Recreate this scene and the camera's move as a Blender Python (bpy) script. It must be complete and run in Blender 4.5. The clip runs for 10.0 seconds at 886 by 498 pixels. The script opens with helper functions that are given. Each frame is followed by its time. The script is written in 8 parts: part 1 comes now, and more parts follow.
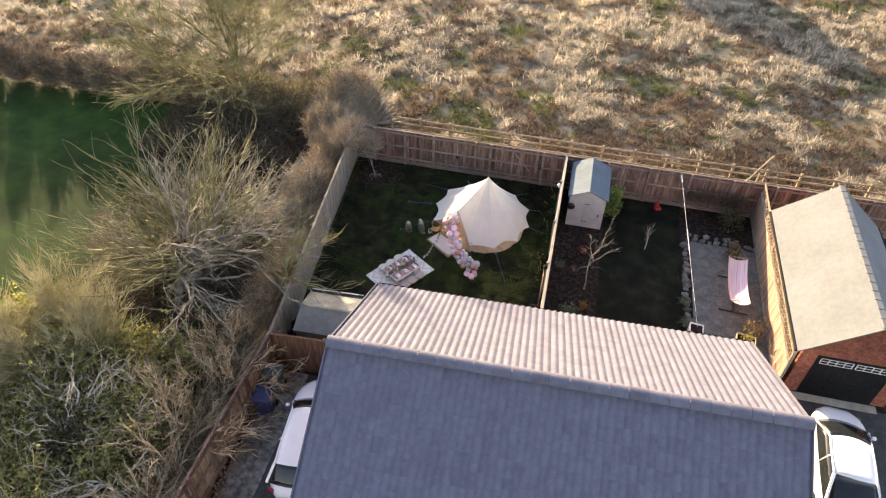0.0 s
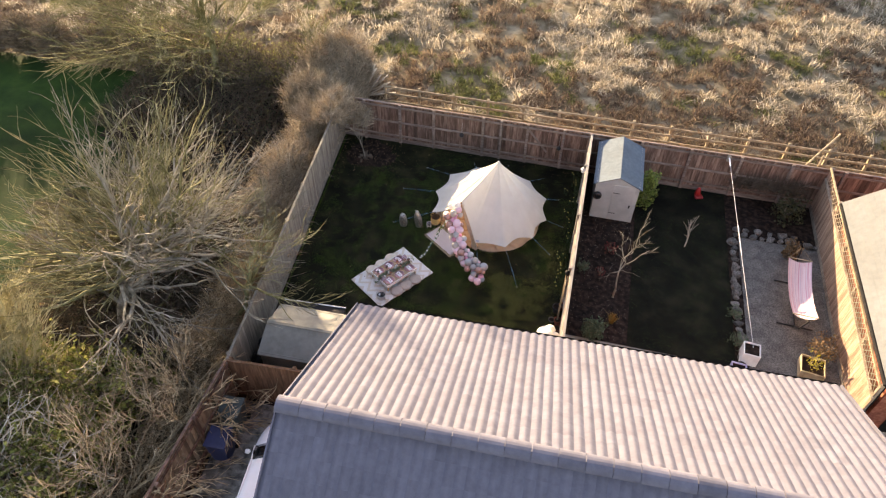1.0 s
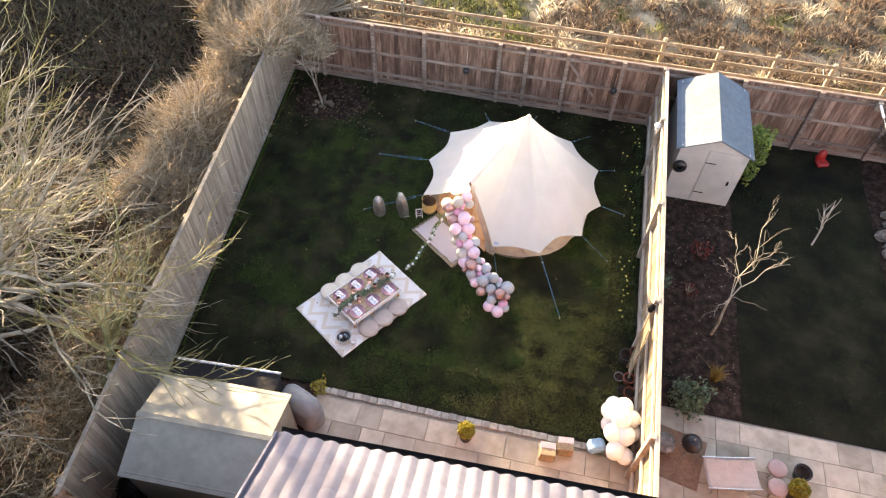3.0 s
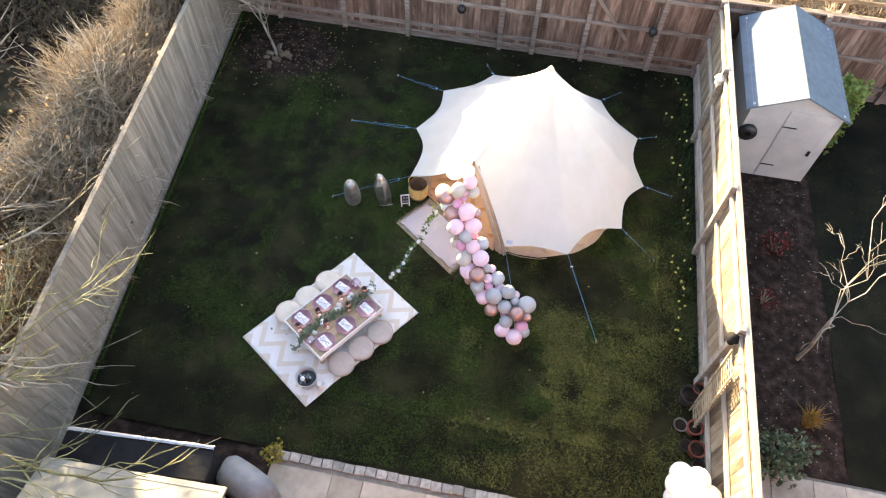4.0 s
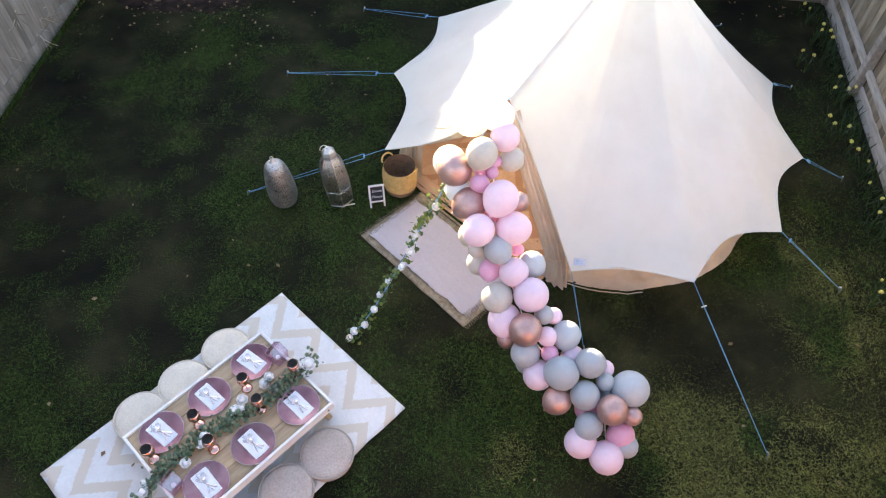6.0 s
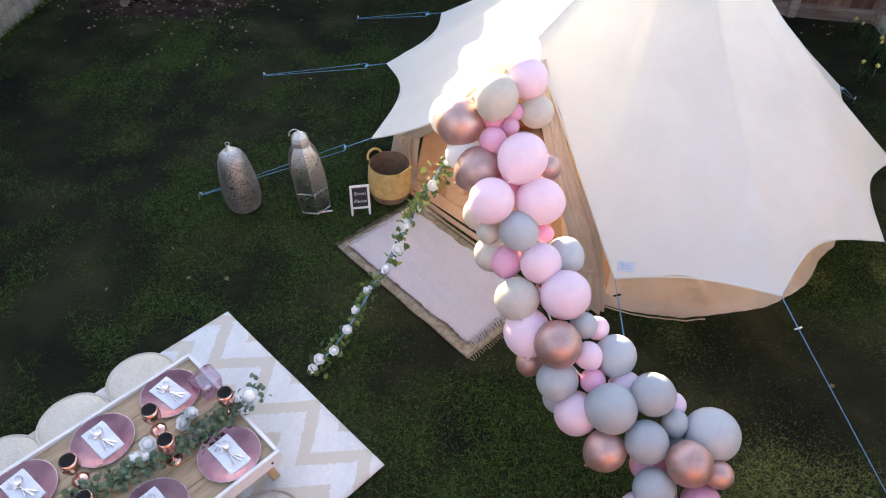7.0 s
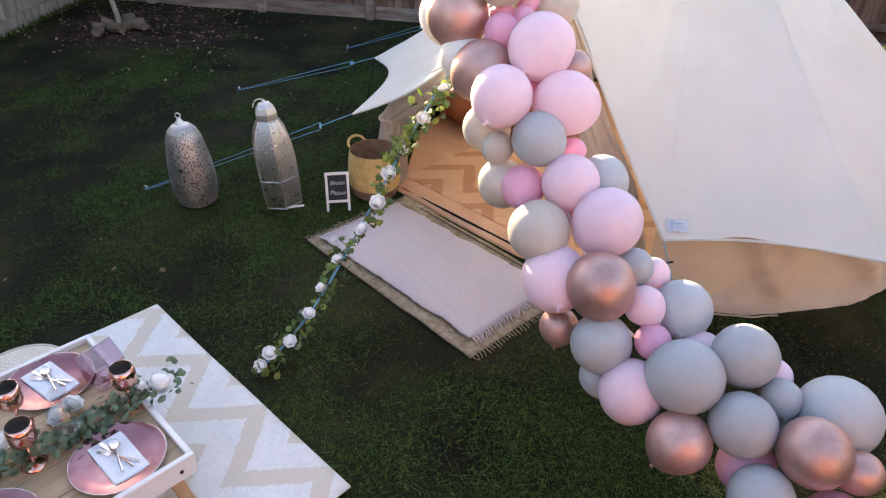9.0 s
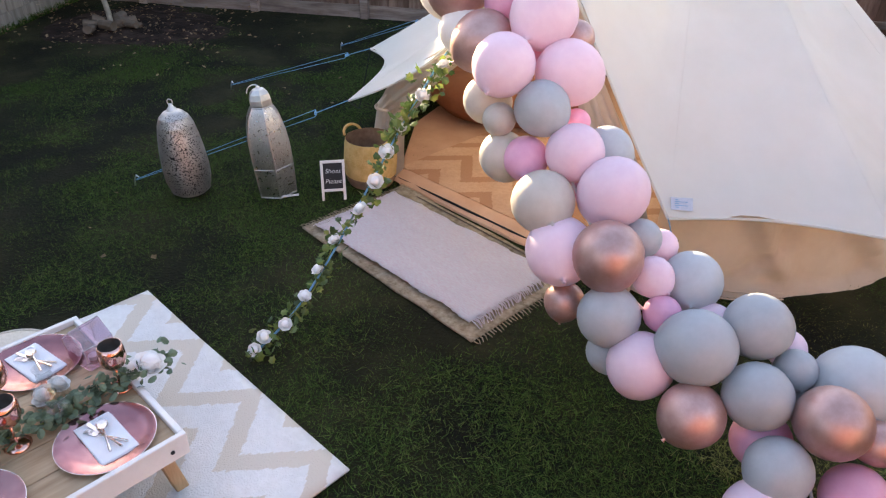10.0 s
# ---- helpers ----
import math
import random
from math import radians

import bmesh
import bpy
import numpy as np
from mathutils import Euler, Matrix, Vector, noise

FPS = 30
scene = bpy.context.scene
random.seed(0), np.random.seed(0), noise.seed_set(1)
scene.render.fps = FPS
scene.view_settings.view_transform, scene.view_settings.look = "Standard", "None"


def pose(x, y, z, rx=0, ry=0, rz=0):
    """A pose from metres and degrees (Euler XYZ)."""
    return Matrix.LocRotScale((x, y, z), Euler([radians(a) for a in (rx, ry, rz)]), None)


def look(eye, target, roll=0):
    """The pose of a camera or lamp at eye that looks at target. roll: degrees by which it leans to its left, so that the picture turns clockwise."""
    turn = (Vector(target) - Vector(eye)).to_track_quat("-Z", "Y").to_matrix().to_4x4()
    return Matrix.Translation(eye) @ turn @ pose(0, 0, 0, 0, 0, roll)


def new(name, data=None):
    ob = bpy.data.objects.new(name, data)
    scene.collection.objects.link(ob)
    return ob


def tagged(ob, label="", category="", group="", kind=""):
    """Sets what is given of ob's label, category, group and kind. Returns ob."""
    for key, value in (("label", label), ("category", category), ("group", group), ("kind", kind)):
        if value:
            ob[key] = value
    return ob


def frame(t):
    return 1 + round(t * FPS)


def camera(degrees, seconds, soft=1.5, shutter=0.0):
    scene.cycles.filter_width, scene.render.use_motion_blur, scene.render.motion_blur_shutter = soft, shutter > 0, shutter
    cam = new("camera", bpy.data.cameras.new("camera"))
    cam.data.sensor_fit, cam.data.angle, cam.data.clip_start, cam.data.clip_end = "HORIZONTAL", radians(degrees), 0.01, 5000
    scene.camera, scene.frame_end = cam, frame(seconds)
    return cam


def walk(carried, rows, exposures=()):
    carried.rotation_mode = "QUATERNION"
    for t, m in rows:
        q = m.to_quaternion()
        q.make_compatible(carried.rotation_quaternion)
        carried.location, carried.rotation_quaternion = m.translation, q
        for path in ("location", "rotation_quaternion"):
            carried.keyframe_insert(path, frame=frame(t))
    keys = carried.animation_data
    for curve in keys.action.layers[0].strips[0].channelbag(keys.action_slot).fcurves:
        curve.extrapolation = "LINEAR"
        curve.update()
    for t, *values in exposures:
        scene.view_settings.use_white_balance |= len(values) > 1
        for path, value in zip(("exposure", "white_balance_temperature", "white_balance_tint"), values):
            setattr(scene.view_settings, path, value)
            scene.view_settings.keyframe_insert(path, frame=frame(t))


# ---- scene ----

# ---------------------------------------------------------------- camera
cam = camera(66.0, 10.0, soft=1.2)
PATH = [
    (0, (2.85, -22.783, 19.891), (2.556, -21.365, 18.512), 1.7),
    (0.5, (2.575, -20.78, 18.738), (2.276, -19.394, 17.327), 1.4),
    (1, (2.229, -18.727, 17.451), (1.929, -17.378, 16.005), 1.2),
    (1.5, (1.772, -16.938, 16.183), (1.483, -15.618, 14.708), 1.4),
    (2, (1.367, -15.066, 14.845), (1.085, -13.782, 13.337), 1.2),
    (2.5, (0.874, -13.303, 13.557), (0.615, -12.061, 12.012), 1.5),
    (3.8, (-0.147, -9.376, 10.327), (-0.332, -8.255, 8.682), 2.3),
    (4, (-0.284, -8.803, 9.824), (-0.455, -7.704, 8.161), 2.4),
    (4.5, (-0.551, -7.825, 8.422), (-0.696, -6.719, 6.761), 2.4),
    (5, (-0.744, -6.954, 7.104), (-0.877, -5.837, 5.45), 2.4),
    (5.5, (-0.846, -6.309, 6.041), (-0.983, -5.167, 4.405), 2.1),
    (6, (-0.889, -5.911, 5.222), (-1.045, -4.707, 3.633), 1.9),
    (6.2, (-0.905, -5.79, 4.905), (-1.065, -4.55, 3.344), 2.0),
    (7.3, (-0.89, -5.45, 3.283), (-1.104, -3.97, 1.954), 2.3),
    (7.5, (-0.872, -5.419, 3.11), (-1.091, -3.909, 1.818), 2.3),
    (8, (-0.893, -5.36, 2.756), (-1.122, -3.788, 1.541), 2.4),
    (8.5, (-0.884, -5.302, 2.491), (-1.127, -3.685, 1.34), 2.1),
    (9, (-0.877, -5.288, 2.29), (-1.119, -3.635, 1.191), 2.0),
    (9.5, (-0.883, -5.300, 2.141), (-1.119, -3.625, 1.071), 2.0),
    (10, (-0.901, -5.302, 2.119), (-1.127, -3.626, 1.050), 2.1),
]
walk(cam, [(t, look(eye, target, roll)) for t, eye, target, roll in PATH],
     exposures=[(0, 2.15, 8000, 30), (1.5, 2.19, 8700, 32), (2.5, 2.75, 8800, 31), (3.2, 2.95, 8300, 28), (4.2, 3.05, 7950, 24), (5, 3.0, 7800, 23), (7, 2.81, 7550, 25), (8, 2.70, 7600, 26), (10, 2.72, 7600, 26)])

# ---------------------------------------------------------------- light
SUN_AZ, SUN_EL = 127.0, 10.0          # degrees: azimuth counted from +x towards +y, and height
sun = new("sun", bpy.data.lights.new("sun", "SUN"))
sun.data.energy, sun.data.angle, sun.data.color = 5.0, radians(0.6), (1.0, 0.925, 0.62)
_az, _el = radians(SUN_AZ), radians(SUN_EL)
sun.matrix_world = look((math.cos(_az) * math.cos(_el) * 60, math.sin(_az) * math.cos(_el) * 60, math.sin(_el) * 60), (0, 0, 0))
world = bpy.data.worlds.new("sky_world")
scene.world = world
world.use_nodes = True
_n = world.node_tree.nodes
_sky = _n.new("ShaderNodeTexSky")
_sky.sky_type, _sky.sun_disc = "NISHITA", False
_sky.sun_elevation, _sky.sun_rotation = _el, radians(90.0 - SUN_AZ)
_sky.air_density, _sky.dust_density, _sky.ozone_density = 1.0, 0.6, 1.3
world.node_tree.links.new(_sky.outputs[0], _n["Background"].inputs[0])
_n["Background"].inputs[1].default_value = 0.15

# ---------------------------------------------------------------- materials
def mat(name, colors, scale=4.0, rough=0.8, metal=0.0, bump=0.0, bump_scale=None, stretch=(1, 1, 1), detail=6.0,
        vary=0.0, grime=0.0, sheen=0.0, space="Object", trans=0.0, alpha=None, spread=(0.35, 0.65), sub=0.0, island=False, spec=0.5):
    """A noise-mixed surface: two or three colours, fine grain, larger stains, and a random shift from piece to piece."""
    m = bpy.data.materials.new(name)
    m.use_nodes = True
    nt = m.node_tree
    nodes, link = nt.nodes, nt.links.new
    b = nodes["Principled BSDF"]
    tc = nodes.new("ShaderNodeTexCoord")
    mp = nodes.new("ShaderNodeMapping")
    mp.inputs["Scale"].default_value = stretch
    link(tc.outputs[space], mp.inputs[0])
    info = nodes.new("ShaderNodeObjectInfo")
    geo = nodes.new("ShaderNodeNewGeometry")
    rnd = geo.outputs["Random Per Island"] if island else info.outputs["Random"]
    off = nodes.new("ShaderNodeVectorMath")
    off.operation = "ADD"
    rs = nodes.new("ShaderNodeMath")
    rs.operation = "MULTIPLY"
    rs.inputs[1].default_value = 37.0 if vary else 0.0
    link(rnd, rs.inputs[0])
    link(mp.outputs[0], off.inputs[0])
    link(rs.outputs[0], off.inputs[1])
    n1 = nodes.new("ShaderNodeTexNoise")
    n1.inputs["Scale"].default_value, n1.inputs["Detail"].default_value, n1.inputs["Roughness"].default_value = scale, detail, 0.62
    link(off.outputs[0], n1.inputs["Vector"])
    ramp = nodes.new("ShaderNodeValToRGB")
    el = ramp.color_ramp.elements
    el[0].position, el[1].position = spread
    el[0].color, el[1].color = (*colors[0], 1), (*colors[-1], 1)
    if len(colors) == 3:
        e = el.new(sum(spread) / 2)
        e.color = (*colors[1], 1)
    link(n1.outputs[0], ramp.inputs[0])
    col = ramp.outputs[0]
    n2 = nodes.new("ShaderNodeTexNoise")
    n2.inputs["Scale"].default_value, n2.inputs["Detail"].default_value = scale * 0.13, 4.0
    link(off.outputs[0], n2.inputs["Vector"])
    if grime:
        mul = nodes.new("ShaderNodeMapRange")
        mul.inputs["From Min"].default_value, mul.inputs["From Max"].default_value = 0.35, 0.65
        mul.inputs["To Min"].default_value, mul.inputs["To Max"].default_value = 1 - grime, 1 + 0.4 * grime
        link(n2.outputs[0], mul.inputs[0])
        sc = nodes.new("ShaderNodeVectorMath")
        sc.operation = "MULTIPLY"
        link(col, sc.inputs[0])
        link(mul.outputs[0], sc.inputs[1])
        col = sc.outputs[0]
    if vary:
        mr = nodes.new("ShaderNodeMapRange")
        mr.inputs["To Min"].default_value, mr.inputs["To Max"].default_value = 1 - vary, 1 + vary
        link(rnd, mr.inputs[0])
        sc = nodes.new("ShaderNodeVectorMath")
        sc.operation = "MULTIPLY"
        link(col, sc.inputs[0])
        link(mr.outputs[0], sc.inputs[1])
        col = sc.outputs[0]
    link(col, b.inputs["Base Color"])
    b.inputs["Roughness"].default_value, b.inputs["Metallic"].default_value = rough, metal
    b.inputs["Specular IOR Level"].default_value = 0.12 if (rough >= 0.78 and spec == 0.5) else spec
    rr = nodes.new("ShaderNodeMapRange")
    rr.inputs["To Min"].default_value, rr.inputs["To Max"].default_value = max(0.02, rough - 0.12), min(1.0, rough + 0.12)
    link(n2.outputs[0], rr.inputs[0])
    link(rr.outputs[0], b.inputs["Roughness"])
    if sheen:
        b.inputs["Sheen Weight"].default_value = sheen
    if trans:
        b.inputs["Transmission Weight"].default_value = trans
    if sub:
        b.inputs["Subsurface Weight"].default_value = sub
        b.inputs["Subsurface Radius"].default_value = (0.05, 0.04, 0.03)
    if bump:
        n3 = nodes.new("ShaderNodeTexNoise")
        n3.inputs["Scale"].default_value, n3.inputs["Detail"].default_value = bump_scale or scale * 4, 5.0
        link(off.outputs[0], n3.inputs["Vector"])
        bp = nodes.new("ShaderNodeBump")
        bp.inputs["Strength"].default_value, bp.inputs["Distance"].default_value = min(1.0, bump), 0.02
        link(n3.outputs[0], bp.inputs["Height"])
        link(bp.outputs[0], b.inputs["Normal"])
    return m


def thin_cloth(name, colors, share=0.35, **kw):
    """Cloth or leaf through which part of the light shines."""
    m = mat(name, colors, **kw)
    nt = m.node_tree
    b = nt.nodes["Principled BSDF"]
    tr = nt.nodes.new("ShaderNodeBsdfTranslucent")
    mix = nt.nodes.new("ShaderNodeMixShader")
    mix.inputs[0].default_value = share
    src = b.inputs["Base Color"].links[0].from_socket
    nt.links.new(src, tr.inputs[0])
    nt.links.new(b.outputs[0], mix.inputs[1])
    nt.links.new(tr.outputs[0], mix.inputs[2])
    nt.links.new(mix.outputs[0], nt.nodes["Material Output"].inputs[0])
    return m


M = {}
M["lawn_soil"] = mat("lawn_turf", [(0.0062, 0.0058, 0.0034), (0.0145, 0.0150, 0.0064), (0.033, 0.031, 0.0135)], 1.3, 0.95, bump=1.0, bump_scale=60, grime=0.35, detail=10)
# darker copy of the turf: the fence's shade is put into its colour
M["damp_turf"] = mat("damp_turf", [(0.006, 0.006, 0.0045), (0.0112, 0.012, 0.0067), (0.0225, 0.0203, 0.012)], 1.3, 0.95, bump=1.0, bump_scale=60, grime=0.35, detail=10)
M["grass"] = thin_cloth("grass_blade", [(0.022, 0.058, 0.011), (0.061, 0.127, 0.0255), (0.136, 0.166, 0.051)], 0.35, scale=2.0, rough=0.8, vary=0.42, island=True, grime=0.5)
M["grass_pale"] = thin_cloth("yellowing_grass_blade", [(0.095, 0.15, 0.027), (0.21, 0.232, 0.064), (0.35, 0.325, 0.135)], 0.35, scale=2.2, rough=0.8, vary=0.25, island=True, grime=0.35)
M["field"] = mat("field_ground", [(0.09, 0.075, 0.045), (0.21, 0.175, 0.115), (0.38, 0.33, 0.235)], 0.9, 0.95, bump=1.0, bump_scale=9, grime=0.4, detail=10)
M["dry_grass"] = thin_cloth("dry_grass", [(0.275, 0.23, 0.165), (0.545, 0.475, 0.375), (0.77, 0.71, 0.60)], 0.45, scale=1.0, rough=0.8, vary=0.36, island=True, grime=0.4)
M["dry_weed"] = thin_cloth("brown_weed", [(0.075, 0.052, 0.040), (0.21, 0.150, 0.115), (0.30, 0.245, 0.175)], 0.45, scale=0.6, rough=0.85, vary=0.4, island=True, grime=0.3)
M["green_weed"] = thin_cloth("green_field_weed", [(0.055, 0.072, 0.026), (0.135, 0.155, 0.058), (0.26, 0.255, 0.12)], 0.4, scale=0.8, rough=0.85, vary=0.4, island=True, grime=0.3)
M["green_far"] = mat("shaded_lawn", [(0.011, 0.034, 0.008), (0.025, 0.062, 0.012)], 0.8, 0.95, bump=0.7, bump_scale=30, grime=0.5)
M["soil"] = mat("bare_soil", [(0.0123, 0.0081, 0.0064), (0.029, 0.018, 0.0136), (0.0598, 0.0387, 0.029)], 6, 0.95, bump=1.0, bump_scale=30, grime=0.3)
M["scrub_soil"] = mat("scrub_floor", [(0.016, 0.014, 0.009), (0.045, 0.038, 0.023), (0.10, 0.083, 0.052)], 2, 0.95, bump=1.0, bump_scale=18, grime=0.4)
M["asphalt"] = mat("asphalt", [(0.045, 0.043, 0.043), (0.075, 0.072, 0.069), (0.11, 0.106, 0.10)], 30, 0.9, bump=0.5, bump_scale=120, grime=0.3)
M["slab"] = mat("paving_slab", [(0.345, 0.30, 0.235), (0.405, 0.355, 0.285), (0.46, 0.405, 0.33)], 4, 0.85, bump=0.3, bump_scale=40, vary=0.10, grime=0.3, space="Object")
M["sett"] = mat("granite_sett", [(0.24, 0.23, 0.20), (0.40, 0.38, 0.34)], 14, 0.85, bump=0.5, bump_scale=60, vary=0.22)
M["gravel"] = mat("gravel", [(0.085, 0.0799, 0.0731), (0.1658, 0.1573, 0.1462), (0.238, 0.2295, 0.2125)], 22, 0.9, bump=1.0, bump_scale=55, grime=0.3)
M["stone"] = mat("garden_stone", [(0.075, 0.07, 0.064), (0.165, 0.155, 0.14), (0.27, 0.255, 0.235)], 5, 0.88, bump=0.8, bump_scale=30, vary=0.4, grime=0.4)
M["fence_grey"] = mat("weathered_boards", [(0.205, 0.180, 0.148), (0.265, 0.235, 0.198), (0.32, 0.288, 0.248)], 3.2, 0.88, bump=0.4, bump_scale=25, stretch=(6, 6, 0.6), vary=0.07, grime=0.30)
M["fence_brown"] = mat("brown_boards", [(0.125, 0.075, 0.058), (0.195, 0.122, 0.094), (0.285, 0.195, 0.158)], 3.2, 0.85, bump=0.4, bump_scale=25, stretch=(4, 4, 0.6), vary=0.22, grime=0.45)
M["rail_brown"] = mat("faded_brown_rail", [(0.17, 0.125, 0.105), (0.25, 0.195, 0.168), (0.33, 0.27, 0.235)], 3.2, 0.85, bump=0.4, bump_scale=25, stretch=(0.8, 6, 6), vary=0.1, grime=0.3)
M["fence_fawn"] = mat("fawn_boards", [(0.175, 0.142, 0.107), (0.28, 0.22, 0.155), (0.38, 0.32, 0.24)], 2.2, 0.85, bump=0.4, bump_scale=25, stretch=(2.2, 2.2, 0.8), vary=0.16, grime=0.5)
M["rail_grey"] = mat("silvered_rail", [(0.30, 0.27, 0.23), (0.39, 0.355, 0.31), (0.47, 0.435, 0.385)], 3.2, 0.85, bump=0.4, bump_scale=25, stretch=(0.8, 6, 6), vary=0.1, grime=0.3)
M["fence_salmon"] = mat("salmon_boards", [(0.27, 0.175, 0.125), (0.36, 0.245, 0.18), (0.44, 0.32, 0.245)], 3.2, 0.85, bump=0.4, bump_scale=25, stretch=(6, 6, 0.6), vary=0.14, grime=0.35)
M["fence_tan"] = mat("tan_boards", [(0.245, 0.20, 0.155), (0.33, 0.28, 0.225), (0.42, 0.37, 0.305)], 3.2, 0.85, bump=0.4, bump_scale=25, stretch=(6, 6, 0.6), vary=0.14, grime=0.35)
M["rail_wood"] = mat("rail_timber", [(0.25, 0.21, 0.14), (0.36, 0.305, 0.21), (0.45, 0.39, 0.28)], 5, 0.85, bump=0.3, vary=0.12, grime=0.25)
M["rust_boards"] = mat("red_brown_boards", [(0.11, 0.060, 0.038), (0.17, 0.095, 0.06), (0.23, 0.135, 0.085)], 3.0, 0.85, bump=0.35, bump_scale=25, stretch=(5, 5, 0.6), vary=0.12, grime=0.3)
M["brick"] = mat("red_brick", [(0.20, 0.065, 0.045), (0.30, 0.105, 0.07), (0.36, 0.15, 0.10)], 9, 0.9, bump=0.5, bump_scale=60, vary=0.25, grime=0.2)
M["mortar"] = mat("mortar", [(0.26, 0.225, 0.185), (0.36, 0.315, 0.265)], 20, 0.95, bump=0.4)
M["roof_tile"] = mat("concrete_roof_tile", [(0.114, 0.117, 0.155), (0.129, 0.133, 0.174), (0.143, 0.148, 0.194)], 5, 0.85, bump=0.2, bump_scale=60, vary=0.05, grime=0.12, island=True)
M["roof_tile_part"] = mat("concrete_roof_tile_piece", [(0.114, 0.117, 0.155), (0.129, 0.133, 0.174), (0.143, 0.148, 0.194)], 5, 0.85, bump=0.2, bump_scale=60, vary=0.05, grime=0.14)
M["white_trim"] = mat("white_upvc", [(0.70, 0.70, 0.69), (0.82, 0.82, 0.80)], 6, 0.45, grime=0.12)
M["bark"] = mat("pale_bark", [(0.16, 0.14, 0.105), (0.31, 0.28, 0.225), (0.46, 0.42, 0.345)], 3, 0.9, bump=0.6, bump_scale=30, grime=0.3)
M["bark_pale"] = mat("bleached_bark", [(0.44, 0.39, 0.31), (0.68, 0.62, 0.53)], 3, 0.9, bump=0.4, grime=0.2)
M["twig_olive"] = mat("olive_twigs", [(0.28, 0.25, 0.13), (0.46, 0.42, 0.25), (0.62, 0.57, 0.38)], 2, 0.9, bump=0.4, bump_scale=30, grime=0.3)
M["bark_brown"] = mat("brown_bark", [(0.09, 0.068, 0.05), (0.16, 0.125, 0.095)], 5, 0.9, bump=0.5, grime=0.2)
M["bark_moss"] = mat("mossy_bark", [(0.105, 0.10, 0.045), (0.235, 0.225, 0.115), (0.41, 0.385, 0.235)], 2, 0.9, bump=0.6, bump_scale=30, grime=0.35)
M["twig_brown"] = mat("brown_twigs", [(0.26, 0.205, 0.145), (0.45, 0.37, 0.27), (0.61, 0.525, 0.41)], 1.2, 0.9, vary=0.35, island=True, grime=0.3)
# lighter copy of the brown twigs: missing sunlight is put into the colour
M["bramble_tan"] = mat("lit_brown_twigs", [(0.32, 0.235, 0.14), (0.52, 0.40, 0.255), (0.68, 0.56, 0.39)], 1.2, 0.9, vary=0.35, island=True, grime=0.3)
M["hedge_dark"] = mat("dark_brown_twigs", [(0.11, 0.088, 0.062), (0.215, 0.172, 0.125), (0.33, 0.275, 0.21)], 1.2, 0.9, vary=0.35, island=True, grime=0.35)
M["leaf_ivy"] = thin_cloth("ivy_leaf", [(0.10, 0.125, 0.033), (0.25, 0.275, 0.085), (0.42, 0.405, 0.165)], 0.45, scale=0.7, rough=0.8, vary=0.45, island=True)
M["leaf_gold"] = thin_cloth("golden_leaf", [(0.22, 0.20, 0.03), (0.36, 0.31, 0.05)], 0.3, scale=6, rough=0.5, vary=0.2, island=True)
M["ochre"] = thin_cloth("ochre_blade", [(0.20, 0.10, 0.025), (0.36, 0.22, 0.05), (0.46, 0.33, 0.10)], 0.35, scale=3, rough=0.7, vary=0.3, island=True)
M["leaf_dark"] = thin_cloth("dark_evergreen_leaf", [(0.025, 0.033, 0.014), (0.06, 0.066, 0.028), (0.11, 0.10, 0.05)], 0.25, scale=2, rough=0.6, vary=0.4, island=True)
M["leaf_dead"] = thin_cloth("dead_leaf", [(0.17, 0.11, 0.06), (0.33, 0.235, 0.145)], 0.45, scale=2, rough=0.8, vary=0.35, island=True)
M["leaf_red"] = thin_cloth("dull_red_leaf", [(0.10, 0.018, 0.016), (0.22, 0.04, 0.03)], 0.35, scale=2, rough=0.7, vary=0.35, island=True)
M["felt"] = mat("roofing_felt", [(0.115, 0.150, 0.180), (0.145, 0.185, 0.220)], 8, 0.95, bump=0.25, bump_scale=120, grime=0.15)
M["shed_paint"] = mat("pale_shed_paint", [(0.42, 0.42, 0.41), (0.50, 0.50, 0.485)], 3, 0.7, bump=0.1, bump_scale=30, vary=0.04, grime=0.15)
M["grey_plastic"] = mat("grey_resin", [(0.155, 0.157, 0.135), (0.21, 0.212, 0.185)], 4, 0.55, bump=0.1, grime=0.2)
M["canvas"] = thin_cloth("cotton_canvas", [(0.768, 0.764, 0.708), (0.808, 0.805, 0.753)], 0.36, scale=3, rough=0.95, bump=0.12, bump_scale=500, grime=0.06)
# tan copies of the cream canvas: warm shade below the roof put into the colour
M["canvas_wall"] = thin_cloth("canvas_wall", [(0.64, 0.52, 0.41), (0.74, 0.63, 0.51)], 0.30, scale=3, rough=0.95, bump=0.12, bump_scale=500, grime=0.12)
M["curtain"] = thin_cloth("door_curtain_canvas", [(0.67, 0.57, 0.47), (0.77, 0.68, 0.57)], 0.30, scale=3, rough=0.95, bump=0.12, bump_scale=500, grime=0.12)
M["rope_blue"] = mat("blue_rope", [(0.09, 0.29, 0.50), (0.17, 0.42, 0.62)], 40, 0.7, bump=0.4, bump_scale=300)
M["steel"] = mat("bright_steel", [(0.55, 0.55, 0.55), (0.72, 0.72, 0.72)], 12, 0.3, metal=1.0, grime=0.2)
M["silver"] = mat("antique_silver", [(0.50, 0.48, 0.455), (0.72, 0.70, 0.67)], 8, 0.5, metal=1.0, bump=0.15, grime=0.2)
M["dull_silver"] = mat("tarnished_silver", [(0.26, 0.25, 0.235), (0.40, 0.39, 0.37)], 14, 0.55, metal=1.0, bump=0.2, grime=0.25)
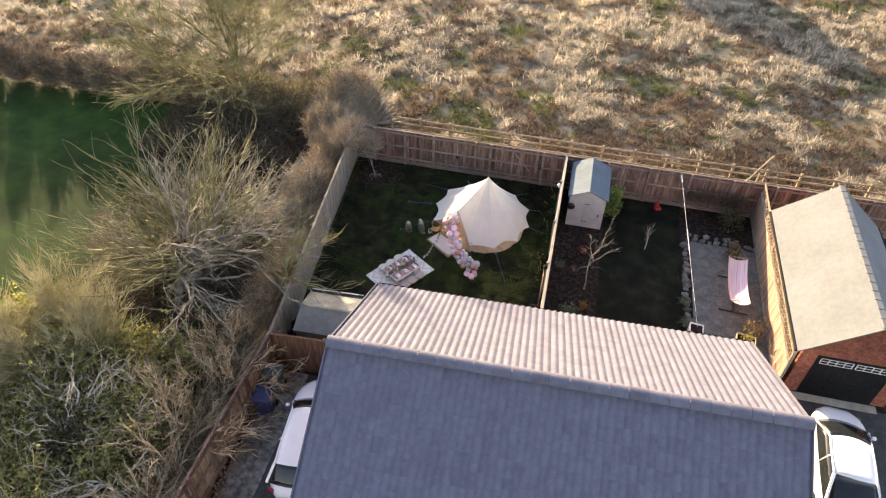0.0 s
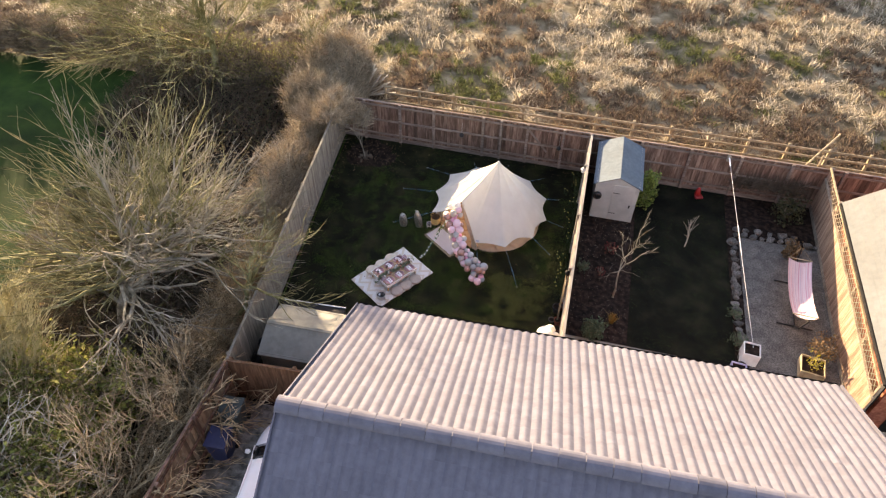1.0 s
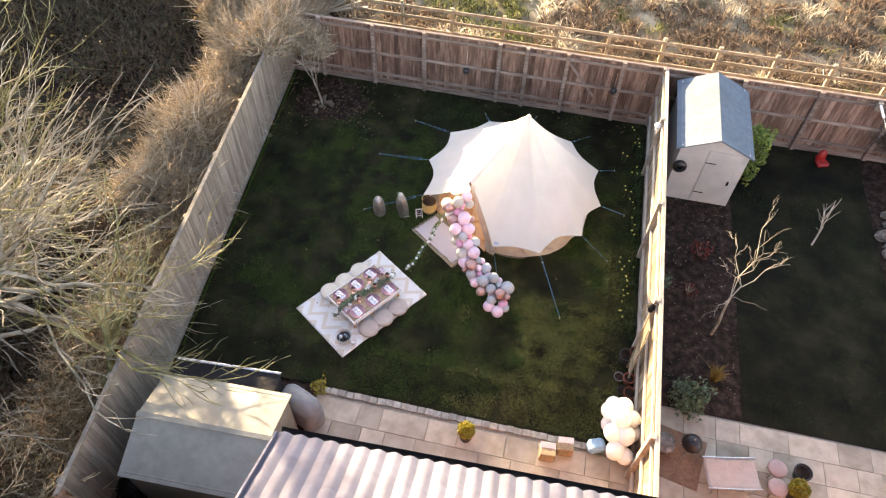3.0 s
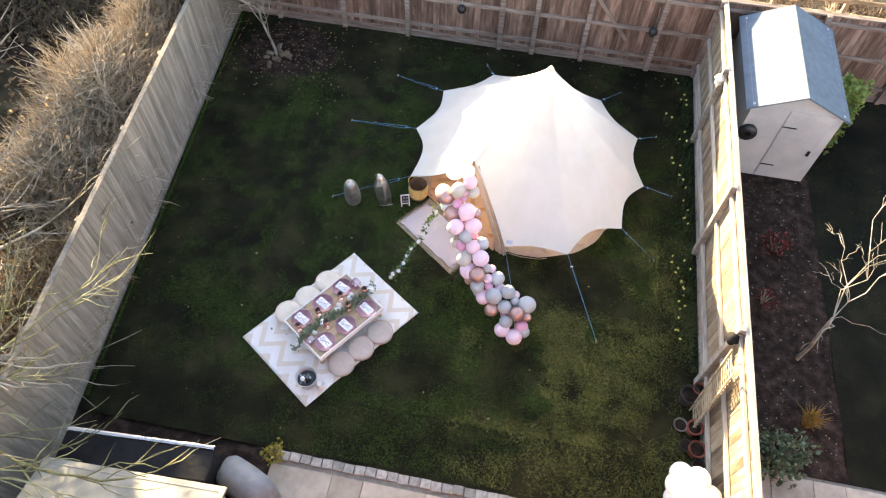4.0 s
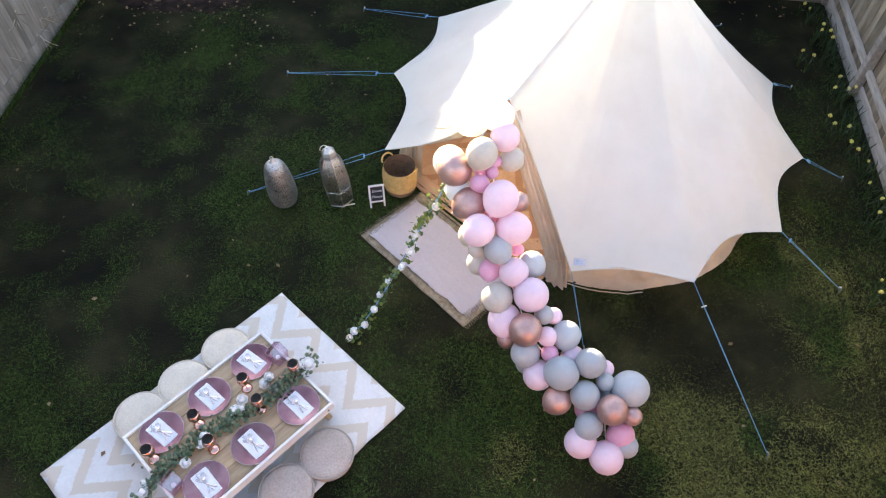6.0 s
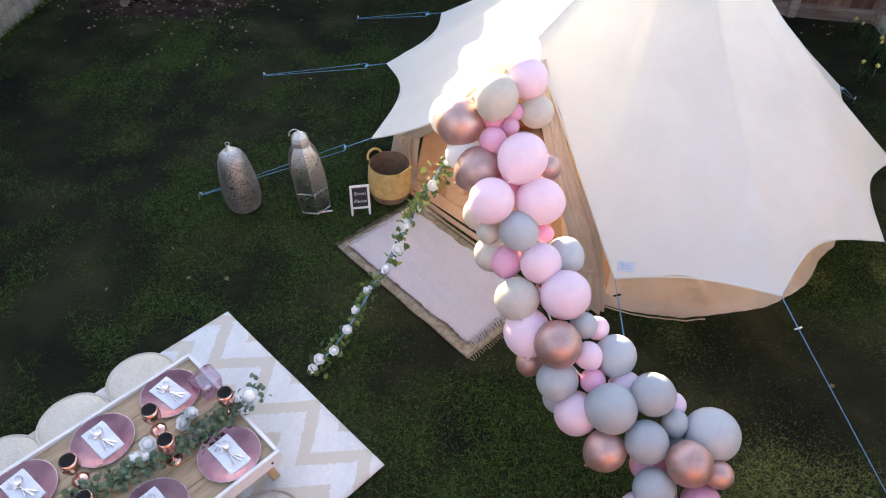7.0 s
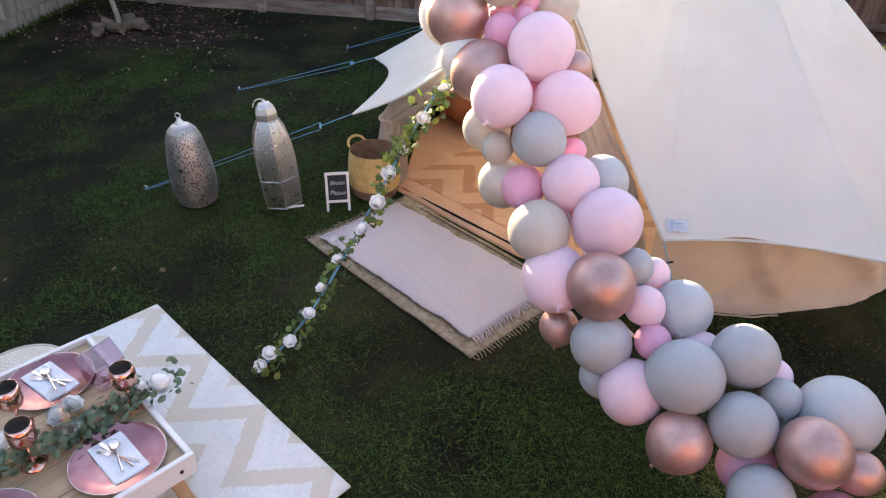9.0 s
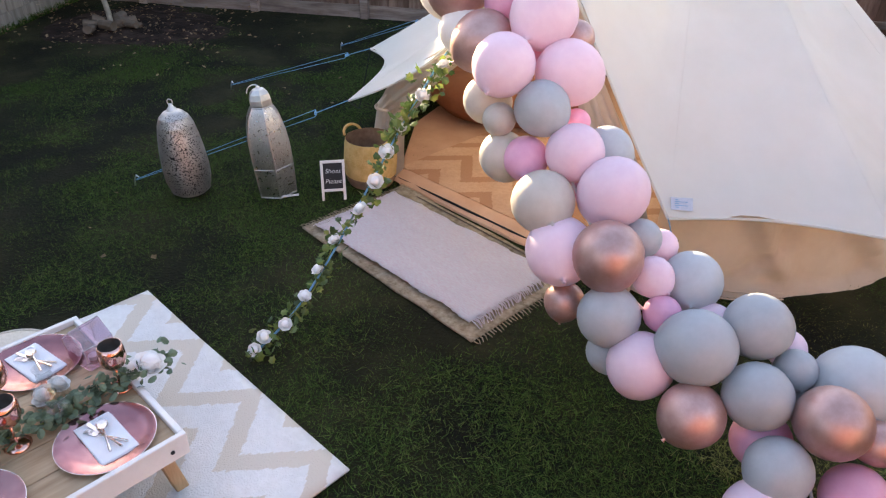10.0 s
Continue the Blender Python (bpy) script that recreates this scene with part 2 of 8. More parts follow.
M["black"] = mat("matt_black", [(0.010, 0.010, 0.011), (0.020, 0.020, 0.021)], 10, 0.8, grime=0.2)
M["tarp"] = mat("black_plastic_sheet", [(0.004, 0.004, 0.005), (0.011, 0.011, 0.012)], 5, 0.5, spec=0.2, bump=0.5, bump_scale=9)
M["car_white"] = mat("white_car_paint", [(0.76, 0.76, 0.77), (0.80, 0.80, 0.81)], 3, 0.12)
M["glass_dark"] = mat("tinted_glass", [(0.010, 0.013, 0.016), (0.016, 0.019, 0.022)], 3, 0.06)
M["rubber"] = mat("tyre_rubber", [(0.012, 0.012, 0.012), (0.03, 0.03, 0.03)], 20, 0.85, bump=0.4)

M["pink"] = thin_cloth("pale_pink_latex", [(0.86, 0.64, 0.73), (0.90, 0.69, 0.77)], 0.22, scale=3, rough=0.42, vary=0.04)
M["hot_pink"] = thin_cloth("rose_pink_latex", [(0.82, 0.40, 0.55), (0.86, 0.45, 0.59)], 0.22, scale=3, rough=0.42, vary=0.04)
M["grey_latex"] = thin_cloth("dove_grey_latex", [(0.42, 0.44, 0.455), (0.46, 0.48, 0.495)], 0.15, scale=3, rough=0.42, vary=0.12)
M["sand_latex"] = thin_cloth("sand_latex", [(0.56, 0.51, 0.45), (0.61, 0.56, 0.50)], 0.22, scale=3, rough=0.42, vary=0.05)
M["ivory_latex"] = thin_cloth("ivory_latex", [(0.84, 0.825, 0.80), (0.88, 0.87, 0.85)], 0.25, scale=3, rough=0.42, vary=0.03)
M["white_latex"] = thin_cloth("white_latex", [(0.90, 0.90, 0.90), (0.92, 0.92, 0.92)], 0.2, scale=3, rough=0.4)
M["rose_gold"] = mat("rose_gold_chrome", [(0.50, 0.295, 0.26), (0.57, 0.36, 0.325)], 3, 0.47, metal=0.75, vary=0.08)
M["copper"] = mat("polished_rose_copper", [(0.78, 0.42, 0.34), (0.83, 0.49, 0.41)], 8, 0.10, metal=1.0)
M["plate"] = mat("rose_metallic_plate", [(0.17, 0.070, 0.080), (0.27, 0.125, 0.135), (0.38, 0.20, 0.20)], 5, 0.16, metal=0.9, vary=0.08, grime=0.25)
M["cutlery"] = mat("champagne_cutlery", [(0.60, 0.52, 0.49), (0.72, 0.64, 0.61)], 8, 0.2, metal=1.0)
M["tag_cloth"] = mat("tag_cloth", [(0.44, 0.51, 0.60), (0.54, 0.60, 0.68)], 30, 0.9, bump=0.2, bump_scale=300)
M["linen"] = mat("white_linen", [(0.76, 0.77, 0.80), (0.84, 0.84, 0.86)], 9, 0.95, bump=0.4, bump_scale=300)
M["table_white"] = mat("white_table_paint", [(0.74, 0.71, 0.68), (0.82, 0.79, 0.76)], 5, 0.6, bump=0.1, grime=0.12)
M["table_wood"] = mat("oiled_pine", [(0.30, 0.185, 0.10), (0.40, 0.265, 0.155), (0.48, 0.335, 0.205)], 3.5, 0.6, bump=0.2, bump_scale=40, stretch=(9, 0.8, 1), vary=0.14, grime=0.2)
M["pine"] = mat("raw_pine", [(0.42, 0.26, 0.13), (0.54, 0.36, 0.20)], 4, 0.7, stretch=(6, 6, 1), bump=0.2)
M["pouffe"] = mat("taupe_weave", [(0.46, 0.375, 0.32), (0.565, 0.475, 0.415)], 60, 0.95, bump=0.6, bump_scale=140, vary=0.05, grime=0.08)
M["pouffe_cream"] = mat("cream_weave", [(0.70, 0.60, 0.485), (0.79, 0.70, 0.585)], 60, 0.95, bump=0.6, bump_scale=140, vary=0.04, grime=0.06)
M["basket"] = mat("straw_basket", [(0.60, 0.38, 0.13), (0.72, 0.49, 0.21)], 20, 0.9, bump=0.6, bump_scale=90, grime=0.15)
M["basket_dark"] = mat("brown_rope_basket", [(0.20, 0.125, 0.085), (0.29, 0.19, 0.13)], 20, 0.9, bump=0.6, bump_scale=90, grime=0.15)
M["jute"] = mat("jute_mat", [(0.26, 0.195, 0.125), (0.37, 0.29, 0.20), (0.46, 0.38, 0.28)], 30, 0.95, bump=0.9, bump_scale=120, grime=0.2)
M["rug_pink"] = mat("pink_white_weave", [(0.86, 0.70, 0.73), (0.90, 0.80, 0.82), (0.92, 0.87, 0.875)], 40, 0.95, bump=1.0, bump_scale=130, stretch=(1, 4, 1), grime=0.03)
M["slate"] = mat("chalkboard", [(0.012, 0.013, 0.016), (0.022, 0.023, 0.027)], 12, 0.7, grime=0.2)
M["chalk"] = mat("chalk", [(0.70, 0.70, 0.70), (0.82, 0.82, 0.82)], 30, 0.95)
M["rose_white"] = thin_cloth("white_rose_petal", [(0.88, 0.87, 0.84), (0.90, 0.89, 0.87)], 0.08, scale=9, rough=0.7)
M["eucalyptus"] = thin_cloth("eucalyptus_leaf", [(0.06, 0.10, 0.055), (0.11, 0.17, 0.10), (0.17, 0.24, 0.15)], 0.25, scale=7, rough=0.5, vary=0.3, island=True)
M["ivy_green"] = thin_cloth("ivy_garland_leaf", [(0.030, 0.072, 0.018), (0.075, 0.135, 0.038), (0.21, 0.235, 0.05)], 0.25, scale=5, rough=0.45, vary=0.35, island=True)
M["ivy_light"] = thin_cloth("bright_ivy_leaf", [(0.07, 0.13, 0.025), (0.15, 0.23, 0.05), (0.30, 0.34, 0.10)], 0.35, scale=5, rough=0.5, vary=0.35, island=True)
M["pouf_tan"] = mat("rust_brown_suede", [(0.27, 0.105, 0.055), (0.36, 0.15, 0.08)], 6, 0.85, bump=0.2, grime=0.2)
# orange light that comes through the canvas is put into this colour
M["ground_sheet"] = mat("warm_lit_groundsheet", [(0.51, 0.285, 0.175), (0.59, 0.35, 0.225)], 4, 0.8, bump=0.3, bump_scale=9, grime=0.12)
M["terracotta"] = mat("terracotta", [(0.20, 0.062, 0.042), (0.30, 0.105, 0.07)], 10, 0.85, bump=0.3, vary=0.2, grime=0.3)
M["pot_black"] = mat("black_pot", [(0.015, 0.015, 0.015), (0.03, 0.03, 0.03)], 10, 0.6)
M["daff"] = thin_cloth("daffodil_petal", [(0.78, 0.72, 0.16), (0.86, 0.82, 0.36)], 0.3, scale=9, rough=0.6)
M["daff_leaf"] = thin_cloth("daffodil_leaf", [(0.02, 0.05, 0.016), (0.05, 0.09, 0.03)], 0.3, scale=9, rough=0.5)
M["red_plastic"] = mat("red_plastic", [(0.3, 0.012, 0.012), (0.36, 0.024, 0.021)], 6, 0.4)
M["blue_plastic"] = mat("blue_plastic", [(0.02, 0.028, 0.085), (0.03, 0.042, 0.12)], 6, 0.5, grime=0.2)
M["sky_plastic"] = mat("light_blue_plastic", [(0.22, 0.42, 0.62), (0.34, 0.55, 0.72)], 6, 0.5, grime=0.2)
M["teal_plastic"] = mat("faded_teal_plastic", [(0.045, 0.075, 0.080), (0.065, 0.10, 0.105)], 6, 0.55, grime=0.2)
# white resin with the purple light on it put into the colour
M["lilac_trim"] = mat("lilac_lit_resin", [(0.50, 0.47, 0.66), (0.62, 0.58, 0.76)], 5, 0.5, grime=0.15)
M["dusty_pink"] = mat("dusty_pink_vinyl", [(0.36, 0.25, 0.235), (0.44, 0.32, 0.30)], 6, 0.6, grime=0.2)
M["hammock"] = mat("pink_stripe_canvas", [(0.60, 0.30, 0.36), (0.76, 0.66, 0.68), (0.55, 0.42, 0.50)], 4.0, 0.9, stretch=(6, 0.05, 0.05), bump=0.2, spread=(0.40, 0.60))
M["cover_grey"] = mat("grey_cover", [(0.155, 0.168, 0.182), (0.22, 0.235, 0.25)], 5, 0.6, bump=0.5, bump_scale=8, grime=0.2)
M["garage_tile"] = mat("pale_garage_tile", [(0.155, 0.172, 0.182), (0.182, 0.200, 0.210)], 5, 0.85, bump=0.3, bump_scale=50, grime=0.12)
M["dark_metal"] = mat("dark_steel", [(0.03, 0.03, 0.032), (0.06, 0.06, 0.062)], 12, 0.45, metal=0.6, grime=0.2)


def clear_glass(name, tint=(1, 1, 1)):
    m = bpy.data.materials.new(name)
    m.use_nodes = True
    b = m.node_tree.nodes["Principled BSDF"]
    b.inputs["Base Color"].default_value = (*tint, 1)
    b.inputs["Transmission Weight"].default_value, b.inputs["Roughness"].default_value, b.inputs["IOR"].default_value = 1.0, 0.03, 1.45
    return m


M["glass"] = clear_glass("clear_glass", (0.96, 0.97, 0.97))


def chevron(name, ground, band, period, wave, amp, share_band=0.42):
    """A flat-woven rug with zigzag bands."""
    m = mat(name, ground, 40, 0.95, bump=0.6, bump_scale=160, grime=0.06)
    nt = m.node_tree
    nodes, link = nt.nodes, nt.links.new
    b = nodes["Principled BSDF"]
    src = b.inputs["Base Color"].links[0].from_socket
    tc = nodes.new("ShaderNodeTexCoord")
    sep = nodes.new("ShaderNodeSeparateXYZ")
    link(tc.outputs["Object"], sep.inputs[0])

    def mathn(op, a, bb):
        n = nodes.new("ShaderNodeMath")
        n.operation = op
        for i, q in enumerate((a, bb)):
            if isinstance(q, (int, float)):
                n.inputs[i].default_value = q
            else:
                link(q, n.inputs[i])
        return n.outputs[0]

    nz = nodes.new("ShaderNodeTexNoise")
    nz.inputs["Scale"].default_value = 26
    weave = nodes.new("ShaderNodeMapping")
    weave.inputs["Scale"].default_value = (4.0, 0.5, 1.0)
    link(tc.outputs["Object"], weave.inputs[0])
    link(weave.outputs[0], nz.inputs["Vector"])
    tri = mathn("PINGPONG", mathn("ADD", sep.outputs[0], 20.0), wave / 2)
    yy = mathn("ADD", mathn("ADD", sep.outputs[1], mathn("MULTIPLY", tri, 2 * amp / wave * 2)), mathn("MULTIPLY", nz.outputs[0], 0.055))
    fr = mathn("FRACT", mathn("DIVIDE", mathn("ADD", yy, 20.0), period), 0.0)
    on = mathn("LESS_THAN", fr, share_band)
    mix = nodes.new("ShaderNodeMix")
    mix.data_type = "RGBA"
    link(on, mix.inputs[0])
    link(src, mix.inputs[6])
    mix.inputs[7].default_value = (*band, 1)
    link(mix.outputs[2], b.inputs["Base Color"])
    return m


M["chevron"] = chevron("chevron_rug", [(0.73, 0.72, 0.70), (0.79, 0.78, 0.765)], (0.66, 0.59, 0.50), 0.31, 0.47, 0.135, 0.38)
# the tent's orange inner light is put into both rug colours
M["chevron_in"] = chevron("tent_rug", [(0.56, 0.325, 0.20), (0.62, 0.38, 0.245)], (0.45, 0.23, 0.13), 0.34, 0.47, 0.135, 0.36)

M["mesh_metal"] = mat("silver_wire_mesh", [(0.50, 0.48, 0.455), (0.68, 0.66, 0.63)], 300, 0.30, metal=1.0, bump=0.25, bump_scale=420)
_nt = M["mesh_metal"].node_tree
_n = _nt.nodes.new("ShaderNodeTexNoise")
_n.inputs["Scale"].default_value = 380
_tc = _nt.nodes.new("ShaderNodeTexCoord")
_nt.links.new(_tc.outputs["Object"], _n.inputs["Vector"])
_gt = _nt.nodes.new("ShaderNodeMath")
_gt.operation = "GREATER_THAN"
_gt.inputs[1].default_value = 0.40
_nt.links.new(_n.outputs[0], _gt.inputs[0])
_nt.links.new(_gt.outputs[0], _nt.nodes["Principled BSDF"].inputs["Alpha"])


def thin_glass(name, tint, gloss=0.12):
    """A thin pane: what lies behind shows through, with a sheen on top."""
    m = bpy.data.materials.new(name)
    m.use_nodes = True
    nt = m.node_tree
    tr = nt.nodes.new("ShaderNodeBsdfTransparent")
    tr.inputs[0].default_value = (*tint, 1)
    gl = nt.nodes.new("ShaderNodeBsdfGlossy")
    gl.inputs["Roughness"].default_value = 0.06
    mix = nt.nodes.new("ShaderNodeMixShader")
    mix.inputs[0].default_value = gloss
    nt.links.new(tr.outputs[0], mix.inputs[1])
    nt.links.new(gl.outputs[0], mix.inputs[2])
    nt.links.new(mix.outputs[0], nt.nodes["Material Output"].inputs[0])
    return m


M["pane_pink"] = thin_glass("thin_pink_glass", (0.84, 0.66, 0.75), 0.2)
M["ice"] = thin_glass("melting_ice", (0.80, 0.84, 0.87), 0.32)
M["pane_clear"] = thin_glass("thin_clear_glass", (0.90, 0.92, 0.92), 0.16)


def ribbed(material, axis, per_metre, depth):
    """Adds the fine raised threads of a flat weave to a cloth."""
    nt = material.node_tree
    tc, wv, bp = nt.nodes.new("ShaderNodeTexCoord"), nt.nodes.new("ShaderNodeTexWave"), nt.nodes.new("ShaderNodeBump")
    wv.bands_direction = axis
    wv.inputs["Scale"].default_value, wv.inputs["Distortion"].default_value, wv.inputs["Detail"].default_value = per_metre * 0.314, 1.2, 2.0
    nt.links.new(tc.outputs["Object"], wv.inputs["Vector"])
    bp.inputs["Strength"].default_value, bp.inputs["Distance"].default_value = depth, 0.01
    nt.links.new(wv.outputs["Fac"], bp.inputs["Height"])
    b = nt.nodes["Principled BSDF"]
    old = b.inputs["Normal"].links[0].from_socket
    nt.links.new(old, bp.inputs["Normal"])
    nt.links.new(bp.outputs[0], b.inputs["Normal"])


ribbed(M["rug_pink"], "Y", 75.0, 0.8)

# ---------------------------------------------------------------- building tools
def obj(name, bm, material, parent=None, label="", smooth=False, where=None):
    """Links a bmesh as one mesh object, under a parent if there is one."""
    me = bpy.data.meshes.new(name)
    bm.normal_update()
    bm.to_mesh(me)
    bm.free()
    for m in (material if isinstance(material, (list, tuple)) else [material]):
        me.materials.append(M[m] if isinstance(m, str) else m)
    if smooth:
        me.polygons.foreach_set("use_smooth", [True] * len(me.polygons))
    ob = new(name, me)
    if parent is not None:
        ob.parent = parent
    if where is not None:
        ob.matrix_basis = where
    if label:
        tagged(ob, label)
    return ob


def part(name, bm, material, parent, label="", smooth=False, where=None):
    return obj(name, bm, material, parent, label, smooth, where)


def share(name, mesh, parent, m):
    """Another piece on the same mesh."""
    ob = new(name, mesh)
    ob.parent = parent
    ob.matrix_basis = m
    return ob


def thing(name, m, label, category, group="", kind=""):
    """An Empty at a thing's base, that parents its parts."""
    ob = new(name)
    ob.empty_display_size = 0.1
    ob.matrix_basis = m
    return tagged(ob, label, category, group, kind)


def from_lists(name, verts, faces, material, parent=None, label="", smooth=False, slots=None):
    me = bpy.data.meshes.new(name)
    me.from_pydata(verts, [], faces)
    for m in (material if isinstance(material, (list, tuple)) else [material]):
        me.materials.append(M[m] if isinstance(m, str) else m)
    if slots is not None:
        me.polygons.foreach_set("material_index", slots)
    if smooth:
        me.polygons.foreach_set("use_smooth", [True] * len(me.polygons))
    me.update()
    ob = new(name, me)
    if parent is not None:
        ob.parent = parent
    if label:
        tagged(ob, label)
    return ob


def box(bm, x0, x1, y0, y1, z0, z1, bevel=0.0, m=None):
    """A block between two corners, with worn edges."""
    vs = [bm.verts.new(v) for v in ((x0, y0, z0), (x1, y0, z0), (x1, y1, z0), (x0, y1, z0), (x0, y0, z1), (x1, y0, z1), (x1, y1, z1), (x0, y1, z1))]
    fs = [bm.faces.new([vs[i] for i in f]) for f in ((3, 2, 1, 0), (4, 5, 6, 7), (0, 1, 5, 4), (1, 2, 6, 5), (2, 3, 7, 6), (3, 0, 4, 7))]
    if bevel:
        es = list({e for f in fs for e in f.edges})
        r = bmesh.ops.bevel(bm, geom=es, offset=bevel, segments=1, affect="EDGES")
        vs = list({v for f in r["faces"] for v in f.verts} | {v for v in vs if v.is_valid})
    if m is not None:
        bmesh.ops.transform(bm, matrix=m, verts=vs)
    return vs


def block(x0, x1, y0, y1, z0, z1, bevel=0.0):
    bm = bmesh.new()
    box(bm, x0, x1, y0, y1, z0, z1, bevel)
    return bm


def lathe(profile, n=24, bm=None, m=None, cap=True):
    """A turned body from (radius, height) pairs."""
    bm = bm or bmesh.new()
    rings = []
    for r, z in profile:
        rings.append([bm.verts.new((r * math.cos(2 * math.pi * i / n), r * math.sin(2 * math.pi * i / n), z)) for i in range(n)])
    for a, b in zip(rings, rings[1:]):
        for i in range(n):
            bm.faces.new((a[i], a[(i + 1) % n], b[(i + 1) % n], b[i]))
    if cap:
        if profile[0][0] > 1e-4:
            bm.faces.new(list(reversed(rings[0])))
        if profile[-1][0] > 1e-4:
            bm.faces.new(rings[-1])
    if m is not None:
        bmesh.ops.transform(bm, matrix=m, verts=[v for r in rings for v in r])
    return bm


def tube(bm, pts, radii, n=6, cap=True):
    """A round bar along points, with a radius (or radii) on the way."""
    pts = [Vector(p) for p in pts]
    if not isinstance(radii, (list, tuple)):
        radii = [radii] * len(pts)
    rings, prev = [], None
    for i, p in enumerate(pts):
        d = (pts[min(i + 1, len(pts) - 1)] - pts[max(i - 1, 0)]).normalized()
        if prev is None:
            u = d.orthogonal().normalized()
        else:
            u = (prev - d * prev.dot(d))
            u = u.normalized() if u.length > 1e-6 else d.orthogonal().normalized()
        prev = u
        w = d.cross(u)
        rings.append([bm.verts.new(p + (u * math.cos(2 * math.pi * k / n) + w * math.sin(2 * math.pi * k / n)) * radii[i]) for k in range(n)])
    for a, b in zip(rings, rings[1:]):
        for k in range(n):
            bm.faces.new((a[k], a[(k + 1) % n], b[(k + 1) % n], b[k]))
    if cap:
        bm.faces.new(list(reversed(rings[0])))
        bm.faces.new(rings[-1])
    return bm


def sheet(x0, x1, y0, y1, z, step, rise=0.0, scale=1.0, skip=None):
    """A ground sheet of squares with gentle unevenness."""
    nx, ny = max(1, round((x1 - x0) / step)), max(1, round((y1 - y0) / step))
    verts = []
    for j in range(ny + 1):
        for i in range(nx + 1):
            x, y = x0 + (x1 - x0) * i / nx, y0 + (y1 - y0) * j / ny
            verts.append((x, y, z + (rise * noise.fractal(Vector((x * scale, y * scale, 3.1)), 1.0, 2.0, 4) if rise else 0)))
    faces = [(j * (nx + 1) + i, j * (nx + 1) + i + 1, (j + 1) * (nx + 1) + i + 1, (j + 1) * (nx + 1) + i) for j in range(ny) for i in range(nx)]
    return verts, faces


def rand(a, b):
    return random.uniform(a, b)

# ---------------------------------------------------------------- ground
def mesh_np(name, verts, tris, material, parent=None, slots=None, smooth=False):
    """A mesh from arrays of places and of faces with equally many corners."""
    me = bpy.data.meshes.new(name)
    k = tris.shape[1]
    me.vertices.add(len(verts))
    me.vertices.foreach_set("co", verts.astype(np.float32).ravel())
    me.loops.add(tris.size)
    me.loops.foreach_set("vertex_index", tris.astype(np.int32).ravel())
    me.polygons.add(len(tris))
    me.polygons.foreach_set("loop_start", np.arange(0, tris.size, k, dtype=np.int32))
    for m in (material if isinstance(material, (list, tuple)) else [material]):
        me.materials.append(M[m])
    if slots is not None:
        me.polygons.foreach_set("material_index", np.asarray(slots, dtype=np.int32))
    if smooth:
        me.polygons.foreach_set("use_smooth", [True] * len(tris))
    me.update(calc_edges=True)
    me.validate()
    ob = new(name, me)
    if parent is not None:
        ob.parent = parent
    return ob


FENCE_X, REAR_Y = 3.08, 3.12
LEFT_A, LEFT_B = Vector((-6.95, 3.15, 0)), Vector((-5.78, -9.66, 0))


def left_x(y):
    return LEFT_A.x + (LEFT_B.x - LEFT_A.x) * (LEFT_A.y - y) / (LEFT_A.y - LEFT_B.y)


def field_height(x, y):
    """The rough field beyond the fences rolls a little."""
    if y < 6.0:
        return 0.0
    k = min(1.0, (y - 6.0) / 5.0)
    return k * (0.30 * noise.fractal(Vector((x * 0.16, y * 0.16, 0.4)), 1.0, 2.0, 3) + 0.10 * noise.noise(Vector((x * 0.9, y * 0.9, 2.0))))


def ground_sheet():
    """One sheet that reaches far out: fine squares close by, long ones outside."""
    xs = [-2500, -400, -120] + [-60 + 0.8 * i for i in range(151)] + [120, 400, 2500]
    ys = [-2500, -400, -120, -60] + [-30 + 0.8 * i for i in range(113)] + [100, 400, 2500]
    verts = [(x, y, -0.03 + field_height(x, y)) for y in ys for x in xs]
    n = len(xs)
    faces, slots = [], []
    for j in range(len(ys) - 1):
        for i in range(n - 1):
            faces.append((j * n + i, j * n + i + 1, (j + 1) * n + i + 1, (j + 1) * n + i))
            cx, cy = (xs[i] + xs[i + 1]) / 2, (ys[j] + ys[j + 1]) / 2
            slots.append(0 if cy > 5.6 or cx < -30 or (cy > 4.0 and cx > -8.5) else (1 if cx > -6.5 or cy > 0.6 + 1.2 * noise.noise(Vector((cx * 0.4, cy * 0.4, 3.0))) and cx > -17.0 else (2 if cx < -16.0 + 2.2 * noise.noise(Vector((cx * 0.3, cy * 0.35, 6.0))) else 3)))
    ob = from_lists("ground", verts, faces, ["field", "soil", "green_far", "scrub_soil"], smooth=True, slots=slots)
    return tagged(ob, "rough winter field of pale dead grass running out past the gardens", "ground", kind="structure")


ground_sheet()

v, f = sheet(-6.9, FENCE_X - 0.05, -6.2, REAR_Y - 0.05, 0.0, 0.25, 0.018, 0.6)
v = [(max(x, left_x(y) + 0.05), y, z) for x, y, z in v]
lawn = tagged(from_lists("lawn", v, f, "lawn_soil", smooth=True), "dark green lawn with pale worn patches and scattered leaves", "lawn", kind="structure")
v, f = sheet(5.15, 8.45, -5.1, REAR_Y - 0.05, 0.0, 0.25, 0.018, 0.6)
# its turf colour holds the shade of the fence
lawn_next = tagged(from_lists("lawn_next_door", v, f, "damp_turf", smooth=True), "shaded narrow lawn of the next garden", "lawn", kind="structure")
v, f = sheet(FENCE_X + 0.05, 5.15, -5.1, REAR_Y - 0.05, 0.0, 0.2, 0.03, 1.5)
tagged(from_lists("planting_bed", v, f, "soil", smooth=True), "bare brown soil bed with dead stems and bark", "soil bed", kind="structure")
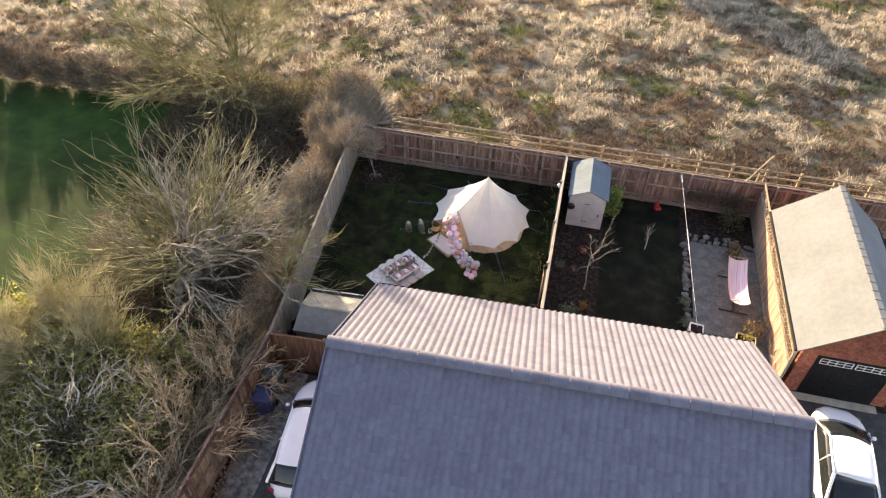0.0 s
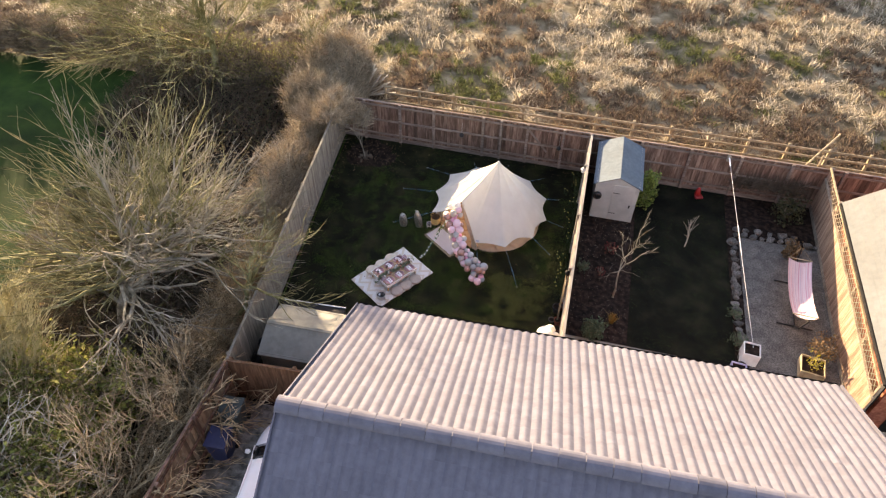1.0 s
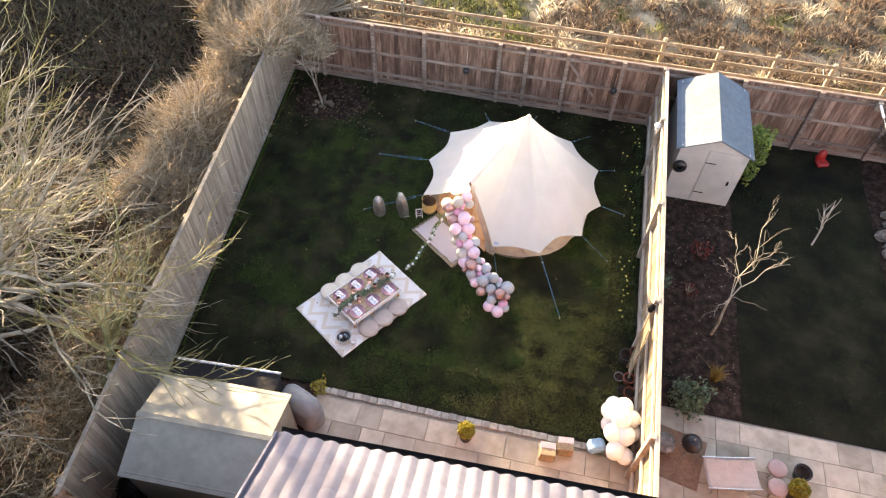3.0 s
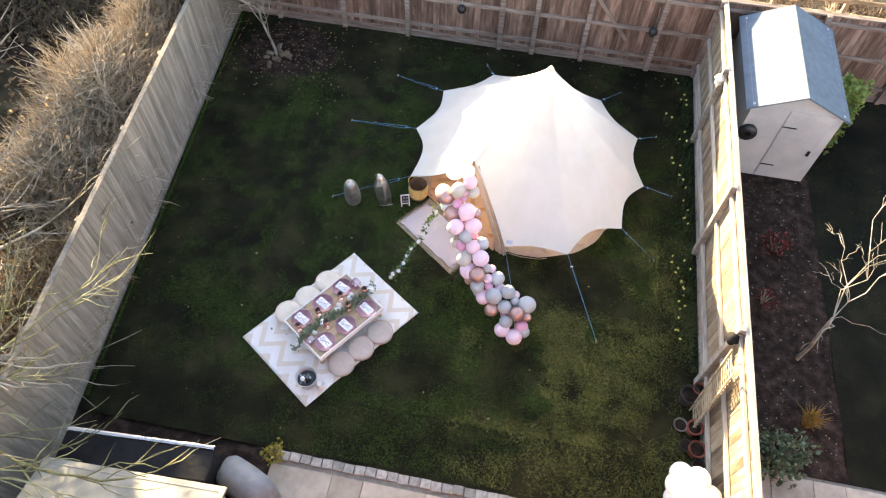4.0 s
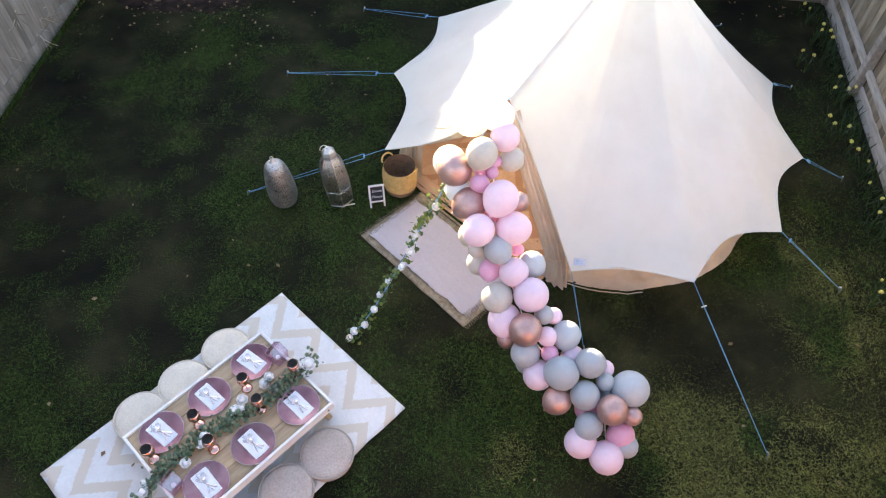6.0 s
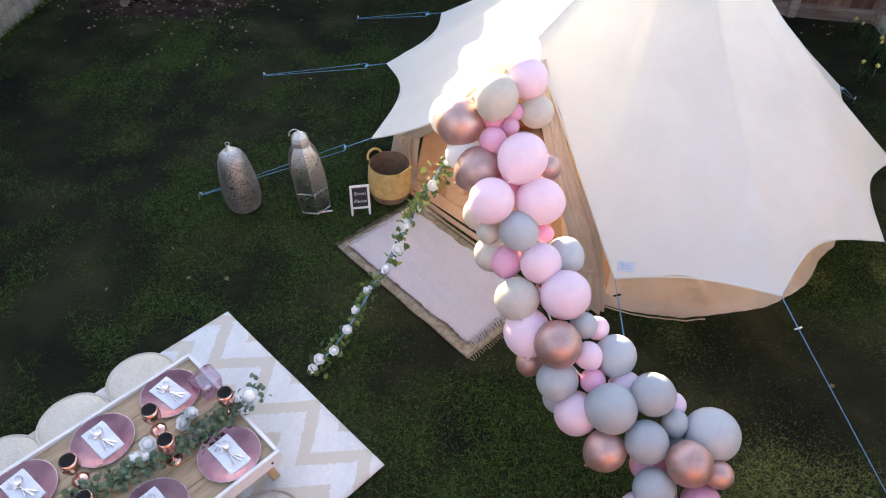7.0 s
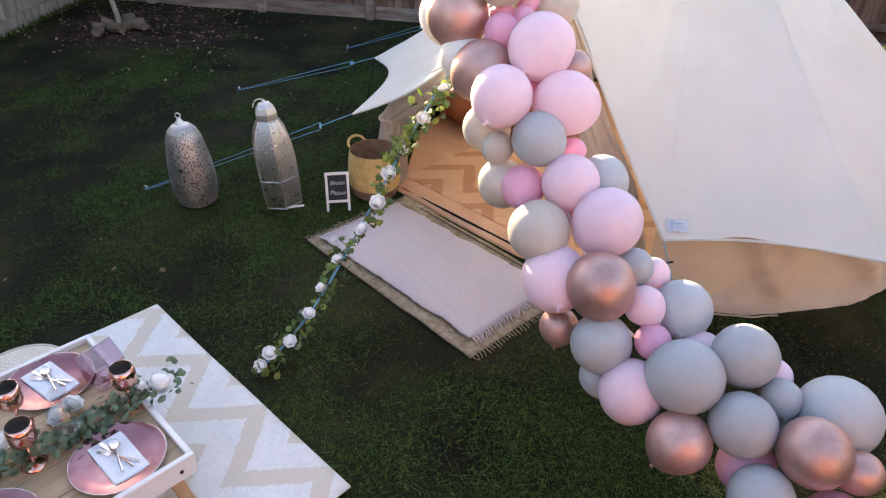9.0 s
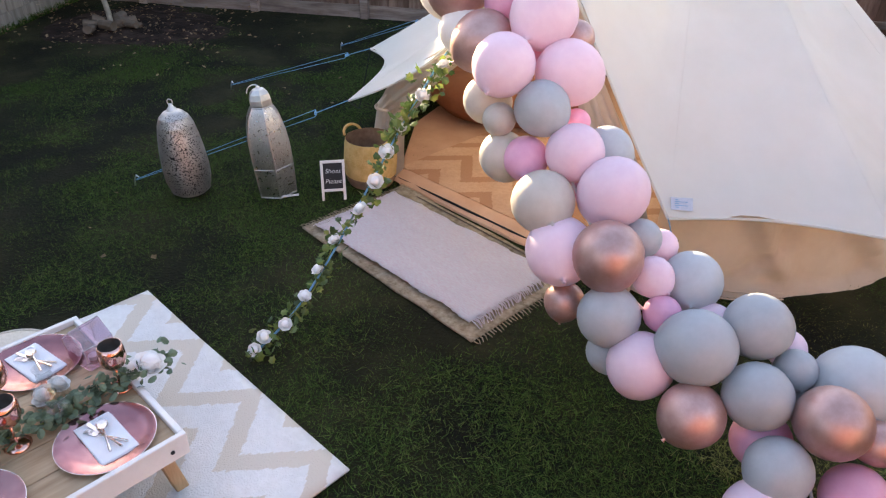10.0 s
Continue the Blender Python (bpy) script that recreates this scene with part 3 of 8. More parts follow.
v, f = sheet(8.85, 11.75, -5.2, 0.75, 0.008, 0.12, 0.012, 5.0)
tagged(from_lists("gravel_bed", v, f, "gravel", smooth=True), "pale grey gravel seating area edged with rough stones", "gravel", kind="structure")
v, f = sheet(-5.75, -2.0, -18.0, -9.75, 0.0, 0.5, 0.0)
tagged(from_lists("driveway", v, f, "asphalt"), "dark grey tarmac drive beside the house", "driveway", kind="structure")
v, f = sheet(-5.7, -4.55, -18.0, -9.75, 0.006, 0.5, 0.0)
tagged(from_lists("drive_path", v, f, "stone"), "grey concrete path between the fence and the tarmac drive", "path", kind="structure")
v, f = sheet(9.2, 19.0, -18.0, -6.6, 0.0, 0.5, 0.0)
tagged(from_lists("driveway", v, f, "asphalt"), "dark tarmac drive in front of the garage", "driveway", kind="structure")


# ---------------------------------------------------------------- the pair of houses with the tiled roof
HX0, HX1, EAVE_Y, RIDGE_Y, EAVE_Z, RIDGE_Z = -1.98, 9.2, -8.75, -13.08, 4.5, 6.9
FRONT_Y = 2 * RIDGE_Y - EAVE_Y
SLOPE = math.atan2(RIDGE_Z - EAVE_Z, EAVE_Y - RIDGE_Y)
SLOPE_L = math.hypot(RIDGE_Z - EAVE_Z, EAVE_Y - RIDGE_Y)

house = thing("house", Matrix.Translation((3.53, -8.72, 0)) @ Matrix.Rotation(radians(1.9), 4, "Z") @ Matrix.Translation((-3.61, 8.75, 0)), "semi-detached brick house with ribbed pale concrete roof tiles", "house")
bm = bmesh.new()
wx0, wx1, wy0, wy1 = HX0 + 0.12, HX1 - 0.12, FRONT_Y + 0.35, EAVE_Y - 0.35
box(bm, wx0, wx1, wy0, wy1, 0, EAVE_Z - 0.12, 0.01)
g = []
for x in (wx0, wx1):
    g.append([bm.verts.new(p) for p in ((x, wy0, EAVE_Z - 0.12), (x, wy1, EAVE_Z - 0.12), (x, RIDGE_Y, RIDGE_Z - 0.28))])
bm.faces.new(g[0])
bm.faces.new(list(reversed(g[1])))
part("wall", bm, "brick", house)
for name, y0, y1, sgn in (("rear_roof_deck", EAVE_Y, RIDGE_Y, 1), ("front_roof_deck", FRONT_Y, RIDGE_Y, -1)):
    bm = bmesh.new()
    a = [(HX0, y0, EAVE_Z - 0.09), (HX1, y0, EAVE_Z - 0.09), (HX1, y1, RIDGE_Z - 0.09), (HX0, y1, RIDGE_Z - 0.09)]
    lo = [bm.verts.new((x, y, z - 0.12)) for x, y, z in a]
    hi = [bm.verts.new(p) for p in a]
    bm.faces.new(hi)
    bm.faces.new(list(reversed(lo)))
    for i in range(4):
        bm.faces.new((lo[i], lo[(i + 1) % 4], hi[(i + 1) % 4], hi[i]))
    part(name, bm, "black", house)
for x in (HX0 - 0.02, HX1 + 0.0):
    for y0 in (EAVE_Y, FRONT_Y):
        bm = bmesh.new()
        dy = RIDGE_Y - y0
        p = [(y0, EAVE_Z - 0.26), (RIDGE_Y, RIDGE_Z - 0.26), (RIDGE_Y, RIDGE_Z + 0.0), (y0, EAVE_Z + 0.0)]
        a = [bm.verts.new((x, y, z)) for y, z in p]
        b = [bm.verts.new((x + 0.025, y, z)) for y, z in p]
        bm.faces.new(a)
        bm.faces.new(list(reversed(b)))
        for i in range(4):
            bm.faces.new((a[i], b[i], b[(i + 1) % 4], a[(i + 1) % 4]))
        bmesh.ops.recalc_face_normals(bm, faces=bm.faces[:])
        part("verge", bm, "roof_tile_part", house)
for y, s in ((EAVE_Y, 1), (FRONT_Y, -1)):
    bm = bmesh.new()
    n = 8
    ring = []
    for x in (HX0, HX1):
        ring.append([bm.verts.new((x, y + s * (0.05 - 0.06 * math.cos(math.pi * i / n)), EAVE_Z - 0.12 - 0.06 * math.sin(math.pi * i / n))) for i in range(n + 1)])
    for i in range(n):
        bm.faces.new((ring[0][i], ring[0][i + 1], ring[1][i + 1], ring[1][i]))
    part("gutter", bm, "black", house, "black half-round gutter")
for x, z in ((0.2, 3.3), (2.2, 3.3), (5.0, 3.3), (7.2, 3.3), (0.3, 1.2), (6.5, 1.2)):
    w = part("window", block(x, x + 1.2, wy1 - 0.04, wy1 + 0.03, z - 0.6, z + 0.6, 0.01), "white_trim", house, "white framed window")
    part("pane", block(x + 0.08, x + 0.57, wy1 + 0.03, wy1 + 0.036, z - 0.52, z + 0.52), "glass_dark", w)
    part("pane", block(x + 0.63, x + 1.12, wy1 + 0.03, wy1 + 0.036, z - 0.52, z + 0.52), "glass_dark", w)
vent = part("roof_vent", block(-0.25, 0.25, -0.2, 0.2, 0.02, 0.13, 0.02), "black", house, "small dark square roof vent", where=pose(0.05, -16.3, EAVE_Z + (-16.3 - FRONT_Y) * math.tan(SLOPE) + 0.02, math.degrees(SLOPE), 0, 0))

# roof tiles: a double-rolled profile, one course lapping the next
TILES = 29
TILE_W, TILE_G = (HX1 - HX0) / TILES, SLOPE_L / 13


def tile_strip(cols, seed=0):
    """The bent sheet of one tile, or of several side by side, up the slope along +y."""
    bm = bmesh.new()
    n = 16
    front, back, low, lip = [], [], [], []
    for c in range(cols):
        for i in list(range(n // 2 + 1)) + list(range(n // 2, n + 1)):
            u = i / n
            h = 0.035 * (0.35 * abs(math.sin(2 * math.pi * u)) ** 0.85 + 0.65 * math.sin(2 * math.pi * u) ** 2)
            x = (c + u) * (TILE_W + 0.003)
            front.append(bm.verts.new((x, -0.01, 0.009 + h)))
            lip.append(bm.verts.new((x, -0.01, 0.009 + h)))
            back.append(bm.verts.new((x, TILE_G + 0.05, 0.002 + h)))
            low.append(bm.verts.new((x, -0.01, h - 0.006)))
    for i in [q for q in range(len(front) - 1) if q != n // 2]:
        bm.faces.new((front[i], front[i + 1], back[i + 1], back[i]))
        bm.faces.new((low[i], low[i + 1], lip[i + 1], lip[i]))
    return bm


def slope_pose(sgn, x, along):
    """A place on the rear (1) or the front (-1) slope, counted up from the eaves."""
    if sgn > 0:
        return Matrix.Translation((x, EAVE_Y, EAVE_Z - 0.085)) @ Matrix.Rotation(math.pi, 4, "Z") @ Matrix.Rotation(SLOPE, 4, "X") @ Matrix.Translation((0, along, 0))
    return Matrix.Translation((x, FRONT_Y, EAVE_Z - 0.085)) @ Matrix.Rotation(SLOPE, 4, "X") @ Matrix.Translation((0, along, 0))


_t = tile_strip(1)
_tv = np.array([v.co[:] for v in _t.verts])
_t.verts.index_update()
_tf = np.array([[v.index for v in fc.verts] for fc in _t.faces])
_t.free()


def joined_tiles(name, sgn, cells):
    V, F = [], []
    for c, r in cells:
        x = HX0 + c * TILE_W if sgn < 0 else HX0 + (c + 1) * TILE_W
        m = np.array(slope_pose(sgn, x, r * TILE_G) @ Matrix.Translation((rand(-0.002, 0.002), rand(-0.004, 0.004), rand(-0.001, 0.001))))
        F.append(_tf + len(V) * len(_tv))
        V.append(_tv @ m[:3, :3].T + m[:3, 3])
    ob = mesh_np(name, np.concatenate(V), np.concatenate(F), "roof_tile", house, smooth=True)
    return tagged(ob, kind="stuff")


joined_tiles("front_tiles", -1, [(c, r) for r in range(13) for c in range(TILES)])
joined_tiles("rear_tiles", 1, [(c, r) for r in range(8, 13) for c in range(TILES)])


# ---------------------------------------------------------------- fences
def board_mesh(w, d, h, name, material):
    bm = bmesh.new()
    box(bm, -w / 2, w / 2, -d / 2, d / 2, 0, h, 0.003)
    me = bpy.data.meshes.new(name)
    bm.to_mesh(me)
    bm.free()
    me.materials.append(M[material])
    return me


FENCE_JOBS = []


def fence(name, a, b, height, posts, mats, label, rails=(0.25, 0.95, 1.65), face=1, gravel=0.15, board_w=0.125, post_h=None, kind_group="garden fences"):
    """A close-boarded fence from a to b; the rails and posts stand on the side that face points to. Its boards are hung later."""
    a, b = Vector(a), Vector(b)
    d = (b - a)
    L = d.length
    ang = math.degrees(math.atan2(d.y, d.x))
    f = thing(name, pose(a.x, a.y, 0, 0, 0, ang), label, "fence", kind_group)
    bmat, rmat = mats
    if gravel:
        part("gravel_board", block(0, L, -0.022, 0.022, -0.07, gravel, 0.004), rmat, f)
    for z in rails:
        part("rail", block(0, L, min(face * 0.014, face * 0.062), max(face * 0.014, face * 0.062), z - 0.04, z + 0.04, 0.006), rmat, f)
    for s in posts:
        part("post", block(s - 0.05, s + 0.05, min(face * 0.01, face * 0.115), max(face * 0.01, face * 0.115), 0, (post_h or height + 0.04), 0.008), rmat, f)
    part("cap_rail", block(0, L, -0.035, 0.045, height - 0.005, height + 0.028, 0.005), rmat, f)
    FENCE_JOBS.append((f, L, board_w, gravel, height, bmat))
    return f


rear = fence("rear_fence", (-6.95, REAR_Y), (FENCE_X, REAR_Y), 1.82, [0.97, 2.45, 3.85, 5.85, 6.56, 7.6, 9.0, 10.0], ("fence_brown", "rail_brown"),
             "weathered red-brown boarded garden fence with rails and posts", rails=(0.32, 0.98, 1.68), face=-1)
rear2 = fence("rear_fence", (FENCE_X, REAR_Y), (21.0, REAR_Y), 1.82, [1.9, 3.7, 5.5, 7.3, 9.1, 11, 13, 15, 17], ("fence_brown", "rail_brown"),
              "brown boarded fence behind the next garden", rails=(0.32, 0.98, 1.68), face=-1)
right = fence("side_fence", (FENCE_X, REAR_Y), (FENCE_X, -8.95), 1.82, [1.95, 4.62, 7.08, 9.8], ("fence_fawn", "rail_grey"),
              "sunlit tan boarded fence between the two gardens", rails=(0.34, 1.0, 1.66), face=-1)
left = fence("side_fence", LEFT_A[:2], LEFT_B[:2], 1.80, [1.8 * i for i in range(8)], ("fence_grey", "fence_grey"),
             "silvery weathered close-boarded fence along the hedge", rails=(0.3, 0.95, 1.6), face=-1, board_w=0.105, post_h=1.77)
back = fence("drive_fence", (-5.78, -9.66), (HX0 + 0.1, -9.40), 1.80, [0.1, 1.9, 3.6], ("rust_boards", "rust_boards"),
             "red-brown boarded fence closing the garden from the drive", face=1)
side2 = fence("drive_fence", (-5.80, -9.70), (-6.0, -18.0), 1.80, [1.8, 3.6, 5.4, 7.2], ("fence_fawn", "fence_brown"),
              "weathered brown boarded fence along the drive", face=1)

part("brace", block(0.0, 1.25, -0.06, -0.016, -0.035, 0.035, 0.005), "rail_brown", rear, where=pose(7.62, 0, 1.62, 0, 50, 0))

# post-and-rail fence at the edge of the field
rail_fence = thing("post_and_rail_fence", pose(0, 5.45, 0), "pale timber post-and-rail fence along the field", "fence", "field fences")
px = -5.85
k = 0
while px < 24:
    part("post", block(px - 0.05, px + 0.05, -0.05, 0.05, -0.05, 1.12 + rand(-0.03, 0.03), 0.01), "rail_wood", rail_fence, where=pose(0, rand(-0.03, 0.03), 0, 0, 0, 0))
    if k % 2 == 0:
        for z in (0.35, 0.70, 1.03):
            part("rail", block(px - 0.03, px + 3.05, -0.105, -0.06, z - 0.045, z + 0.045, 0.006), "rail_wood", rail_fence, where=pose(0, rand(-0.01, 0.01), rand(-0.02, 0.02)))
    px += 1.51
    k += 1

patio = thing("patio", pose(0, 0, 0), "pale stone-flagged patio edged with granite setts", "patio", kind="structure")
part("bedding", block(-3.0, FENCE_X - 0.05, -9.1, -6.2, -0.06, -0.028), "mortar", patio)
patio_next = thing("patio_next_door", pose(0, 0, 0), "pale stone-flagged patio of the next garden", "patio", kind="structure")
part("bedding", block(FENCE_X + 0.05, 8.6, -9.1, -5.1, -0.06, -0.028), "mortar", patio_next)

# ---------------------------------------------------------------- trees and hedges
def bare_tree(name, x, y, height, spread, label, seed, levels=6, trunk_r=0.13, bark="bark", lean=(0, 0), split=3, low=0.22, twig=1.0, up=0.25, fan=1.0, first=5, stem=0.36, limb=0.27, wig=0.10, radial=0.0, keep=1.0, thin=(0.45, 0.7), stout=2):
    """A leafless tree: a trunk, limbs and ever finer twigs as tapered bars, grown by forking."""
    rg = random.Random(seed)
    t = thing(name, pose(x, y, -0.03), label, "tree", "bare trees by the gardens")
    heart = Vector((lean[0], lean[1], 1)).normalized() * height * stem * 0.7
    parts = {0: ([], []), 1: ([], [])}

    def bar(pts, radii, n, key):
        V, F = parts[key]
        prev = None
        for i, p in enumerate(pts):
            d = (pts[min(i + 1, len(pts) - 1)] - pts[max(i - 1, 0)])
            d = d.normalized() if d.length > 1e-6 else Vector((0, 0, 1))
            u = d.orthogonal().normalized()
            w = d.cross(u)
            base = len(V)
            for k in range(n):
                a = 2 * math.pi * k / n
                V.append((p + (u * math.cos(a) + w * math.sin(a)) * radii[i])[:])
            if prev is not None:
                for k in range(n):
                    F.append((prev + k, prev + (k + 1) % n, base + (k + 1) % n, base + k))
            prev = base

    def grow(p, d, length, r, level):
        n = 4 if level < 3 else 3
        steps = 5 if level < 2 else (4 if level < 4 else 3)
        pts, q = [p.copy()], p.copy()
        dd = d.copy()
        for i in range(steps):
            dd = (dd + Vector((rg.gauss(0, wig), rg.gauss(0, wig), rg.gauss(0, wig * 0.8) + 0.05 * up)) + (q - heart) * (radial * 0.3 / max(0.5, (q - heart).length) * (level > 0))).normalized()
            q = q + dd * (length / steps)
            pts.append(q.copy())
        r1 = r * (0.62 if level < levels - 1 else 0.35)
        bar(pts, [r + (r1 - r) * i / steps for i in range(steps + 1)], n + 2 if level == 0 else n, 0 if level < stout else 1)
        if level >= levels - 1:
            return
        kids = first if level == 0 else split + (rg.random() < 0.4)
        for k in range(kids):
            if level > 1 and rg.random() > keep:
                continue
            s = (low + (1 - low) * (k + rg.random()) / kids) if level > 0 else (0.4 + 0.6 * rg.random())
            i = min(steps - 1, int(s * steps))
            o = pts[i] + (pts[i + 1] - pts[i]) * (s * steps - i)
            az = rg.uniform(0, 2 * math.pi) if level else 2 * math.pi * (k + rg.uniform(-0.25, 0.25)) / kids
            side = dd.orthogonal().normalized()
            side = Matrix.Rotation(az, 3, dd) @ side
            ang = rg.uniform(0.45, 0.85) * fan if level else rg.uniform(0.2, 0.85) * spread
            nd = (dd * math.cos(ang) + side * math.sin(ang) + Vector((0, 0, up * 0.35)) + (o - heart) * (radial / max(0.5, (o - heart).length) * (level > 0))).normalized()
            grow(o, nd, height * limb * rg.uniform(0.75, 1.15) if level == 0 else length * rg.uniform(0.50, 0.82), max(0.0045 * twig, r1 * rg.uniform(*thin)), level + 1)
        if level:
            nd = (dd + Vector((rg.gauss(0, 0.2), rg.gauss(0, 0.2), 0.1))).normalized()
            grow(pts[-1], nd, length * 0.68, max(0.0045 * twig, r1 * 0.9), level + 1)

    d0 = Vector((lean[0], lean[1], 1)).normalized()
    grow(Vector((0, 0, 0)), d0, height * stem, trunk_r, 0)
    for key, nm in ((0, "trunk"), (1, "crown")):
        from_lists(nm, parts[key][0], parts[key][1], bark, t, smooth=True)
    return t, parts


def blades(name, pos, height, width, lean, material, label="", category="", parent=None, seed=0, bend=True):
    """Many grass blades in one mesh: each a bent tapering strip of one or two faces."""
    rs = np.random.RandomState(seed)
    n = len(pos)
    az = rs.uniform(0, 2 * np.pi, n)
    face = rs.uniform(0, 2 * np.pi, n)
    h = height * rs.uniform(0.55, 1.3, n)
    w = width * rs.uniform(0.7, 1.3, n)
    ln = lean * rs.uniform(0.2, 1.5, n)
    out = np.stack([np.cos(az), np.sin(az), np.zeros(n)], 1)
    side = np.stack([np.cos(face), np.sin(face), np.zeros(n)], 1)
    up = np.array([0, 0, 1.0])
    a = pos - side * w[:, None] / 2
    b = pos + side * w[:, None] / 2
    mid = pos + out * (h * ln * 0.35)[:, None] + up * (h * 0.6)[:, None]
    c = mid + side * w[:, None] * 0.32
    d = mid - side * w[:, None] * 0.32
    tip = pos + out * (h * ln)[:, None] + up * (h * np.clip(1 - 0.35 * ln, 0.25, 1))[:, None]
    V = np.stack([a, b, c, d, tip], 1).reshape(-1, 3)
    i = np.arange(n)[:, None] * 5
    if bend:
        T = np.concatenate([i + [0, 1, 2], i + [0, 2, 3], i + [3, 2, 4]], 0)
    else:
        T = i + [0, 1, 4]
    ob = mesh_np(name, V, T, material, parent)
    if label:
        tagged(ob, label, category, kind="stuff")
    return ob


def twig_mass(name, boxes, count, length, material, seed, label, category="hedge", leaves=None, leaf_n=0, leaf_size=0.05, spike=1.0, thick=0.012):
    """A thicket: fine forked twigs that rise from all through its body, dense inside and ragged outside."""
    rs = np.random.RandomState(seed)
    P, D = [], []
    for x0, x1, y0, y1, z0, z1, wgt in boxes:
        n = int(count * wgt)
        p = rs.uniform([x0, y0, z0], [x1, y1, z1], (n, 3))
        lump = np.array([noise.noise(Vector((q[0] * 0.55, q[1] * 0.55, seed))) for q in p])
        rim = np.minimum(np.minimum(p[:, 0] - x0, x1 - p[:, 0]), np.minimum(p[:, 1] - y0, y1 - p[:, 1]))
        p[:, 2] = z0 + (p[:, 2] - z0) * np.clip(0.80 + 0.6 * lump, 0.35, 1.3) * np.clip(0.45 + 0.6 * rim / 0.9, 0.4, 1.05)
        P.append(p)
        d = rs.normal(0, 0.6, (n, 3))
        d[:, 2] = np.abs(d[:, 2]) * 0.7 + 0.55 * spike
        D.append(d / np.linalg.norm(d, axis=1, keepdims=True))
    P, D = np.concatenate(P), np.concatenate(D)
    n = len(P)
    L = length * rs.uniform(0.4, 1.3, n)[:, None]
    side = np.cross(D, rs.normal(0, 1, (n, 3)))
    side /= np.linalg.norm(side, axis=1, keepdims=True)
    bendv = rs.normal(0, 0.22, (n, 3)) * L
    w = thick * rs.uniform(0.6, 1.6, n)[:, None]
    a, b = P - side * w, P + side * w
    m = P + D * L * 0.55 + bendv * 0.3
    c, d = m + side * w * 0.7, m - side * w * 0.7
    tip = P + D * L + bendv
    fork = m + (D + rs.normal(0, 0.55, (n, 3))) * L * 0.4
    V = np.stack([a, b, c, d, tip, fork], 1).reshape(-1, 3)
    i = np.arange(n)[:, None] * 6
    T = np.concatenate([i + [0, 1, 2], i + [0, 2, 3], i + [3, 2, 4], i + [3, 2, 5]], 0)
    root = thing(name, pose(0, 0, 0), label, category, "hedges")
    tw = mesh_np("twig_thicket", V, T, material, root)
    tagged(tw, kind="stuff")
    if leaves:
        k = rs.randint(0, n, leaf_n)
        q = P[k] + D[k] * L[k] * rs.uniform(0.2, 1.0, (leaf_n, 1))
        u = rs.normal(0, 1, (leaf_n, 3))
        u /= np.linalg.norm(u, axis=1, keepdims=True)
        vv = np.cross(u, rs.normal(0, 1, (leaf_n, 3)))
        vv /= np.linalg.norm(vv, axis=1, keepdims=True)
        s = leaf_size * rs.uniform(0.5, 1.4, leaf_n)[:, None]
        V = np.stack([q - u * s * 0.6, q + vv * s * 0.4, q + u * s * 0.6, q - vv * s * 0.4], 1).reshape(-1, 3)
        T = np.arange(leaf_n)[:, None] * 4 + [0, 1, 2, 3]
        lf = mesh_np("foliage", V, T, leaves, root)
        tagged(lf, kind="stuff")
    return root


bare_tree("bare_tree", -9.7, -9.0, 8.8, 1.75, "large leafless tree with grey-tan spreading twigs", 3, 5, 0.19, "bark", (-0.45, 0.35), 3, 0.2, 2.3, 0.03, 1.0, 27, 0.40, 0.28, 0.20, 0.2, 0.85, (0.5, 0.75))
bare_tree("bare_tree", -8.7, -6.5, 10.0, 1.5, "mossy many-stemmed leafless tree spreading over the fence", 17, 5, 0.21, "bark_moss", (-0.16, 0.08), 3, 0.2, 2.4, 0.08, 1.0, 28, 0.18, 0.29, 0.20, 0.2, 0.85, (0.5, 0.75))
bare_tree("bare_tree", -7.2, -7.6, 6.3, 1.15, "mossy leafless young tree leaning over the fence", 67, 5, 0.08, "bark_moss", (0.44, 0.09), 2, 0.15, 2.2, 0.03, 0.95, 11, 0.55, 0.21, 0.20, 0.25, 0.85, (0.55, 0.8))
for bx, by, bh, lx, sd in ((-7.0, -15.6, 3.0, 0.2, 53), (-7.15, -14.2, 3.8, 0.3, 54), (-7.5, -12.9, 3.6, 0.2, 55), (-7.0, -11.6, 4.0, 0.35, 59), (-7.2, -10.2, 3.4, 0.3, 60)):
    bare_tree("bare_thorn", bx, by, bh, 1.7, "leafless thorn with arching tan boughs by the fence", sd, 5, 0.06, "bramble_tan", (lx, -0.05), 3, 0.2, 2.6, -0.10, 0.9, 11, 0.22, 0.34, 0.2, 0.35, 0.8, stout=1)
bare_tree("bare_tree", -13.8, 5.3, 11.0, 1.15, "spreading mossy tree rising from the hedge", 41, 6, 0.18, "bark_moss", (0.05, 0.05), 3, 0.15, 2.4, 0.3, 0.9, 12, 0.30, 0.27, 0.11)
bare_tree("bare_tree", -9.2, 6.6, 4.6, 0.8, "thin young tree in the hedge", 43, 5, 0.06, "bark_moss", (0, 0), 3, 0.2, 2.2, 0.4, 0.8, 5)
for bx, by, bh, sd in ((-12.6, -10.6, 4.6, 47), (-11.2, -11.6, 4.6, 48), (-14.6, -11.2, 5.0, 49), (-13.0, -12.2, 4.6, 50), (-14.8, -15.2, 3.6, 52)):
    bare_tree("bare_tree", bx, by, bh, 1.0, "leafless tree with fine olive twigs above the ivy", sd, 5, 0.09, "twig_olive", (-0.05, 0.05), 4, 0.2, 2.3, 0.25, 0.8, 14, 0.25, 0.30, 0.13, 0.3, 0.85)
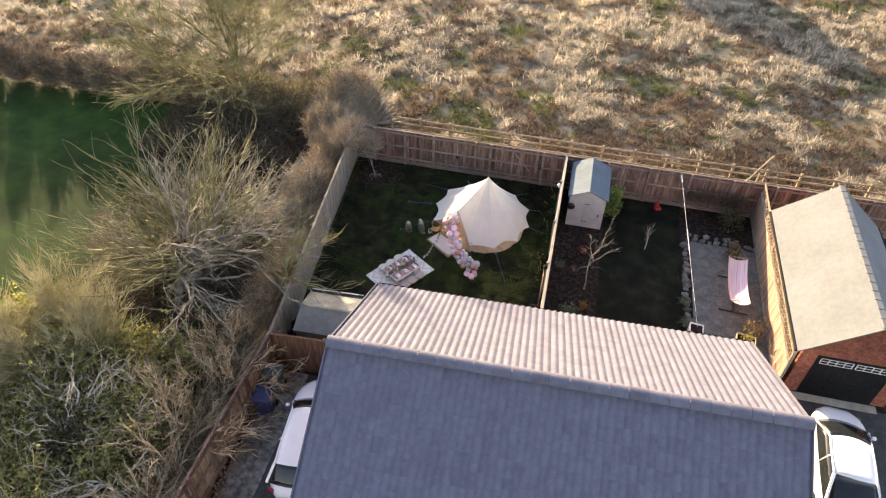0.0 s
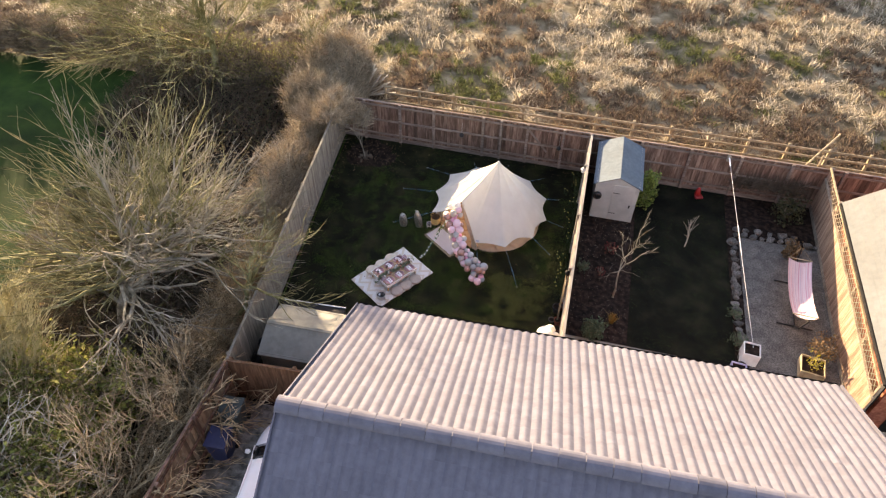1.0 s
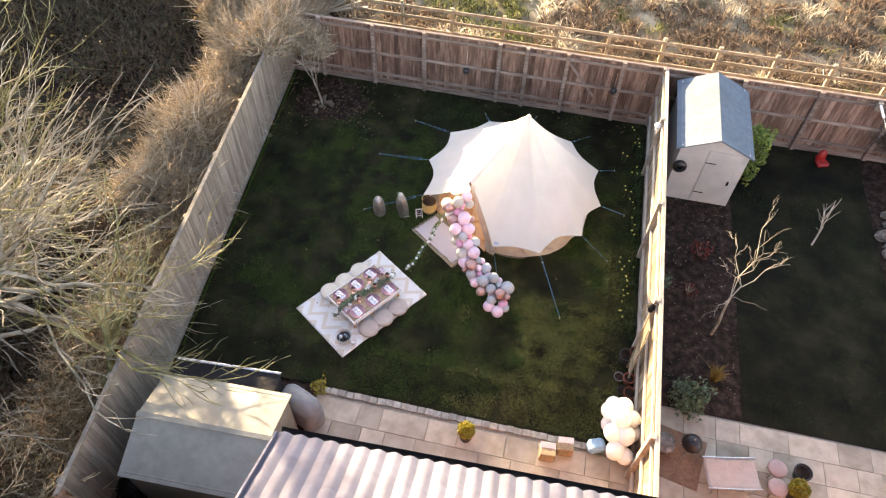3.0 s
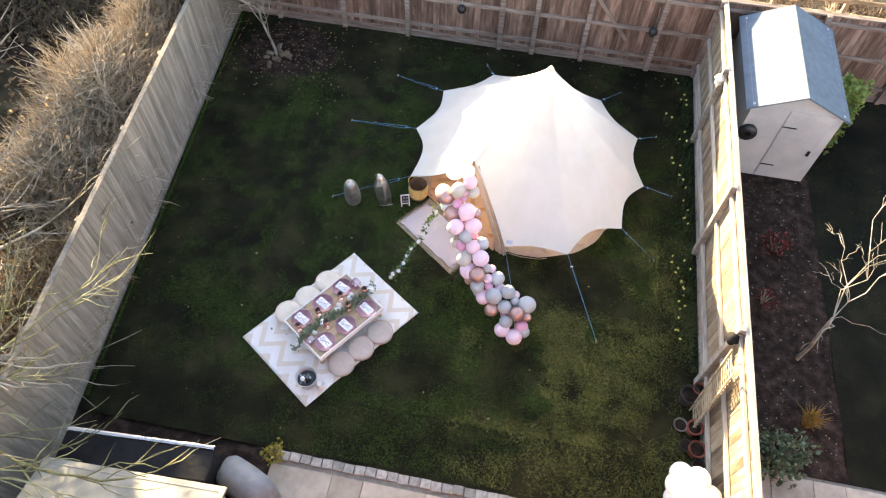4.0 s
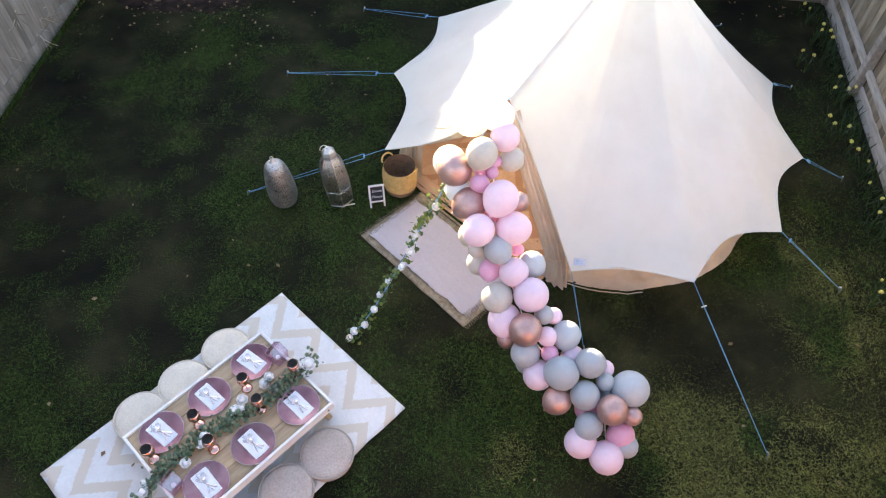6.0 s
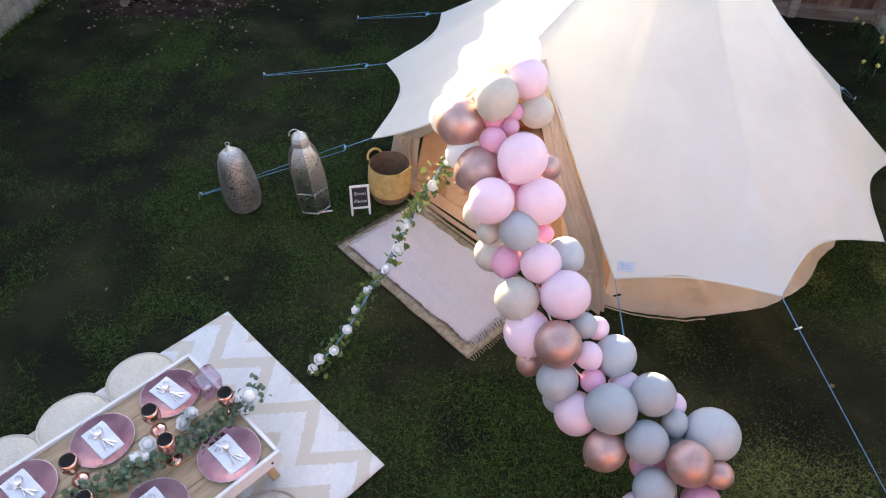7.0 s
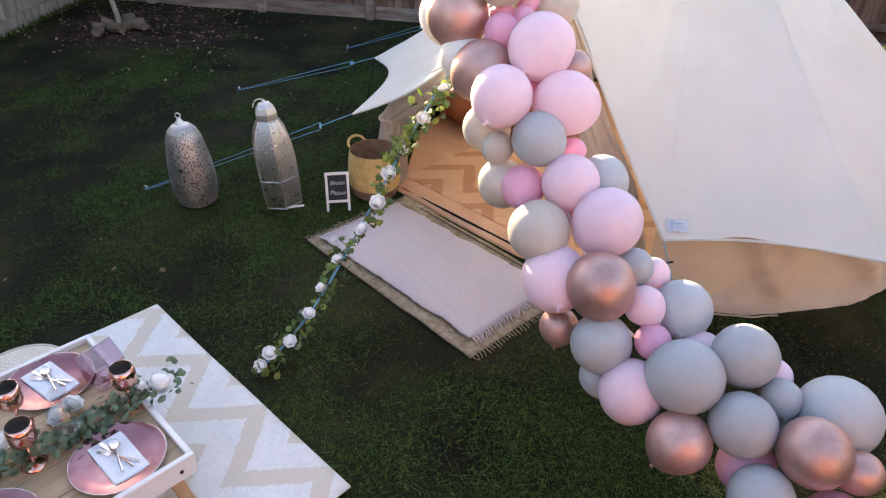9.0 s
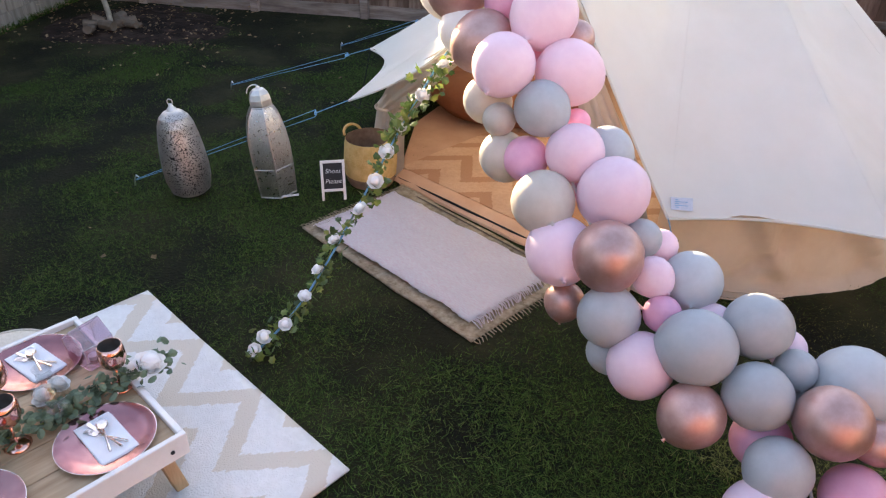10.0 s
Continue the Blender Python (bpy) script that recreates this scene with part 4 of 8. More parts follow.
for bx, by, bh, sd in ((-8.6, -13.2, 4.6, 29), (-10.1, -14.4, 4.8, 83), (-8.4, -15.4, 4.2, 87), (-11.6, -13.4, 4.2, 91), (-12.6, -15.6, 4.0, 92)):
    bare_tree("bare_tree", bx, by, bh, 1.6, "leafless tree with bleached twisted boughs in ivy", sd, 4, 0.10, "bark_pale", (0.08, 0.0), 2, 0.2, 3.2, 0.0, 1.0, 13, 0.30, 0.28, 0.34, 0.2, 0.85)
for bx, by, bh, sd in ((-9.0, 5.9, 3.4, 101), (-7.7, 5.6, 3.3, 102), (-8.4, 4.3, 3.3, 103), (-7.4, 4.0, 3.0, 104), (-8.1, 2.6, 2.8, 105), (-7.9, 0.9, 2.8, 106), (-8.0, -1.0, 2.7, 107), (-7.9, -2.8, 2.7, 108)):
    bare_tree("bare_shrub", bx, by, bh, 1.1, "brown leafless shrub with fine twigs in the hedge", sd, 5, 0.06, "twig_brown", (-0.08, 0), 4, 0.2, 1.7, 0.12, 0.95, 16, 0.14, 0.27, 0.17, 0.2, 0.9)

twig_mass("scrub_hedge", [(-8.6, -7.15, -3.5, 3.4, 0.0, 2.0, 0.5), (-9.6, -6.8, 3.3, 7.2, 0.0, 2.8, 0.5), (-7.5, -6.6, 1.4, 3.4, 1.55, 2.1, 0.04)], 44000, 0.62, "twig_brown", 1, "tall brown leafless hedge behind the fence", leaves="leaf_dead", leaf_n=24000, leaf_size=0.05, spike=0.55, thick=0.0115)
twig_mass("scrub_hedge", [(-8.0, -6.45, -9.6, -3.5, 0.0, 1.5, 0.42), (-7.9, -6.3, -16.5, -9.6, 0.0, 0.8, 0.16)], 24000, 0.5, "bramble_tan", 2, "brown hedge along the fence, its twigs coloured lighter as if lit", leaves="leaf_dead", leaf_n=26000, leaf_size=0.045, spike=0.25, thick=0.008)
rgh = random.Random(6)
clumps, hx = [], -36.0
while hx < -19.5:
    w = rgh.uniform(1.0, 1.9)
    clumps.append((hx, hx + w, 4.9 + rgh.uniform(-0.2, 0.2), 5.8, 0.0, rgh.uniform(2.6, 3.4), 0.09))
    hx += w + rgh.uniform(0.35, 0.75)
twig_mass("field_hedge", clumps, 26000, 0.7, "hedge_dark", 5, "overgrown dark brown hedge between lawn and field", leaves="leaf_dead", leaf_n=3000, leaf_size=0.06, spike=0.5)
twig_mass("field_hedge", [(-20.4, -9.3, 5.1, 7.3, 0.0, 2.3, 0.5)], 26000, 0.6, "hedge_dark", 6, "dark tan and olive hedge along the field", leaves="leaf_ivy", leaf_n=16000, leaf_size=0.055, spike=0.3)
twig_mass("dark_undergrowth", [(-17.5, -9.1, 0.9, 5.2, 0.0, 0.55, 1.0)], 6500, 0.45, "bark_brown", 15, "low dark brambles in the shade of the hedge", leaves="leaf_dark", leaf_n=9000, leaf_size=0.07)
twig_mass("ivy_thicket", [(-16.5, -7.9, -15.5, -9.8, 0.0, 2.1, 0.8), (-18.5, -9.0, -18.5, -15.0, 0.0, 2.0, 0.4)], 9000, 0.8, "bramble_tan", 9, "olive-green ivy-covered thicket under the trees", leaves="leaf_ivy", leaf_n=95000, leaf_size=0.095, spike=0.4)
twig_mass("dark_ivy", [(-11.2, -9.4, -15.4, -13.2, 0.0, 2.4, 1.0)], 1500, 0.5, "bark_brown", 10, "dark green ivy under bleached boughs", leaves="leaf_dark", leaf_n=9000, leaf_size=0.10, spike=0.4)
twig_mass("bramble_patch", [(-10.4, -7.6, -11.0, -3.4, 0.0, 1.4, 0.7), (-13.0, -9.9, -9.8, -3.0, 0.0, 0.8, 0.3)], 15000, 0.5, "bark_brown", 14, "low dark brambles and moss under the trees", leaves="leaf_dark", leaf_n=20000, leaf_size=0.05, spike=0.4)

# rough dead grass of the field, in tussocks
rs = np.random.RandomState(12)
tus = np.stack([rs.uniform(-34, 34, 12500), 5.2 + 40 * rs.uniform(0, 1, 12500) ** 1.5], 1)
keep = ~((tus[:, 0] < -9.2) & (tus[:, 1] < 7.0))
tus = tus[keep]
tone = -0.35 * np.exp(-(tus[:, 1] - 5.0) / 4.0) - 0.8 * np.exp(-((tus[:, 0] + 4.6) ** 2 / 3.0 + (tus[:, 1] - 8.0) ** 2 / 5.0)) + np.array([0.7 * noise.noise(Vector((x * 0.22, y * 0.22, 9.0))) + 0.7 * noise.noise(Vector((x * 0.8, y * 0.8, 4.0))) for x, y in tus])
green = np.array([noise.noise(Vector((x * 0.33, y * 0.33, 21.0))) + 0.5 * noise.noise(Vector((x * 1.1, y * 1.1, 14.0))) for x, y in tus]) + 0.5 * np.exp(-((tus[:, 0] + 3.0) ** 2 / 9.0 + (tus[:, 1] - 8.5) ** 2 / 4.0))
weedy = green > 0.30
for nm, sel, mt, hh, lab in (("tussock_grass", (tone > 0.0) & ~weedy, "dry_grass", 0.46, "pale dead tussock grass lying in clumps"), ("brown_weeds", (tone <= 0.0) & ~weedy, "dry_weed", 0.34, "dark brown weeds and bramble between the grass"),
                             ("green_weeds", weedy, "green_weed", 0.30, "patches of green weeds in the dead grass")):
    c = tus[sel]
    k = 23
    rad = rs.uniform(0.12, 0.42, len(c))
    ang = rs.uniform(0, 2 * np.pi, (len(c), k))
    rr = rad[:, None] * np.sqrt(rs.uniform(0, 1, (len(c), k)))
    px, py = c[:, :1] + rr * np.cos(ang), c[:, 1:] + rr * np.sin(ang)
    pz = np.repeat(np.array([field_height(x, y) for x, y in c])[:, None], k, 1) - 0.04
    blades(nm, np.stack([px, py, pz], 2).reshape(-1, 3), hh, 0.033, 1.3, mt, lab, "grass", seed=3)

# lawn blades: dense near the tent, with bare worn places
def lawn_blades(name, x0, x1, y0, y1, n, seed, label, inside, tall=0.032, wide=0.0034):
    rsl = np.random.RandomState(seed)
    p = np.stack([rsl.uniform(x0, x1, n), rsl.uniform(y0, y1, n), np.zeros(n)], 1)
    thin = np.array([noise.noise(Vector((q[0] * 0.9, q[1] * 0.9, 1.7))) + 0.9 * noise.noise(Vector((q[0] * 3.1, q[1] * 3.1, 5.0))) for q in p])
    # fewer blades towards the west and the rear, where the dark turf shows
    sparse = np.clip((-2.6 - p[:, 0]) / 2.5, 0, 1) * 0.45 + np.clip((p[:, 1] - 0.7) / 1.4, 0, 1) * 0.62
    p = p[inside(p) & (rsl.uniform(0, 1, n) < 0.75 + 0.9 * thin - sparse)]
    for cx, cy, hx, hy, rz in ((-2.766, -4.118, 0.80, 1.15, -34.8), (-1.435, -2.035, 0.72, 0.42, -37.2)):
        ca, sa = math.cos(radians(rz)), math.sin(radians(rz))
        dx, dy = p[:, 0] - cx, p[:, 1] - cy
        p = p[~((np.abs(dx * ca + dy * sa) < hx) & (np.abs(dy * ca - dx * sa) < hy))]
    p = p[~(np.hypot(p[:, 0], p[:, 1] + 0.35) < 1.72)]
    worn = np.array([noise.noise(Vector((q[0] * 0.75, q[1] * 0.75, 7.3))) + 0.6 * noise.noise(Vector((q[0] * 2.6, q[1] * 2.6, 3.0))) for q in p])
    mask = np.exp(-((p[:, 0] - 1.4) ** 2 / 2.8 + (p[:, 1] + 4.3) ** 2 / 6.0))
    worn = (0.35 + 0.9 * mask) * worn + 0.82 * mask + rsl.normal(0, 0.06, len(p))
    pale = (worn > 0.40) & (mask > 0.10) & (p[:, 0] < 3.2)
    if pale.any():
        blades("worn_grass", p[pale], tall * 0.9, wide, 1.6, "grass_pale", "yellowing worn patches in the lawn", "grass", seed=seed + 5, bend=False)
    return blades(name, p[~pale], tall, wide, 1.6, "grass", label, "grass", seed=seed, bend=False)


lawn_blades("lawn_grass", -6.9, FENCE_X - 0.1, -6.15, REAR_Y - 0.1, 600000, 21, "short dark green lawn grass", lambda p: p[:, 0] > left_x(0) + 0.1 - 0.0957 * p[:, 1])
lawn_blades("lawn_undergrowth", -5.6, 2.4, -5.3, 1.4, 560000, 29, "fine short grass and moss between the blades", lambda p: p[:, 0] > -5.6, 0.020, 0.0036)
lawn_blades("lawn_grass", 5.2, 8.4, -5.0, REAR_Y - 0.1, 22000, 22, "short shaded lawn grass of the next garden", lambda p: p[:, 0] > 0)

# tall evergreen out in the field, whose shadow lies on the grass
ev = thing("evergreen_tree", pose(-9.0, 55.0, 0.0), "dense dark evergreen tree out in the field", "tree")
part("trunk", lathe([(0.3, -0.3), (0.2, 3), (0.05, 7.5)], 10), "bark", ev)
rs = np.random.RandomState(77)
n = 9000
zz = rs.uniform(0.6, 8.6, n)
rr = 4.6 * np.sqrt(np.clip(1 - ((zz - 3.6) / 5.0) ** 2, 0, 1)) * np.sqrt(rs.uniform(0.1, 1, n)) * (0.85 + 0.15 * np.sin(zz * 3))
aa = rs.uniform(0, 2 * np.pi, n)
q = np.stack([rr * np.cos(aa), rr * np.sin(aa), zz], 1)
u = rs.normal(0, 1, (n, 3))
u /= np.linalg.norm(u, axis=1, keepdims=True)
w = np.cross(u, rs.normal(0, 1, (n, 3)))
w /= np.linalg.norm(w, axis=1, keepdims=True)
tagged(mesh_np("crown", np.stack([q - u * 0.25, q + w * 0.15, q + u * 0.25, q - w * 0.15], 1).reshape(-1, 3), np.arange(n)[:, None] * 4 + [0, 1, 2, 3], "leaf_ivy", ev), kind="stuff")

# ---------------------------------------------------------------- beds, flowers, leaf litter
def scatter_leaves(name, spots, material, size, label, seed):
    rg = random.Random(seed)
    V, F = [], []
    for x, y, z in spots:
        s = size * rg.uniform(0.5, 1.4)
        m = Matrix.Translation((x, y, z)) @ Euler((rg.uniform(-0.5, 0.5), rg.uniform(-0.5, 0.5), rg.uniform(0, 6.3))).to_matrix().to_4x4()
        b = len(V)
        V += [(m @ Vector(q))[:] for q in ((0, -0.6 * s, 0), (0.38 * s, 0, 0.12 * s), (0, 0.6 * s, 0.05 * s), (-0.38 * s, 0, 0.14 * s))]
        F.append((b, b + 1, b + 2, b + 3))
    return tagged(from_lists(name, V, F, material), label, "leaves", kind="stuff")


rgl = random.Random(31)
scatter_leaves("fallen_leaves", [(rgl.uniform(-6.2, 2.9), rgl.uniform(-6.0, 2.9), 0.03) for _ in range(90)] + [(max(-6.6, -5.5 + rgl.gauss(0, 0.75)), min(2.95, 1.9 + rgl.gauss(0, 0.55)), 0.05 + rgl.random() * 0.04) for _ in range(450)] + [(rgl.uniform(-6.0, 2.8), 3.0 - abs(rgl.gauss(0, 0.35)), 0.03) for _ in range(80)], "leaf_dead", 0.034, "brown fallen leaves scattered on the grass", 1)
scatter_leaves("bark_chips", [(rgl.uniform(3.2, 5.1), rgl.uniform(-5.0, 2.9), 0.03) for _ in range(600)], "bark", 0.02, "bark chips and dead leaves on the soil bed", 2)
scatter_leaves("leaf_litter", [(left_x(q) - 0.15 - rgl.random() ** 1.4 * 7.5, q, 0.01 + 0.05 * rgl.random()) for q in [rgl.uniform(-16.5, 3.0) for _ in range(9000)]], "leaf_dead", 0.10, "brown leaf litter under the trees and hedge", 8)
bm = bmesh.new()
rings = []
for r in range(9):
    ring = []
    for i in range(40):
        t = 2 * math.pi * i / 40
        k = r / 8
        rx, ry = 1.05 * (1 + 0.22 * noise.noise(Vector((math.cos(t) * 1.5, math.sin(t) * 1.5, 4.0)))), 1.0 * (1 + 0.22 * noise.noise(Vector((math.cos(t) * 1.5, math.sin(t) * 1.5, 9.0))))
        x, y = -5.55 + rx * k * math.cos(t), 2.0 + ry * k * math.sin(t)
        ring.append(bm.verts.new((max(x, left_x(y) + 0.06), y, 0.065 * (1 - k * k) - 0.012 * k + 0.018 * noise.noise(Vector((x * 5, y * 5, 1.0))))))
    rings.append(ring)
for r0, r1 in zip(rings, rings[1:]):
    for i in range(40):
        bm.faces.new((r0[i], r1[i], r1[(i + 1) % 40], r0[(i + 1) % 40]))
bmesh.ops.remove_doubles(bm, verts=bm.verts[:], dist=0.0005)
tagged(obj("corner_bed", bm, "soil"), "dark corner bed of soil and dead leaves", "soil bed", kind="structure")
bare_tree("sapling", -5.62, 1.74, 3.0, 0.9, "young bare sapling in the corner bed", 61, 4, 0.032, "bark", (-0.02, 0.12), 2, 0.3, 1.3, 0.3, 0.9, 6, 0.40, 0.26)
rgk = random.Random(9)
for k in range(11):
    a, d = rgk.uniform(0, 6.28), rgk.uniform(0.10, 0.30)
    L, r = rgk.uniform(0.12, 0.26), rgk.uniform(0.03, 0.055)
    bm = bmesh.new()
    tube(bm, [(-L / 2, 0, 0), (-L / 4, rgk.gauss(0, 0.008), 0), (L / 4, rgk.gauss(0, 0.008), 0), (L / 2, 0, 0)], [r, r * 1.06, r * 0.98, r * 0.92], 9)
    lg = obj("log", bm, "bark_brown", where=pose(-5.60 + d * math.cos(a), 1.70 + d * math.sin(a), 0.07 + r * 0.8, 0, rgk.uniform(-20, 20), rgk.uniform(0, 180)))
    tagged(lg, "short dark cut log lying round the sapling", "log", "logs round the sapling")
twig_mass("dry_climber", [(-6.78, -5.75, 2.5, 3.4, 0.9, 2.35, 1.0)], 3200, 0.32, "twig_brown", 16, "dry brown climber over the fence corner", "climber", leaves="leaf_dead", leaf_n=1500, leaf_size=0.05, spike=0.2)

# daffodils along the fence
DAFF = [(2.73, 2.5), (2.85, 2.03), (2.80, 1.9), (2.56, 1.42), (2.86, 1.0), (2.80, 0.85), (2.59, 0.25), (2.75, 0.1), (2.82, -0.22), (2.85, -0.74), (2.83, -1.1), (2.84, -2.0), (2.70, -2.05), (2.61, -2.17), (2.79, -2.54), (2.8, -2.7), (2.75, -2.85), (2.71, -3.2), (2.74, -3.3), (2.76, -2.4)]
for x, y in DAFF + [(x - 0.08, y + 0.17) for x, y in DAFF]:
    t = thing("daffodil", pose(x + rand(-0.04, 0.04), y + rand(-0.05, 0.05), 0.0, 0, 0, rand(0, 360)), "pale yellow daffodil in bloom beside the fence", "flower", "daffodils by the fence")
    h = rand(0.18, 0.27)
    bm = bmesh.new()
    tube(bm, [(0, 0, 0), (0.01, 0, h * 0.6), (0.025, 0, h)], 0.004, 5)
    part("stem", bm, "daff_leaf", t)
    bm = bmesh.new()
    for k in range(4):
        a = 1.6 * k + rand(-0.3, 0.3)
        d = Vector((math.cos(a), math.sin(a), 0))
        s = Vector((-d.y, d.x, 0)) * 0.008
        p = [Vector((0, 0, 0)) + d * 0.01, d * 0.03 + Vector((0, 0, h * 0.55)), d * 0.09 + Vector((0, 0, h * 0.8))]
        q = [bm.verts.new(p[0] - s), bm.verts.new(p[0] + s), bm.verts.new(p[1] + s), bm.verts.new(p[1] - s), bm.verts.new(p[2])]
        bm.faces.new(q[:4])
        bm.faces.new((q[3], q[2], q[4]))
    part("foliage", bm, "daff_leaf", t)
    bm = bmesh.new()
    c = Vector((0.03, 0, h))
    for k in range(6):
        a = math.pi * k / 3
        u = Vector((0.3, math.cos(a), math.sin(a))).normalized()
        w = Vector((0, -math.sin(a), math.cos(a)))
        q = [bm.verts.new(c), bm.verts.new(c + u * 0.016 + w * 0.010), bm.verts.new(c + u * 0.030), bm.verts.new(c + u * 0.016 - w * 0.010)]
        bm.faces.new(q)
    lathe([(0.009, 0.0), (0.012, 0.014), (0.016, 0.022)], 8, bm, Matrix.Translation(c) @ Matrix.Rotation(math.pi / 2, 4, "Y"), cap=False)
    part("bloom", bm, "daff", t)
rs = np.random.RandomState(40)
n = 1100
blades("border_leaves", np.stack([2.9 + rs.normal(0, 0.09, n), rs.uniform(-3.8, 2.9, n), np.zeros(n)], 1), 0.15, 0.010, 0.7, "daff_leaf", "dark strap leaves along the fence border", "plants", seed=5)
n = 2600
fy = rs.uniform(-6.0, 3.0, n)
blades("fence_grass", np.stack([LEFT_A.x + (LEFT_B.x - LEFT_A.x) * (LEFT_A.y - fy) / (LEFT_A.y - LEFT_B.y) + 0.12, fy, np.zeros(n)], 1), 0.09, 0.008, 0.8, "grass", "longer grass along the foot of the fence", "grass", seed=6)

# ---------------------------------------------------------------- the bell tent
TENT_Z = 2.32
# eave corners, where the guy ropes pull (x, y, height), from the east door corner round to the west one
CORNERS = [(-0.25, -2.45, 0.60), (0.775, -2.36, 0.56), (1.64, -1.58, 0.46), (1.98, -0.58, 0.47), (1.84, 0.55, 0.47), (1.10, 1.38, 0.50),
           (0.05, 1.78, 0.55), (-1.03, 1.54, 0.60), (-1.90, 0.87, 0.62), (-2.21, -0.18, 0.60), (-2.07, -1.31, 0.60)]
PEGS = [(-0.03, -2.86), (1.43, -3.57), (2.31, -1.83), (2.61, -0.35), (2.30, 1.10), (1.58, 2.22), (0.10, 2.65), (-1.25, 2.44), (-3.02, 1.73), (-3.62, 0.29), (-3.46, -1.61)]
DOOR_TOP = (-0.95, -1.70, 1.72)
WALL_R = 0.842
tent = thing("bell_tent", pose(0, 0, 0), "cream cotton bell tent with its door tied open", "tent")


def hem_points():
    """The hem all round: bowed in and up between the corners, and lifted to the peak of the door."""
    out = []
    n = 12
    for a, b in zip(CORNERS, CORNERS[1:]):
        for i in range(n):
            u = i / n
            bow = math.sin(math.pi * u)
            k = 1 - (0.03 if a is CORNERS[0] else 0.075) * bow
            out.append(((a[0] + (b[0] - a[0]) * u) * k, (a[1] + (b[1] - a[1]) * u) * k, a[2] + (b[2] - a[2]) * u + (0.0 if a is CORNERS[0] else 0.05) * bow, bow))
    a, c, b = CORNERS[-1], DOOR_TOP, CORNERS[0]
    for p, q, w in ((a, c, 1), (c, b, 0)):
        for i in range(14):
            u = i / 14
            sag = math.sin(math.pi * u)
            x, y, z = (p[j] + (q[j] - p[j]) * u for j in range(3))
            out.append((x * (1 - 0.03 * sag), y * (1 - 0.03 * sag), z - (0.16 if w else 0.05) * sag, 0.3 * sag))
    return out


HEM = hem_points()


def tent_roof():
    verts, faces = [(0.0, 0.0, TENT_Z)], []
    rows = 18
    for c, (x, y, z, bow) in enumerate(HEM):
        for r in range(1, rows + 1):
            s = (r / rows) ** 0.9
            drop = 0.13 * math.sin(math.pi * s ** 0.9) * (1.0 if z < 0.9 else 0.45)
            fold = 0.012 * bow * s * s * math.sin(9 * s + c) + 0.008 * noise.noise(Vector((x * 4 * s, y * 4 * s, 1.0))) + 0.020 * max(0.0, (s - 0.74) / 0.26) * noise.noise(Vector((x * 5, y * 5, s * 3)))
            ridge = 0.006 * (1 - bow) * math.sin(math.pi * s)
            verts.append((x * s, y * s, TENT_Z + (z - TENT_Z) * s - drop + fold + ridge))
    n = len(HEM)
    for c in range(n):
        d = (c + 1) % n
        faces.append((0, 1 + c * rows, 1 + d * rows))
        for r in range(rows - 1):
            a, b = 1 + c * rows + r, 1 + d * rows + r
            faces.append((a, a + 1, b + 1, b))
    return verts, faces


v, f = tent_roof()
from_lists("roof", v, f, "canvas", tent, "cream canvas cone with bowed hem", smooth=True)
bm = bmesh.new()
tube(bm, [(p[0], p[1], p[2] - 0.004) for p in HEM] + [(HEM[0][0], HEM[0][1], HEM[0][2] - 0.004)], 0.008, 5)
part("hem", bm, "canvas", tent)
for c in CORNERS:
    bm = bmesh.new()
    pts = []
    for r in range(2, 19):
        s = (r / 18) ** 0.9
        drop = 0.13 * math.sin(math.pi * s ** 0.9)
        pts.append((c[0] * s, c[1] * s, TENT_Z + (c[2] - TENT_Z) * s - drop + 0.006 * math.sin(math.pi * s) + 0.0002))
    tube(bm, pts, 0.0007, 4)
    part("seam", bm, "canvas", tent)
part("peak_cap", lathe([(0.055, TENT_Z - 0.04), (0.04, TENT_Z - 0.015), (0.018, TENT_Z + 0.012), (0.0, TENT_Z + 0.02)], 16), "canvas", tent, smooth=True)
part("centre_pole", lathe([(0.022, 0.01), (0.022, TENT_Z - 0.02)], 12), "pine", tent, "round wooden centre pole")


